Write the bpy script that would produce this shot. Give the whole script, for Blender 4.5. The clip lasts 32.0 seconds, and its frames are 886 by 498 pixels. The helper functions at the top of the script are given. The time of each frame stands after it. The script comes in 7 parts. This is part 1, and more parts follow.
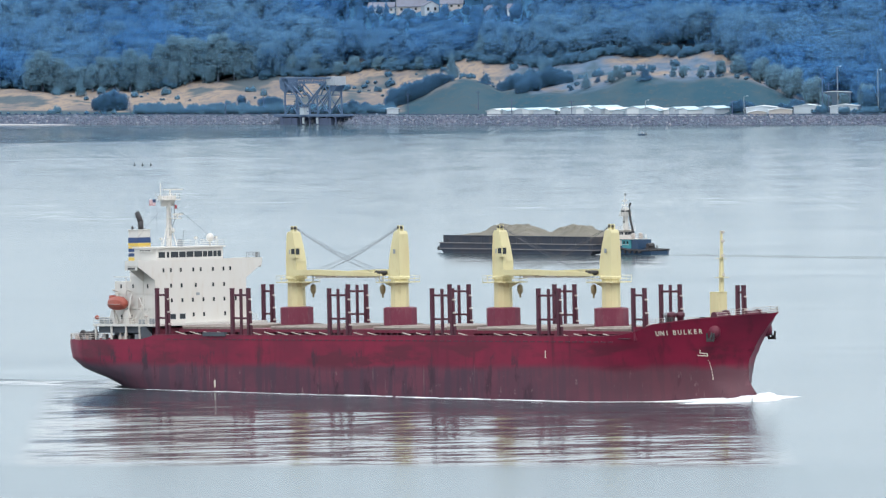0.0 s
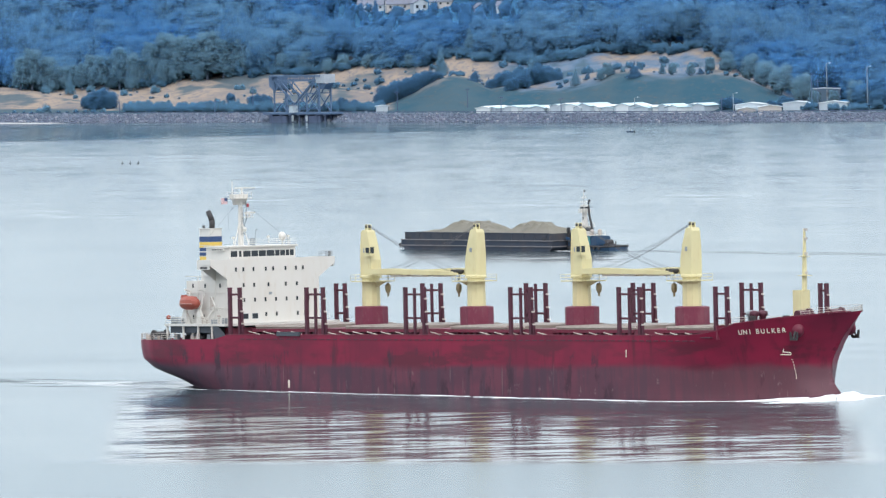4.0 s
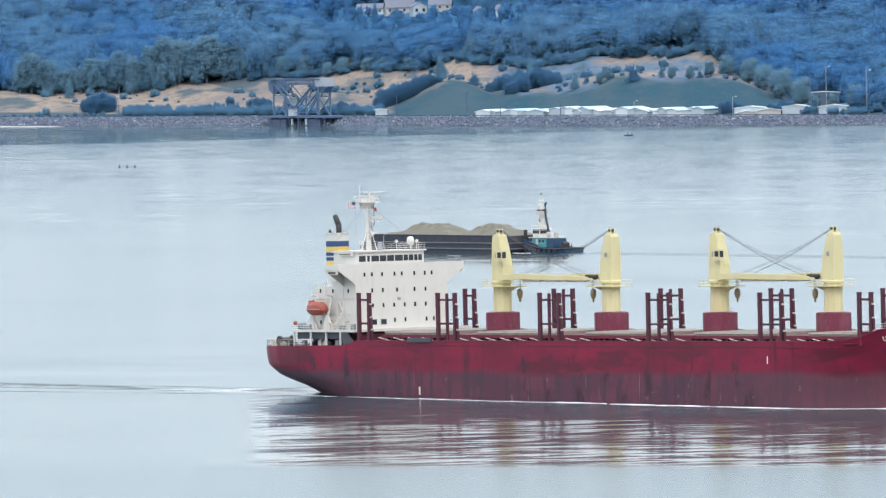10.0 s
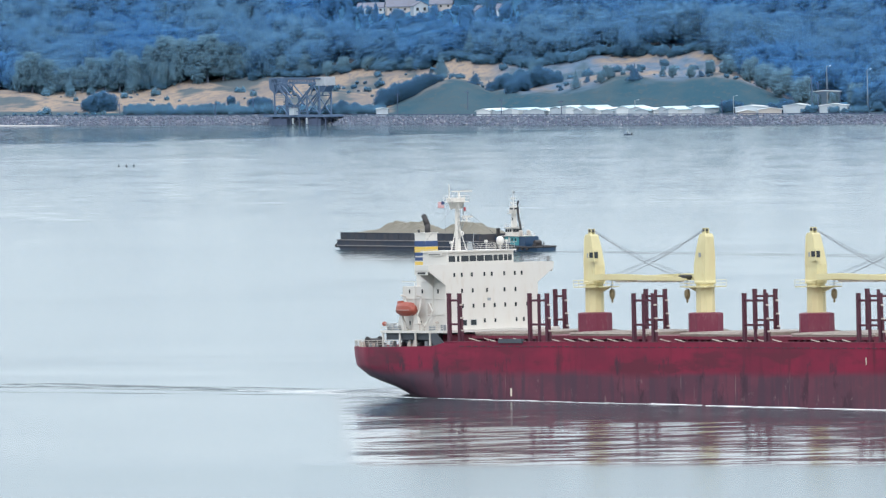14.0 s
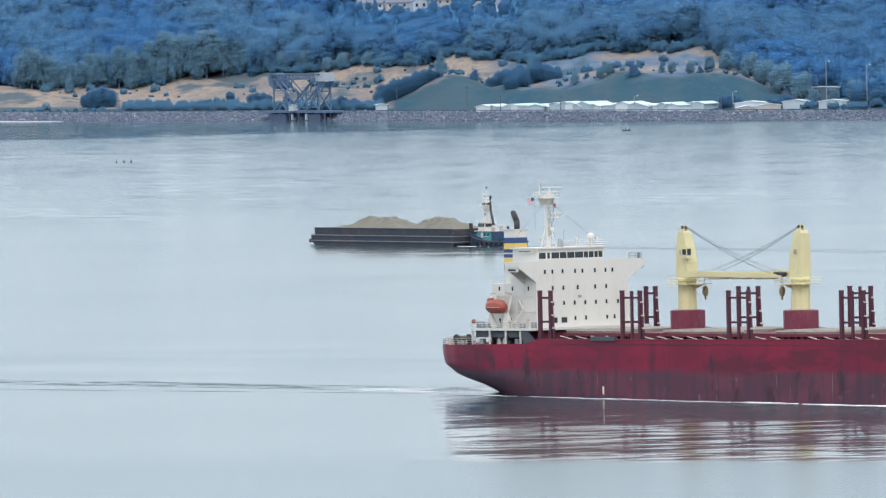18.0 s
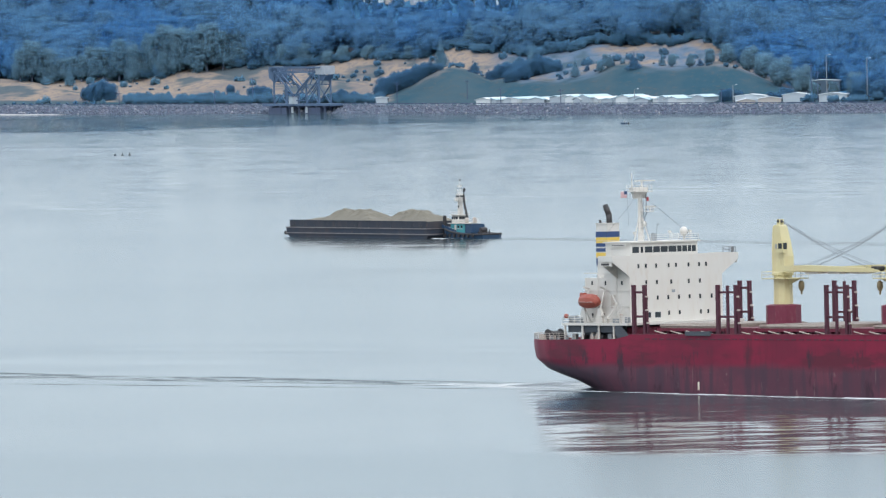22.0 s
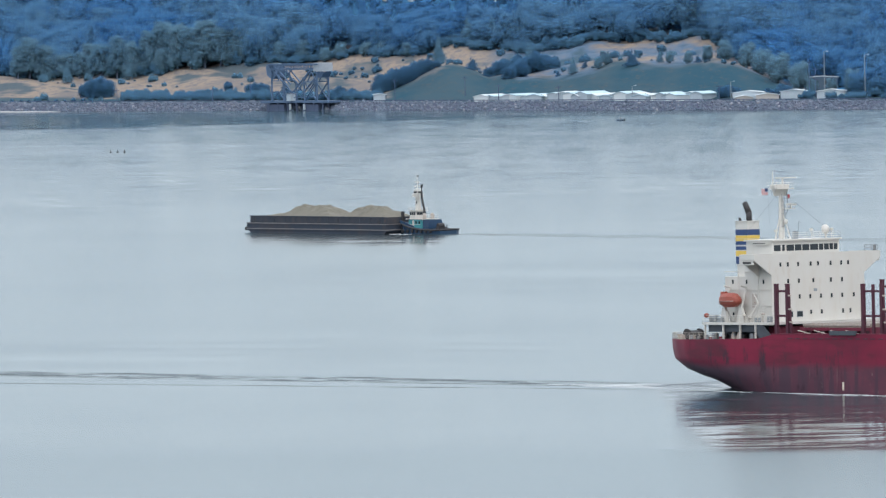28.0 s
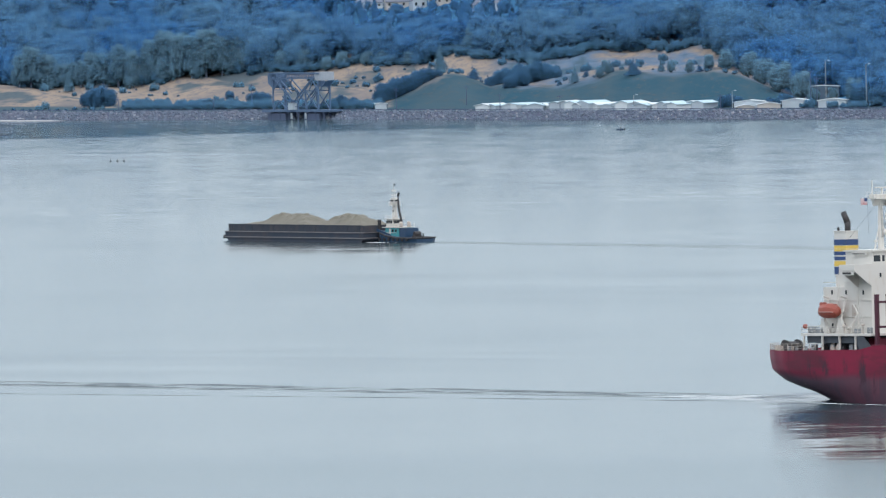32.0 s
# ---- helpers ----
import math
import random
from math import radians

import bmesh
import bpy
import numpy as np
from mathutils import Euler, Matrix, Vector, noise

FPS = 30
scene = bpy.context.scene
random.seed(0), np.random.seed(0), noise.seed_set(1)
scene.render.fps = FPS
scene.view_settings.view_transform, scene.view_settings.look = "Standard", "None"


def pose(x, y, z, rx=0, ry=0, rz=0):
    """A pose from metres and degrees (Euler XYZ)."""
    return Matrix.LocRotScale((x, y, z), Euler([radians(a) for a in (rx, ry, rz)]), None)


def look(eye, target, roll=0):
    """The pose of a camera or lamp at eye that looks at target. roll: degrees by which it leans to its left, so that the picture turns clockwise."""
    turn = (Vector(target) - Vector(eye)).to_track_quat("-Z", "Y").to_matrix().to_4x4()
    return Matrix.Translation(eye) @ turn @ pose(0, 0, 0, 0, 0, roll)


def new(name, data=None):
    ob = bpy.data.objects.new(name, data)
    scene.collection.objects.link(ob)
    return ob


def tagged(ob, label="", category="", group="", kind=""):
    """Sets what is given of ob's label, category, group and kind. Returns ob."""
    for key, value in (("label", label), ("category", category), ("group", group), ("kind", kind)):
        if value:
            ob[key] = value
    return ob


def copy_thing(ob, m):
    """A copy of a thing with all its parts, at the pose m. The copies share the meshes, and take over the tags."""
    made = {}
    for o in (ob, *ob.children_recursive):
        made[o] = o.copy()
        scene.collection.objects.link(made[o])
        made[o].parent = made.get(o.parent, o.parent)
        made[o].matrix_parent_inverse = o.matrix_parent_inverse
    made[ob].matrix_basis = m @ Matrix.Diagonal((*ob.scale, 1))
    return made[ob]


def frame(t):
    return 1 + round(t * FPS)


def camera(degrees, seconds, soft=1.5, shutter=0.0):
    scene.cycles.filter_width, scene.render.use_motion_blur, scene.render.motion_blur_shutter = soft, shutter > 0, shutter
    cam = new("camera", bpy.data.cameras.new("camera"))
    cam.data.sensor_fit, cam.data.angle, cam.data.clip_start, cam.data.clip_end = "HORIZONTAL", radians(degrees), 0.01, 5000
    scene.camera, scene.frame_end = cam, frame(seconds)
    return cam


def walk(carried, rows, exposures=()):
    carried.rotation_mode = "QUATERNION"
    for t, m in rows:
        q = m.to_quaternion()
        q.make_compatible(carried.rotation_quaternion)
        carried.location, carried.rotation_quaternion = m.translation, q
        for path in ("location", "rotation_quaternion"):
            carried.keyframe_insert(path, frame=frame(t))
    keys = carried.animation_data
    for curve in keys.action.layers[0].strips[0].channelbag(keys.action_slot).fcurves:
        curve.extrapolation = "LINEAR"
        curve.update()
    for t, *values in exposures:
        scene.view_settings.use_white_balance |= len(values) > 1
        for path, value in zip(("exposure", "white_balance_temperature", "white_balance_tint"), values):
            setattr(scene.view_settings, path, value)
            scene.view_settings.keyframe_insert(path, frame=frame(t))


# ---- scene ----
# ================= camera =================
LENS = 5.1296          # long telephoto from a bluff
EYE_Z = 72.0
cam = camera(LENS, 32.0, soft=1.3)
# seconds, yaw, pitch, lean
SWAY = [
    (0, 0.0643, -1.7409, 1.27), (0.5, 0.0364, -1.7419, 1.52), (1, 0.0139, -1.7452, 1.52), (1.5, 0.0023, -1.7779, 1.47),
    (2, 0.0003, -1.7664, 1.40), (2.5, 0.0006, -1.7482, 1.38), (3, 0.0052, -1.7414, 1.40), (3.5, 0.0019, -1.7565, 1.40),
    (5.5, -0.0039, -1.7565, 1.40), (6, -0.0014, -1.7614, 1.39), (6.5, -0.0031, -1.7465, 1.40), (7, -0.0029, -1.7589, 1.40),
    (7.5, -0.0015, -1.7264, 1.39), (8, -0.0051, -1.7406, 1.38), (8.5, -0.0039, -1.7364, 1.40), (9, -0.0009, -1.7506, 1.38),
    (9.5, -0.0023, -1.7465, 1.39), (10, -0.0031, -1.7364, 1.39), (10.5, 0.0044, -1.7465, 1.40), (11, -0.0017, -1.7350, 1.35),
    (11.5, -0.0039, -1.7263, 1.40), (12, 0.0003, -1.7465, 1.40), (12.5, 0.0012, -1.7314, 1.40), (13, -0.0009, -1.7300, 1.35),
    (13.5, -0.0004, -1.7349, 1.37), (14, 0.0019, -1.7414, 1.39), (14.5, 0.0067, -1.7500, 1.36), (16.5, 0.0064, -1.7496, 1.35),
    (17, 0.0017, -1.7773, 1.36), (17.5, -0.0085, -1.7540, 1.43), (18, -0.0022, -1.7656, 1.40), (18.5, 0.0025, -1.7806, 1.35),
    (19, -0.0072, -1.7605, 1.40), (19.5, -0.0090, -1.7631, 1.37), (20, 0.0029, -1.7856, 1.40), (20.5, -0.0111, -1.7555, 1.40),
    (21, -0.0057, -1.7862, 1.42), (21.5, -0.0018, -1.7913, 1.41), (22, -0.0012, -1.8056, 1.40), (22.5, -0.0073, -1.8358, 1.40),
    (23, -0.0080, -1.8232, 1.37), (23.5, -0.0022, -1.8458, 1.40), (24, -0.0068, -1.8465, 1.42), (24.5, -0.0078, -1.8332, 1.38),
    (25, -0.0039, -1.8283, 1.37), (25.5, -0.0022, -1.8307, 1.40), (27.5, -0.0053, -1.8190, 1.43), (28, -0.0144, -1.8243, 1.43),
    (28.5, -0.0272, -1.8558, 1.40), (29, -0.0214, -1.8191, 1.43), (29.5, -0.0135, -1.8483, 1.43), (30, -0.0083, -1.7906, 1.40),
    (30.5, -0.0118, -1.7913, 1.41), (31, -0.0113, -1.7906, 1.40), (31.5, -0.0105, -1.7714, 1.46), (32, -0.0060, -1.7714, 1.41),
]
EXPOSE = [(0, 0.06, 6400, 10), (1, 0.15, 6400, 10), (6, 0.16, 6400, 10), (14, 0.15, 6400, 10), (18, 0.00, 6370, 10), (20, 0.02, 6370, 10),
          (23, -0.10, 6350, 10), (25, -0.05, 6350, 10), (28, -0.19, 6350, 10), (32, -0.20, 6300, 10)]
walk(cam, [(t, pose(0, 0, EYE_Z, 90 + p, r, y)) for t, y, p, r in SWAY], EXPOSE)

# ================= world and sun =================
world = bpy.data.worlds.new("overcast_sky")
scene.world = world
world.use_nodes = True
wt = world.node_tree
wt.nodes.clear()
SUN_ELEV, SUN_AZ = 48.0, 172.0     # azimuth in degrees clockwise from +y
sky = wt.nodes.new("ShaderNodeTexSky")
sky.sky_type = "NISHITA"
sky.sun_disc = False
sky.sun_elevation, sky.sun_rotation = radians(SUN_ELEV), radians(SUN_AZ)
sky.air_density, sky.dust_density, sky.ozone_density = 1.2, 4.0, 2.0
bg_sky = wt.nodes.new("ShaderNodeBackground")
bg_sky.inputs["Strength"].default_value = 0.06
wt.links.new(sky.outputs[0], bg_sky.inputs["Color"])
# cloud deck: pale grey, a little brighter overhead, faint soft cells
wco = wt.nodes.new("ShaderNodeTexCoord")
wsep = wt.nodes.new("ShaderNodeSeparateXYZ")
wt.links.new(wco.outputs["Generated"], wsep.inputs[0])
wmap = wt.nodes.new("ShaderNodeMapping")
wmap.inputs["Scale"].default_value = (1.0, 1.0, 4.0)
wt.links.new(wco.outputs["Generated"], wmap.inputs[0])
wnoise = wt.nodes.new("ShaderNodeTexNoise")
wnoise.inputs["Scale"].default_value, wnoise.inputs["Detail"].default_value = 2.2, 4.0
wt.links.new(wmap.outputs[0], wnoise.inputs["Vector"])
wramp = wt.nodes.new("ShaderNodeValToRGB")
wramp.color_ramp.elements[0].position, wramp.color_ramp.elements[0].color = 0.0, (0.635, 0.725, 0.825, 1)
wramp.color_ramp.elements[1].position, wramp.color_ramp.elements[1].color = 0.10, (0.735, 0.785, 0.825, 1)
zenith = wramp.color_ramp.elements.new(0.6)
zenith.color = (1.13, 1.19, 1.25, 1)
wt.links.new(wsep.outputs["Z"], wramp.inputs[0])
wmul = wt.nodes.new("ShaderNodeMapRange")
wmul.inputs["From Min"].default_value, wmul.inputs["From Max"].default_value = 0.3, 0.7
wmul.inputs["To Min"].default_value, wmul.inputs["To Max"].default_value = 1.205, 1.315
wt.links.new(wnoise.outputs["Fac"], wmul.inputs[0])
bg_cloud = wt.nodes.new("ShaderNodeBackground")
wt.links.new(wramp.outputs[0], bg_cloud.inputs["Color"])
wt.links.new(wmul.outputs[0], bg_cloud.inputs["Strength"])
wadd = wt.nodes.new("ShaderNodeAddShader")
wt.links.new(bg_sky.outputs[0], wadd.inputs[0])
wt.links.new(bg_cloud.outputs[0], wadd.inputs[1])
wout = wt.nodes.new("ShaderNodeOutputWorld")
wt.links.new(wadd.outputs[0], wout.inputs[0])

sun = new("sun", bpy.data.lights.new("sun", "SUN"))
sun.data.energy, sun.data.angle, sun.data.color = 0.5, radians(14), (1.0, 0.95, 0.88)
az, el = radians(SUN_AZ), radians(SUN_ELEV)
sun.matrix_world = look((math.sin(az) * math.cos(el) * 400, math.cos(az) * math.cos(el) * 400, math.sin(el) * 400), (0, 0, 0))


# ================= materials =================
def nodes_of(name):
    m = bpy.data.materials.new(name)
    m.use_nodes = True
    t = m.node_tree
    return m, t, t.nodes["Principled BSDF"]


def link(t, a, b):
    t.links.new(a, b)


def noise_of(t, scale, detail=4.0, stretch=(1, 1, 1), space="Object", rough=0.55):
    co = t.nodes.new("ShaderNodeTexCoord")
    mp = t.nodes.new("ShaderNodeMapping")
    mp.inputs["Scale"].default_value = stretch
    link(t, co.outputs[space], mp.inputs[0])
    n = t.nodes.new("ShaderNodeTexNoise")
    n.inputs["Scale"].default_value, n.inputs["Detail"].default_value, n.inputs["Roughness"].default_value = scale, detail, rough
    link(t, mp.outputs[0], n.inputs["Vector"])
    return n


def ramp_of(t, source, lo, hi):
    r = t.nodes.new("ShaderNodeMapRange")
    r.interpolation_type = "SMOOTHSTEP"
    r.inputs["From Min"].default_value, r.inputs["From Max"].default_value = lo, hi
    link(t, source, r.inputs[0])
    return r.outputs[0]


def mix_of(t, fac, a, b):
    m = t.nodes.new("ShaderNodeMix")
    m.data_type = "RGBA"
    for sock, v in ((m.inputs[0], fac), (m.inputs[6], a), (m.inputs[7], b)):
        if isinstance(v, (int, float)):
            sock.default_value = v
        elif isinstance(v, tuple):
            sock.default_value = (*v, 1)
        else:
            link(t, v, sock)
    return m.outputs[2]


def bump_of(t, b, height, strength, dist):
    bp = t.nodes.new("ShaderNodeBump")
    bp.inputs["Strength"].default_value, bp.inputs["Distance"].default_value = strength, dist
    link(t, height, bp.inputs["Height"])
    link(t, bp.outputs[0], b.inputs["Normal"])


def paint(name, base, dirt, rough=0.5, metal=0.0, big=0.25, fine=2.5, amount=0.5, streak=0.0, bump=0.02):
    """A painted or raw surface with stains at two scales; streak runs them downwards."""
    m, t, b = nodes_of(name)
    z = 1.0 - 0.85 * streak
    n1 = noise_of(t, big, 5.0, (1, 1, z))
    n2 = noise_of(t, fine, 5.0, (1, 1, z))
    c = mix_of(t, ramp_of(t, n1.outputs["Fac"], 0.45, 0.75), base, tuple(v * (1 - amount) + d * amount for v, d in zip(base, dirt)))
    c = mix_of(t, ramp_of(t, n2.outputs["Fac"], 0.55, 0.8), c, dirt if amount > 0.45 else tuple(v * 0.6 + d * 0.4 for v, d in zip(base, dirt)))
    link(t, c, b.inputs["Base Color"])
    b.inputs["Roughness"].default_value, b.inputs["Metallic"].default_value = rough, metal
    bump_of(t, b, n2.outputs["Fac"], 0.4, bump)
    return m


def hull_paint():
    m, t, b = nodes_of("hull_paint")
    co = t.nodes.new("ShaderNodeTexCoord")
    sep = t.nodes.new("ShaderNodeSeparateXYZ")
    link(t, co.outputs["Object"], sep.inputs[0])
    patch = noise_of(t, 0.09, 4.0, (1, 1, 1.6))
    runs = noise_of(t, 0.55, 5.0, (1, 1, 0.10))
    scuff = noise_of(t, 0.16, 6.0, (0.5, 1, 1.8))
    fine = noise_of(t, 1.8, 5.0)
    red = mix_of(t, ramp_of(t, patch.outputs["Fac"], 0.4, 0.62), (0.208, 0.013, 0.042), (0.150, 0.013, 0.037))
    red = mix_of(t, ramp_of(t, runs.outputs["Fac"], 0.53, 0.74), red, (0.112, 0.013, 0.031))
    # dark rubbing marks in a belt of the topsides
    belt = ramp_of(t, sep.outputs["Z"], 9.6, 7.4)
    rub = t.nodes.new("ShaderNodeMath")
    rub.operation = "MULTIPLY"
    link(t, belt, rub.inputs[0])
    link(t, ramp_of(t, scuff.outputs["Fac"], 0.49, 0.60), rub.inputs[1])
    red = mix_of(t, rub.outputs[0], red, (0.108, 0.015, 0.032))
    # anti-fouling below: faded brown-grey, pale scrapes
    low = mix_of(t, ramp_of(t, patch.outputs["Fac"], 0.42, 0.60), (0.092, 0.033, 0.054), (0.130, 0.037, 0.060))
    low = mix_of(t, ramp_of(t, runs.outputs["Fac"], 0.46, 0.62), low, (0.070, 0.034, 0.054))
    low = mix_of(t, ramp_of(t, fine.outputs["Fac"], 0.66, 0.92), low, (0.17, 0.12, 0.115))
    low = mix_of(t, ramp_of(t, sep.outputs["X"], 105, 190), low, (0.140, 0.060, 0.074))
    # pale scrapes that run down amidships
    scrape = noise_of(t, 1.5, 3.0, (1, 1, 0.05))
    low = mix_of(t, ramp_of(t, scrape.outputs["Fac"], 0.66, 0.76), low, (0.19, 0.13, 0.13))
    low = mix_of(t, ramp_of(t, sep.outputs["X"], 42, 12), low, (0.064, 0.046, 0.066))
    wob = t.nodes.new("ShaderNodeMath")
    wob.operation = "MULTIPLY_ADD"
    link(t, scuff.outputs["Fac"], wob.inputs[0])
    wob.inputs[1].default_value = 2.6
    link(t, sep.outputs["Z"], wob.inputs[2])
    c = mix_of(t, ramp_of(t, wob.outputs[0], 5.1, 6.6), low, red)
    # black smears from fenders and quay walls, in clusters along the side
    smear = noise_of(t, 0.42, 5.0, (0.8, 1, 0.32), rough=0.65)
    cluster = noise_of(t, 0.035, 2.0)
    dirty = t.nodes.new("ShaderNodeMath")
    dirty.operation = "MULTIPLY"
    link(t, ramp_of(t, smear.outputs["Fac"], 0.53, 0.66), dirty.inputs[0])
    link(t, ramp_of(t, cluster.outputs["Fac"], 0.44, 0.58), dirty.inputs[1])
    below = t.nodes.new("ShaderNodeMath")
    below.operation = "MULTIPLY"
    link(t, dirty.outputs[0], below.inputs[0])
    link(t, ramp_of(t, sep.outputs["Z"], 8.4, 6.0), below.inputs[1])
    c = mix_of(t, below.outputs[0], c, (0.048, 0.020, 0.034))
    # bare and chalky patches low on the side
    chalk = noise_of(t, 0.8, 5.0, (0.7, 1, 0.5), rough=0.7)
    pale = t.nodes.new("ShaderNodeMath")
    pale.operation = "MULTIPLY"
    link(t, ramp_of(t, chalk.outputs["Fac"], 0.62, 0.72), pale.inputs[0])
    link(t, ramp_of(t, sep.outputs["Z"], 4.6, 3.0), pale.inputs[1])
    c = mix_of(t, pale.outputs[0], c, (0.20, 0.14, 0.14))
    link(t, c, b.inputs["Base Color"])
    b.inputs["Roughness"].default_value = 0.5
    b.inputs["Specular IOR Level"].default_value = 0.28
    # plate seams
    br = t.nodes.new("ShaderNodeTexBrick")
    br.inputs["Scale"].default_value, br.inputs["Mortar Size"].default_value = 0.1, 0.004
    mp = t.nodes.new("ShaderNodeMapping")
    mp.inputs["Rotation"].default_value = (radians(90), 0, 0)
    link(t, co.outputs["Object"], mp.inputs[0])
    link(t, mp.outputs[0], br.inputs["Vector"])
    bump_of(t, b, br.outputs["Fac"], 0.10, -0.05)
    return m


def water_material(name, ripple=0.045, swell=0.02, rough=0.06, base=(0.030, 0.060, 0.070)):
    m, t, b = nodes_of(name)
    calm = noise_of(t, 0.0045, 4.0, (0.35, 1.0, 1))
    streaks = noise_of(t, 0.02, 5.0, (0.22, 1.0, 1))
    r1 = noise_of(t, 7.0, 2.0, (0.6, 1.0, 1))
    r2 = noise_of(t, 0.085, 5.0, (0.62, 1.0, 1), rough=0.62)
    r4 = noise_of(t, 0.20, 3.0, (0.7, 1.0, 1))
    r3 = noise_of(t, 0.02, 2.0, (0.2, 1.0, 1))
    amp = ramp_of(t, calm.outputs["Fac"], 0.35, 0.68)
    st = ramp_of(t, streaks.outputs["Fac"], 0.40, 0.66)

    def vec(n, k):
        s = t.nodes.new("ShaderNodeVectorMath")
        s.operation = "SUBTRACT"
        link(t, n.outputs["Color"], s.inputs[0])
        s.inputs[1].default_value = (0.5, 0.5, 0.5)
        f = t.nodes.new("ShaderNodeVectorMath")
        f.operation = "SCALE"
        link(t, s.outputs[0], f.inputs[0])
        if isinstance(k, float):
            f.inputs["Scale"].default_value = k
        else:
            link(t, k, f.inputs["Scale"])
        return f.outputs[0]

    def fma(src, mul, add):
        n = t.nodes.new("ShaderNodeMath")
        n.operation = "MULTIPLY_ADD"
        link(t, src, n.inputs[0])
        n.inputs[1].default_value, n.inputs[2].default_value = mul, add
        return n.outputs[0]

    def addv(a, c):
        n = t.nodes.new("ShaderNodeVectorMath")
        n.operation = "ADD"
        link(t, a, n.inputs[0])
        if isinstance(c, tuple):
            n.inputs[1].default_value = c
        else:
            link(t, c, n.inputs[1])
        return n.outputs[0]

    co = t.nodes.new("ShaderNodeTexCoord")
    sp = t.nodes.new("ShaderNodeSeparateXYZ")
    link(t, co.outputs["Object"], sp.inputs[0])
    offshore = ramp_of(t, sp.outputs["Y"], 1700, 3100)
    gust = noise_of(t, 0.085, 6.0, (1.5, 1.0, 1), rough=0.68)

    def mul(x, y):
        n = t.nodes.new("ShaderNodeMath")
        n.operation = "MULTIPLY"
        link(t, x, n.inputs[0])
        link(t, y, n.inputs[1])
        return n.outputs[0]

    # close in the air is still; farther out gusts roughen the water in patches
    puff = fma(mul(offshore, fma(ramp_of(t, gust.outputs["Fac"], 0.36, 0.64), 1.5, -0.70)), 1.0, 1.0)
    # far out the gusts lie in long bands
    bands = noise_of(t, 0.032, 5.0, (1.25, 0.42, 1), rough=0.62)
    band = mul(ramp_of(t, sp.outputs["Y"], 2150, 3000), fma(ramp_of(t, bands.outputs["Fac"], 0.41, 0.60), 1.5, -0.85))
    both = t.nodes.new("ShaderNodeMath")
    both.operation = "ADD"
    link(t, puff, both.inputs[0])
    link(t, band, both.inputs[1])
    held = t.nodes.new("ShaderNodeMath")
    held.operation = "MAXIMUM"
    link(t, both.outputs[0], held.inputs[0])
    held.inputs[1].default_value = 0.14
    breeze = t.nodes.new("ShaderNodeMath")
    breeze.operation = "MULTIPLY"
    # a slick lies beside the fairway, a light air ruffles the water before it, and the far shore gives lee
    front = t.nodes.new("ShaderNodeMath")
    front.operation = "MULTIPLY_ADD"
    link(t, gust.outputs["Fac"], front.inputs[0])
    front.inputs[1].default_value = 46.0
    aslant = t.nodes.new("ShaderNodeMath")
    aslant.operation = "MULTIPLY_ADD"
    link(t, sp.outputs["X"], aslant.inputs[0])
    aslant.inputs[1].default_value = 0.46
    link(t, sp.outputs["Y"], aslant.inputs[2])
    link(t, aslant.outputs[0], front.inputs[2])
    ruffle = ramp_of(t, front.outputs[0], 1440, 1370)
    edge = t.nodes.new("ShaderNodeMath")
    edge.operation = "MULTIPLY_ADD"
    link(t, gust.outputs["Fac"], edge.inputs[0])
    edge.inputs[1].default_value = 190.0
    link(t, sp.outputs["Y"], edge.inputs[2])
    inshore = ramp_of(t, edge.outputs[0], 3900, 3960)
    lee = fma(inshore, -0.76, 1.0)
    base_air = t.nodes.new("ShaderNodeMath")
    base_air.operation = "ADD"
    link(t, fma(offshore, 1.80, 1.05), base_air.inputs[0])
    link(t, fma(ruffle, 0.3, 0.0), base_air.inputs[1])
    link(t, mul(mul(base_air.outputs[0], lee), held.outputs[0]), breeze.inputs[0])
    link(t, fma(amp, ripple * 0.8, ripple * 1.3), breeze.inputs[1])
    roll = fma(ramp_of(t, sp.outputs["Y"], 1720, 1560), 1.2, 1.0)
    v = addv(vec(r1, breeze.outputs[0]), vec(r2, mul(roll, fma(st, swell * 1.5, swell * 0.9))))
    v = addv(v, vec(r3, swell))
    v = addv(v, vec(r4, fma(ramp_of(t, sp.outputs["Y"], 2500, 1600), ripple * -0.12, ripple * 0.24)))
    # trains of wavelets, drawn out along their crests and a little aslant
    tco = t.nodes.new("ShaderNodeTexCoord")
    tmap = t.nodes.new("ShaderNodeMapping")
    tmap.inputs["Rotation"].default_value = (0, 0, radians(32))
    link(t, tco.outputs["Object"], tmap.inputs[0])
    tstr = t.nodes.new("ShaderNodeMapping")
    tstr.inputs["Scale"].default_value = (0.16, 1, 1)
    link(t, tmap.outputs[0], tstr.inputs[0])
    train = t.nodes.new("ShaderNodeTexNoise")
    train.inputs["Scale"].default_value, train.inputs["Detail"].default_value = 0.10, 2.0
    link(t, tstr.outputs[0], train.inputs["Vector"])
    v = addv(v, vec(train, mul(fma(ramp_of(t, calm.outputs["Fac"], 0.38, 0.62), 0.17, 0.03), ramp_of(t, sp.outputs["Y"], 1480, 1720))))
    flat = t.nodes.new("ShaderNodeVectorMath")
    flat.operation = "MULTIPLY"
    link(t, v, flat.inputs[0])
    flat.inputs[1].default_value = (1.0, 1.0, 0.0)
    up = addv(flat.outputs[0], (0.0, 0.0, 1.0))
    nn = t.nodes.new("ShaderNodeVectorMath")
    nn.operation = "NORMALIZE"
    link(t, up, nn.inputs[0])
    link(t, nn.outputs[0], b.inputs["Normal"])
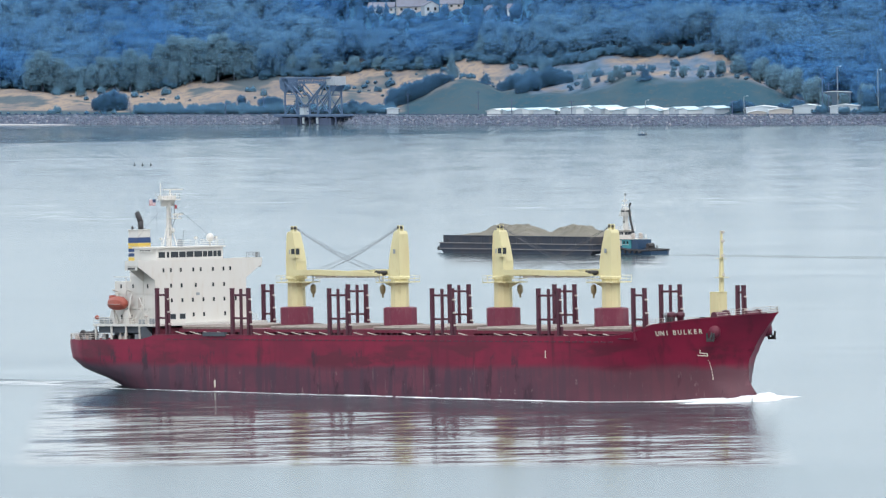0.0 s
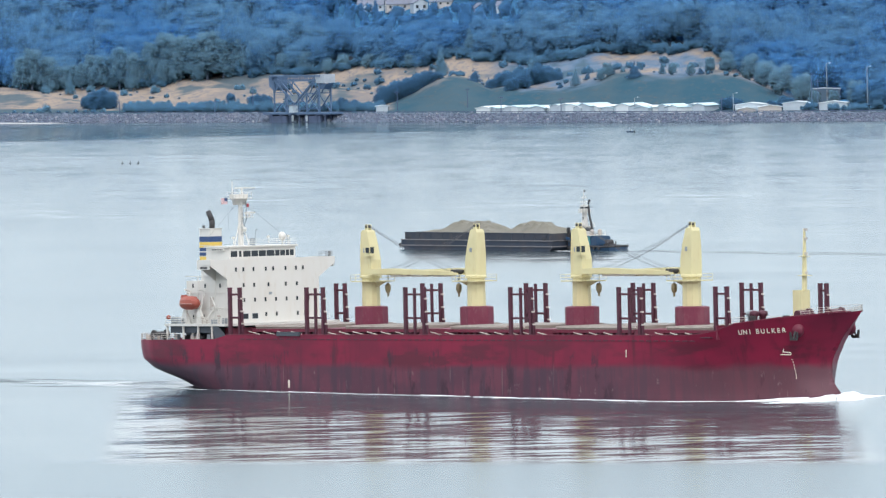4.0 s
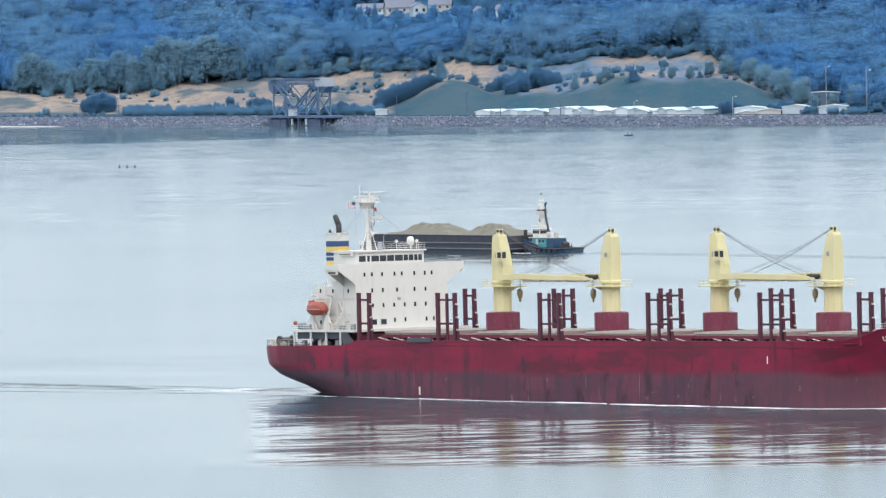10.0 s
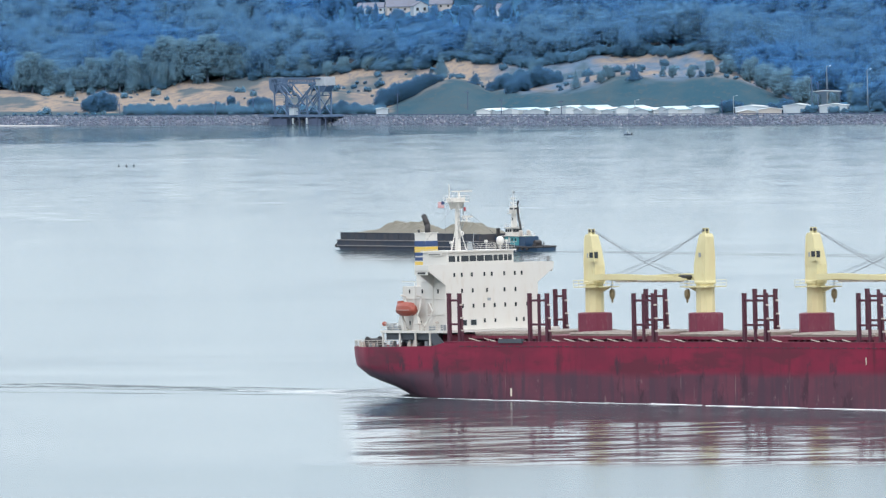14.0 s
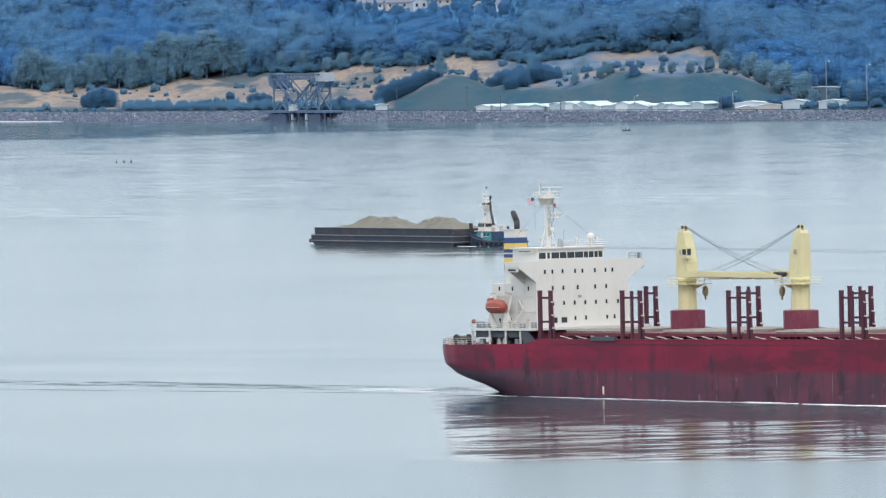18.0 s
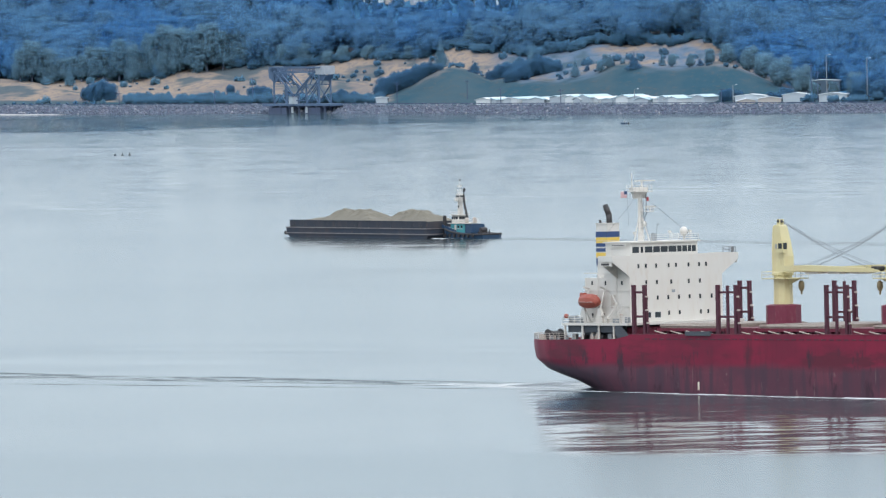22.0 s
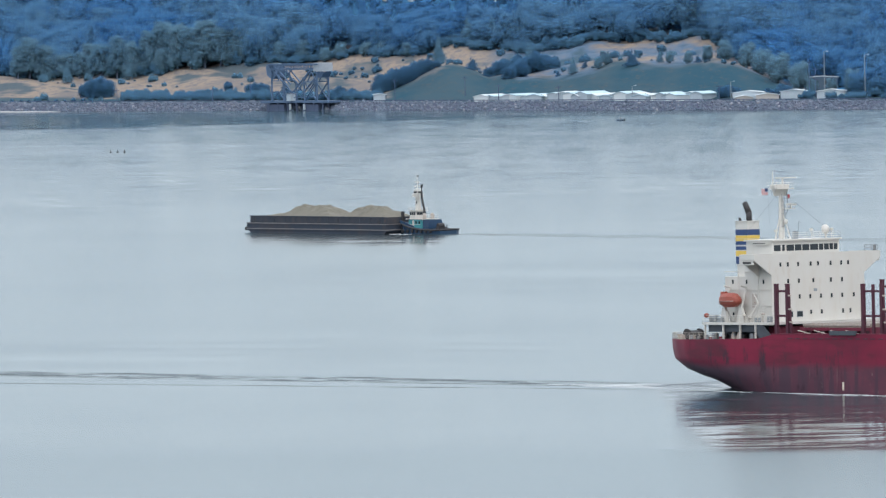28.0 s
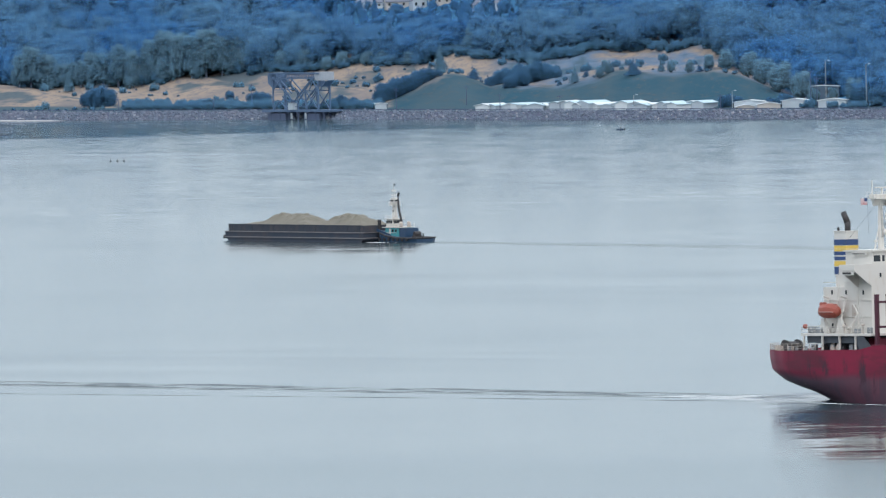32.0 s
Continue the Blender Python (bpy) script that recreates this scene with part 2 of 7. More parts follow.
    b.inputs["Base Color"].default_value = (*base, 1)
    gloss = t.nodes.new("ShaderNodeMath")
    gloss.operation = "ADD"
    link(t, fma(ruffle, 0.04, rough), gloss.inputs[0])
    # cat's-paws: streaks of rougher and smoother water far out, smoothest under the shore
    paws = fma(ramp_of(t, gust.outputs["Fac"], 0.42, 0.60), 0.060, -0.055)
    far_air = t.nodes.new("ShaderNodeMath")
    far_air.operation = "MULTIPLY_ADD"
    link(t, ramp_of(t, sp.outputs["Y"], 2050, 2900), far_air.inputs[0])
    link(t, paws, far_air.inputs[1])
    link(t, fma(inshore, -0.075, 0.0), far_air.inputs[2])
    link(t, far_air.outputs[0], gloss.inputs[1])
    link(t, gloss.outputs[0], b.inputs["Roughness"])
    b.inputs["IOR"].default_value = 1.333
    return m


def side_wave_material():
    """Water beside the hull, rolled up by the ship; the fade attribute lets it die away into the calm."""
    m, t, b = nodes_of("ship_wave_water")
    co = t.nodes.new("ShaderNodeTexCoord")
    turn = t.nodes.new("ShaderNodeMapping")
    turn.inputs["Rotation"].default_value = (0, 0, radians(-48.25))
    link(t, co.outputs["Object"], turn.inputs[0])
    at = t.nodes.new("ShaderNodeAttribute")
    at.attribute_name = "tint"
    # it ends where the light air ruffles the bay
    geo = t.nodes.new("ShaderNodeNewGeometry")
    where = t.nodes.new("ShaderNodeSeparateXYZ")
    link(t, geo.outputs["Position"], where.inputs[0])
    live = t.nodes.new("ShaderNodeMath")
    live.operation = "MULTIPLY"
    link(t, at.outputs["Fac"], live.inputs[0])
    slant = t.nodes.new("ShaderNodeMath")
    slant.operation = "MULTIPLY_ADD"
    link(t, where.outputs["X"], slant.inputs[0])
    slant.inputs[1].default_value = 0.46
    link(t, where.outputs["Y"], slant.inputs[2])
    link(t, ramp_of(t, slant.outputs[0], 1363, 1385), live.inputs[1])

    def layer(scale, stretch, detail, mul, add):
        mp = t.nodes.new("ShaderNodeMapping")
        mp.inputs["Scale"].default_value = stretch
        link(t, turn.outputs[0], mp.inputs[0])
        n = t.nodes.new("ShaderNodeTexNoise")
        n.inputs["Scale"].default_value, n.inputs["Detail"].default_value = scale, detail
        link(t, mp.outputs[0], n.inputs["Vector"])
        s = t.nodes.new("ShaderNodeVectorMath")
        s.operation = "SUBTRACT"
        link(t, n.outputs["Color"], s.inputs[0])
        s.inputs[1].default_value = (0.5, 0.5, 0.5)
        k = t.nodes.new("ShaderNodeMath")
        k.operation = "MULTIPLY_ADD"
        link(t, live.outputs[0], k.inputs[0])
        k.inputs[1].default_value, k.inputs[2].default_value = mul, add
        f = t.nodes.new("ShaderNodeVectorMath")
        f.operation = "SCALE"
        link(t, s.outputs[0], f.inputs[0])
        link(t, k.outputs[0], f.inputs["Scale"])
        return f.outputs[0]

    total = layer(7.0, (0.6, 1, 1), 2.0, -0.02, 0.15)
    for args in ((0.30, (0.34, 1, 1), 3.0, 0.30, 0.0), (0.040, (0.10, 1, 1), 2.0, 0.20, 0.012)):
        n = t.nodes.new("ShaderNodeVectorMath")
        n.operation = "ADD"
        link(t, total, n.inputs[0])
        link(t, layer(*args), n.inputs[1])
        total = n.outputs[0]
    flat = t.nodes.new("ShaderNodeVectorMath")
    flat.operation = "MULTIPLY_ADD"
    # long-crested: the slopes run mostly across the crests
    link(t, total, flat.inputs[0])
    flat.inputs[1].default_value, flat.inputs[2].default_value = (0.4, 1, 0), (0, 0, 1)
    nn = t.nodes.new("ShaderNodeVectorMath")
    nn.operation = "NORMALIZE"
    link(t, flat.outputs[0], nn.inputs[0])
    link(t, nn.outputs[0], b.inputs["Normal"])
    link(t, mix_of(t, live.outputs[0], (0.05, 0.10, 0.12), (0.036, 0.048, 0.054)), b.inputs["Base Color"])
    rg = t.nodes.new("ShaderNodeMath")
    rg.operation = "MULTIPLY_ADD"
    link(t, live.outputs[0], rg.inputs[0])
    rg.inputs[1].default_value = -0.085
    near = t.nodes.new("ShaderNodeMath")
    near.operation = "MULTIPLY_ADD"
    link(t, ramp_of(t, slant.outputs[0], 1391, 1367), near.inputs[0])
    near.inputs[1].default_value, near.inputs[2].default_value = 0.05, 0.20
    link(t, near.outputs[0], rg.inputs[2])
    link(t, rg.outputs[0], b.inputs["Roughness"])
    b.inputs["IOR"].default_value = 1.333
    return m


def foliage(name, a, c, light):
    """Leaves: varied from clump to clump, and from tree to tree by the tint attribute."""
    m, t, b = nodes_of(name)
    g = t.nodes.new("ShaderNodeNewGeometry")
    at = t.nodes.new("ShaderNodeAttribute")
    at.attribute_name = "tint"
    oi = t.nodes.new("ShaderNodeObjectInfo")
    s = t.nodes.new("ShaderNodeMath")
    s.operation = "MULTIPLY_ADD"
    link(t, oi.outputs["Random"], s.inputs[0])
    s.inputs[1].default_value = 0.35
    link(t, at.outputs["Fac"], s.inputs[2])
    col = mix_of(t, s.outputs[0], a, c)
    col = mix_of(t, ramp_of(t, g.outputs["Random Per Island"], 0.45, 1.0), col, light)
    link(t, col, b.inputs["Base Color"])
    b.inputs["Roughness"].default_value = 0.85
    b.inputs["Specular IOR Level"].default_value = 0.0
    # leaves lie every way round the twig: their mean facing leans to the sky
    lean = t.nodes.new("ShaderNodeVectorMath")
    lean.operation = "MULTIPLY_ADD"
    link(t, g.outputs["Normal"], lean.inputs[0])
    lean.inputs[1].default_value = (0.13, 0.13, 0.13)
    lean.inputs[2].default_value = (0.0, -0.26, 0.66)
    unit = t.nodes.new("ShaderNodeVectorMath")
    unit.operation = "NORMALIZE"
    link(t, lean.outputs[0], unit.inputs[0])
    link(t, unit.outputs[0], b.inputs["Normal"])
    # thin leaves let light through
    tr = t.nodes.new("ShaderNodeBsdfTranslucent")
    link(t, col, tr.inputs["Color"])
    mx = t.nodes.new("ShaderNodeMixShader")
    mx.inputs[0].default_value = 0.38
    link(t, b.outputs[0], mx.inputs[1])
    link(t, tr.outputs[0], mx.inputs[2])
    # a spray is no solid sheet: light and sight pass between its leaves
    gap = t.nodes.new("ShaderNodeBsdfTransparent")
    porous = t.nodes.new("ShaderNodeMixShader")
    porous.inputs[0].default_value = 0.5
    link(t, mx.outputs[0], porous.inputs[1])
    link(t, gap.outputs[0], porous.inputs[2])
    link(t, porous.outputs[0], t.nodes["Material Output"].inputs["Surface"])
    return m


def glass_dark(name):
    m, t, b = nodes_of(name)
    n = noise_of(t, 0.7, 2.0)
    link(t, mix_of(t, n.outputs["Fac"], (0.012, 0.016, 0.020), (0.035, 0.042, 0.05)), b.inputs["Base Color"])
    b.inputs["Roughness"].default_value = 0.08
    return m


M_HULL = hull_paint()
M_RED = paint("red_oxide_paint", (0.150, 0.014, 0.037), (0.085, 0.018, 0.030), 0.55, streak=0.8, big=0.5, amount=0.5)
M_POST = paint("maroon_post_paint", (0.070, 0.012, 0.027), (0.042, 0.015, 0.024), 0.55, streak=0.7, big=0.6, amount=0.5)
M_WHITE = paint("white_ship_paint", (0.60, 0.583, 0.545), (0.50, 0.42, 0.33), 0.45, streak=0.85, big=0.35, fine=1.2, amount=0.25)
M_CREAM = paint("cream_crane_paint", (0.60, 0.545, 0.31), (0.45, 0.32, 0.16), 0.5, streak=0.85, big=0.4, fine=1.5, amount=0.25)
M_FOOT = paint("scuffed_red_foot_paint", (0.140, 0.016, 0.042), (0.26, 0.16, 0.16), 0.55, streak=0.6, big=0.4, fine=2.2, amount=0.2)
M_HATCH = paint("hatch_cover_grey", (0.48, 0.44, 0.39), (0.28, 0.16, 0.13), 0.6, big=0.5, amount=0.5)
M_DECKRED = paint("deck_red_paint", (0.095, 0.026, 0.032), (0.065, 0.038, 0.036), 0.65, amount=0.6)
M_GREY = paint("grey_machinery_paint", (0.26, 0.29, 0.31), (0.12, 0.10, 0.09), 0.6, amount=0.5)
M_COVER = paint("worn_cover_paint", (0.27, 0.235, 0.205), (0.15, 0.105, 0.09), 0.7, big=0.4, amount=0.5)
# grey steel darkened for shade under the boat deck; the gangway shares it
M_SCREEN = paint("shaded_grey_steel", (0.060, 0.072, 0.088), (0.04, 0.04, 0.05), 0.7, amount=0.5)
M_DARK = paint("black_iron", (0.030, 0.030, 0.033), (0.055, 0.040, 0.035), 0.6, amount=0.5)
M_ROPE = paint("steel_wire", (0.09, 0.09, 0.10), (0.05, 0.05, 0.05), 0.5, 0.4)
M_BLUE = paint("funnel_blue", (0.025, 0.060, 0.170), (0.03, 0.04, 0.08), 0.45)
M_YELLOW = paint("funnel_yellow", (0.72, 0.50, 0.10), (0.45, 0.30, 0.10), 0.45)
M_ORANGE = paint("lifeboat_orange", (0.31, 0.066, 0.042), (0.24, 0.08, 0.055), 0.45, big=0.8, amount=0.4)
M_GLASS = glass_dark("dark_window_glass")
M_LETTER = paint("white_lettering", (0.72, 0.68, 0.58), (0.50, 0.35, 0.22), 0.5, big=0.3, amount=0.5)
M_FLAG_R = paint("flag_red", (0.42, 0.04, 0.05), (0.3, 0.05, 0.05), 0.8)
M_FLAG_W = paint("flag_white", (0.75, 0.75, 0.76), (0.6, 0.6, 0.62), 0.8)
M_BARGE = paint("rusty_barge_plate", (0.028, 0.041, 0.066), (0.076, 0.060, 0.060), 0.8, big=0.22, fine=1.6, amount=0.55, streak=0.75, bump=0.05)
M_BARGE2 = paint("brown_bin_wall", (0.034, 0.042, 0.060), (0.090, 0.074, 0.070), 0.8, big=0.3, fine=1.4, amount=0.6, streak=0.85, bump=0.05)
M_GRAVEL = paint("crushed_gravel", (0.170, 0.160, 0.130), (0.115, 0.108, 0.09), 0.95, big=0.25, fine=3.0, amount=0.6, bump=0.15)
M_RAILSTEEL = paint("worn_rub_rail", (0.20, 0.195, 0.20), (0.09, 0.08, 0.08), 0.6, big=0.3, amount=0.6)
M_TEAL = paint("teal_tug_paint", (0.055, 0.290, 0.320), (0.05, 0.19, 0.23), 0.45, big=0.5, amount=0.4)
M_TUGHULL = paint("tug_hull_blue_black", (0.014, 0.048, 0.105), (0.024, 0.044, 0.078), 0.5, amount=0.5)
M_FOAM = paint("foam", (0.86, 0.88, 0.90), (0.60, 0.66, 0.70), 0.9, big=0.5, fine=2.5, amount=0.4, bump=0.1)
M_WATER = water_material("bay_water", ripple=0.085, swell=0.018, rough=0.20, base=(0.05, 0.10, 0.12))
M_WAKE = water_material("churned_water", ripple=0.10, swell=0.05, rough=0.17, base=(0.030, 0.055, 0.062))
M_SIDEWAVE = side_wave_material()
M_ROCK = paint("riprap_stone", (0.150, 0.140, 0.140), (0.085, 0.078, 0.080), 0.9, big=0.2, fine=1.5, amount=0.6, bump=0.2)
# bridge steel, lightened and blued for the haze in front of it
M_STEEL = paint("hazy_bridge_steel", (0.072, 0.130, 0.225), (0.062, 0.105, 0.18), 0.65, big=0.3, amount=0.5)
M_CONCRETE = paint("concrete", (0.34, 0.38, 0.43), (0.24, 0.27, 0.31), 0.85, big=0.2, amount=0.5)
M_ROOF = paint("pale_blue_metal_roof", (0.42, 0.58, 0.66), (0.32, 0.44, 0.50), 0.45, big=0.15, amount=0.5)
M_ROOF2 = paint("white_metal_roof", (0.60, 0.66, 0.69), (0.52, 0.54, 0.54), 0.5, big=0.15, amount=0.4)
M_SIDING = paint("pale_siding", (0.40, 0.47, 0.53), (0.36, 0.40, 0.44), 0.7, big=0.3, amount=0.4)
M_SIDING2 = paint("tan_siding", (0.44, 0.42, 0.40), (0.34, 0.32, 0.30), 0.7, big=0.3, amount=0.4)
M_SHINGLE = paint("grey_shingle", (0.16, 0.18, 0.24), (0.14, 0.13, 0.14), 0.85, big=0.5, amount=0.5)
# piles and bark carry the blue of distance haze in their colour
M_WOOD = paint("hazy_weathered_pile", (0.060, 0.085, 0.150), (0.05, 0.065, 0.11), 0.85, amount=0.5)
M_BARK = paint("hazy_bark", (0.085, 0.11, 0.16), (0.06, 0.08, 0.12), 0.9, amount=0.5)
# wall colour darkened and blued for shade under the roof and haze
M_SHADE_WALL = paint("shaded_hazy_boards", (0.085, 0.135, 0.190), (0.060, 0.105, 0.160), 0.9, big=0.4, fine=2.0, amount=0.5)
# distance haze is put into these leaf colours: bluer and lighter than real leaves
M_LEAF_FAR = foliage("hazy_hillside_leaves", (0.068, 0.220, 0.465), (0.130, 0.280, 0.435), (0.102, 0.250, 0.445))
M_LEAF = foliage("hazy_grove_leaves", (0.134, 0.298, 0.450), (0.185, 0.325, 0.420), (0.160, 0.310, 0.430))
M_SCRUB = foliage("hazy_scrub_leaves", (0.092, 0.230, 0.390), (0.120, 0.250, 0.375), (0.115, 0.250, 0.380))
M_LEAF_DARK = foliage("hazy_dark_conifer_needles", (0.072, 0.185, 0.340), (0.086, 0.200, 0.335), (0.084, 0.202, 0.335))


def land_material():
    """Meadow: dry straw, green bank and forest floor by the plan's own zones, each mottled."""
    m, t, b = nodes_of("hazy_meadow_and_soil")
    za = t.nodes.new("ShaderNodeAttribute")
    za.attribute_name = "zone"
    sep = t.nodes.new("ShaderNodeSeparateColor")
    link(t, za.outputs["Color"], sep.inputs[0])
    n1 = noise_of(t, 0.05, 6.0, (1, 0.35, 1))
    n2 = noise_of(t, 0.5, 6.0, (0.6, 0.25, 1), rough=0.7)
    # haze over the far shore is put into these zones: duller and bluer
    dry = mix_of(t, ramp_of(t, n1.outputs["Fac"], 0.40, 0.65), (0.275, 0.226, 0.186), (0.195, 0.175, 0.166))
    dry = mix_of(t, ramp_of(t, n2.outputs["Fac"], 0.46, 0.66), dry, (0.150, 0.150, 0.165))
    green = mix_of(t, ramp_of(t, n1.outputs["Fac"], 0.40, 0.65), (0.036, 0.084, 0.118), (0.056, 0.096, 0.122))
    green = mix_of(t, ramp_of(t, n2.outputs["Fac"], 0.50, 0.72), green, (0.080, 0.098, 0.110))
    # soil blued and lightened, so gaps between the trees fade into haze
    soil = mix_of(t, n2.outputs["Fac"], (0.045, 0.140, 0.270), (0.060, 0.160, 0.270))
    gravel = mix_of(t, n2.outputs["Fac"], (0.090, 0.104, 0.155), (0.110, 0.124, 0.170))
    c = mix_of(t, sep.outputs[0], soil, dry)
    c = mix_of(t, sep.outputs[1], c, green)
    c = mix_of(t, sep.outputs[2], c, gravel)
    link(t, c, b.inputs["Base Color"])
    b.inputs["Roughness"].default_value = 0.95
    b.inputs["Specular IOR Level"].default_value = 0.0
    bump_of(t, b, n2.outputs["Fac"], 0.5, 0.6)
    return m


M_LAND = land_material()


# ================= mesh helpers =================
def part(name, bm, material, parent=None, label="", smooth=False):
    """Links a bmesh as one mesh object under a thing or a part."""
    if isinstance(bm, bpy.types.Mesh):
        me = bm
    else:
        me = bpy.data.meshes.new(name)
        bmesh.ops.recalc_face_normals(bm, faces=bm.faces)
        bm.to_mesh(me)
        bm.free()
    if material and not me.materials:
        me.materials.append(material)
    if smooth:
        me.polygons.foreach_set("use_smooth", [True] * len(me.polygons))
    ob = new(name, me)
    if parent:
        ob.parent = parent
    if label:
        tagged(ob, label)
    return ob


def box(bm, x0, x1, y0, y1, z0, z1, taper=0.0, m=None):
    """A block; taper draws its top in by that share."""
    cx, cy = (x0 + x1) / 2, (y0 + y1) / 2
    k = 1 - taper
    vs = []
    for z, s in ((z0, 1.0), (z1, k)):
        for x, y in ((x0, y0), (x1, y0), (x1, y1), (x0, y1)):
            p = Vector((cx + (x - cx) * s, cy + (y - cy) * s, z))
            vs.append(bm.verts.new(m @ p if m else p))
    for f in ((3, 2, 1, 0), (4, 5, 6, 7), (0, 1, 5, 4), (1, 2, 6, 5), (2, 3, 7, 6), (3, 0, 4, 7)):
        bm.faces.new([vs[i] for i in f])


def tube(bm, a, b, r, r2=None, n=8):
    """A round bar from a to b."""
    a, b = Vector(a), Vector(b)
    q = (b - a).to_track_quat("Z", "Y").to_matrix()
    r2 = r if r2 is None else r2
    rings = []
    for p, rr in ((a, r), (b, r2)):
        rings.append([bm.verts.new(p + q @ Vector((rr * math.cos(2 * math.pi * i / n), rr * math.sin(2 * math.pi * i / n), 0))) for i in range(n)])
    for i in range(n):
        j = (i + 1) % n
        bm.faces.new((rings[0][i], rings[0][j], rings[1][j], rings[1][i]))
    bm.faces.new(rings[0][::-1])
    bm.faces.new(rings[1])


def cable(bm, pts, r, n=5):
    """A rope or bent pipe through points, in one piece."""
    prev = None
    for i, p in enumerate(pts):
        d = Vector(pts[min(i + 1, len(pts) - 1)]) - Vector(pts[max(i - 1, 0)])
        q = d.to_track_quat("Z", "Y").to_matrix()
        ring = [bm.verts.new(Vector(p) + q @ Vector((r * math.cos(6.2832 * k / n), r * math.sin(6.2832 * k / n), 0))) for k in range(n)]
        if prev:
            for k in range(n):
                j = (k + 1) % n
                bm.faces.new((prev[k], prev[j], ring[j], ring[k]))
        prev = ring


def prism(bm, profile, y0, y1, m=None):
    """A side profile of (x, z) points drawn out from y0 to y1."""
    a = [Vector((x, y0, z)) for x, z in profile]
    b = [Vector((x, y1, z)) for x, z in profile]
    if m:
        a, b = [m @ p for p in a], [m @ p for p in b]
    va, vb = [bm.verts.new(p) for p in a], [bm.verts.new(p) for p in b]
    n = len(va)
    for i in range(n):
        j = (i + 1) % n
        bm.faces.new((va[i], va[j], vb[j], vb[i]))
    bm.faces.new(va[::-1])
    bm.faces.new(vb)


def turned(bm, profile, c, n=16):
    """A round body from (radius, z) pairs about the upright axis at c."""
    rings = [[bm.verts.new((c[0] + r * math.cos(2 * math.pi * i / n), c[1] + r * math.sin(2 * math.pi * i / n), c[2] + z)) for i in range(n)] for r, z in profile]
    for a, b in zip(rings, rings[1:]):
        for i in range(n):
            j = (i + 1) % n
            bm.faces.new((a[i], a[j], b[j], b[i]))
    bm.faces.new(rings[0][::-1])
    bm.faces.new(rings[-1])


def made(draw, *args, **kw):
    bm = bmesh.new()
    draw(bm, *args, **kw)
    return bm


def rail_run(bm, pts, h=1.05, bars=3, post=2.0, r=0.035):
    """An open ship's railing along points."""
    for a, b in zip(pts, pts[1:]):
        a, b = Vector(a), Vector(b)
        n = max(1, round((b - a).length / post))
        for i in range(n + 1):
            p = a.lerp(b, i / n)
            tube(bm, p, p + Vector((0, 0, h)), r, n=4)
        for k in range(bars):
            z = Vector((0, 0, h * (k + 1) / bars))
            tube(bm, a + z, b + z, r * 0.8, n=4)


def soup(name, verts, faces, tint=None, zone=None):
    """A mesh out of numpy arrays, quickly (all faces with the same corner count)."""
    me = bpy.data.meshes.new(name)
    verts, faces = np.asarray(verts, np.float32), np.asarray(faces, np.int32)
    k = faces.shape[1]
    me.vertices.add(len(verts))
    me.vertices.foreach_set("co", verts.ravel())
    me.loops.add(faces.size)
    me.loops.foreach_set("vertex_index", faces.ravel())
    me.polygons.add(len(faces))
    me.polygons.foreach_set("loop_start", np.arange(0, faces.size, k, dtype=np.int32))
    me.update(calc_edges=True)
    if tint is not None:
        me.attributes.new("tint", "FLOAT", "POINT").data.foreach_set("value", np.asarray(tint, np.float32))
    if zone is not None:
        me.attributes.new("zone", "FLOAT_COLOR", "POINT").data.foreach_set("color", np.asarray(zone, np.float32).ravel())
    me.validate()
    return me


# ================= plan of the far shore =================
def sstep(v, a, b):
    k = np.clip((np.asarray(v, float) - a) / (b - a), 0, 1)
    return k * k * (3 - 2 * k)


def shore_y(x):
    """The water's edge of the far shore, which runs aslant."""
    return 4036 - 600 * np.tanh(1.326 * (np.asarray(x, float) + 2) / 600)


def mound(x, w):
    """The grassy bank: a dome, and a longer terrace beside it."""
    x, w = np.asarray(x, float), np.asarray(w, float)
    dome = np.exp(-((x - 2) / 17) ** 2) * 0.92
    terrace = (0.46 * sstep(x, 4, 26) + 0.50 * sstep(x, 40, 78)) * (1 - sstep(x, 108, 146))
    return 11.0 * np.maximum(dome, terrace) * sstep(w, 24, 105) * (1 - 0.62 * sstep(w, 110, 240)) * (1 - sstep(w, 240, 400))


def ground_z(x, y):
    x, y = np.asarray(x, float), np.asarray(y, float)
    w = y - shore_y(x)
    z = np.interp(w, [-60, -12, 0, 9, 42, 200, 330, 520, 640], [-8, -2.5, -0.4, 3.3, 3.8, 12.0, 31.0, 63.0, 80.0])
    wob = 1.4 * np.sin(x * 0.045 + 1.3) * np.sin(w * 0.03) + 0.7 * np.sin(x * 0.13 + w * 0.05)
    return z + wob * sstep(w, 40, 160) + mound(x, w)


def forest_edge(x):
    """How far behind the water's edge the closed wood begins."""
    x = np.asarray(x, float)
    return np.interp(x, [-240, -150, -100, -62, -20, 10, 40, 70, 110, 130, 150], [178, 202, 232, 246, 250, 240, 254, 272, 272, 150, 62]) + 6 * np.sin(x * 0.11) + 4 * np.sin(x * 0.31)


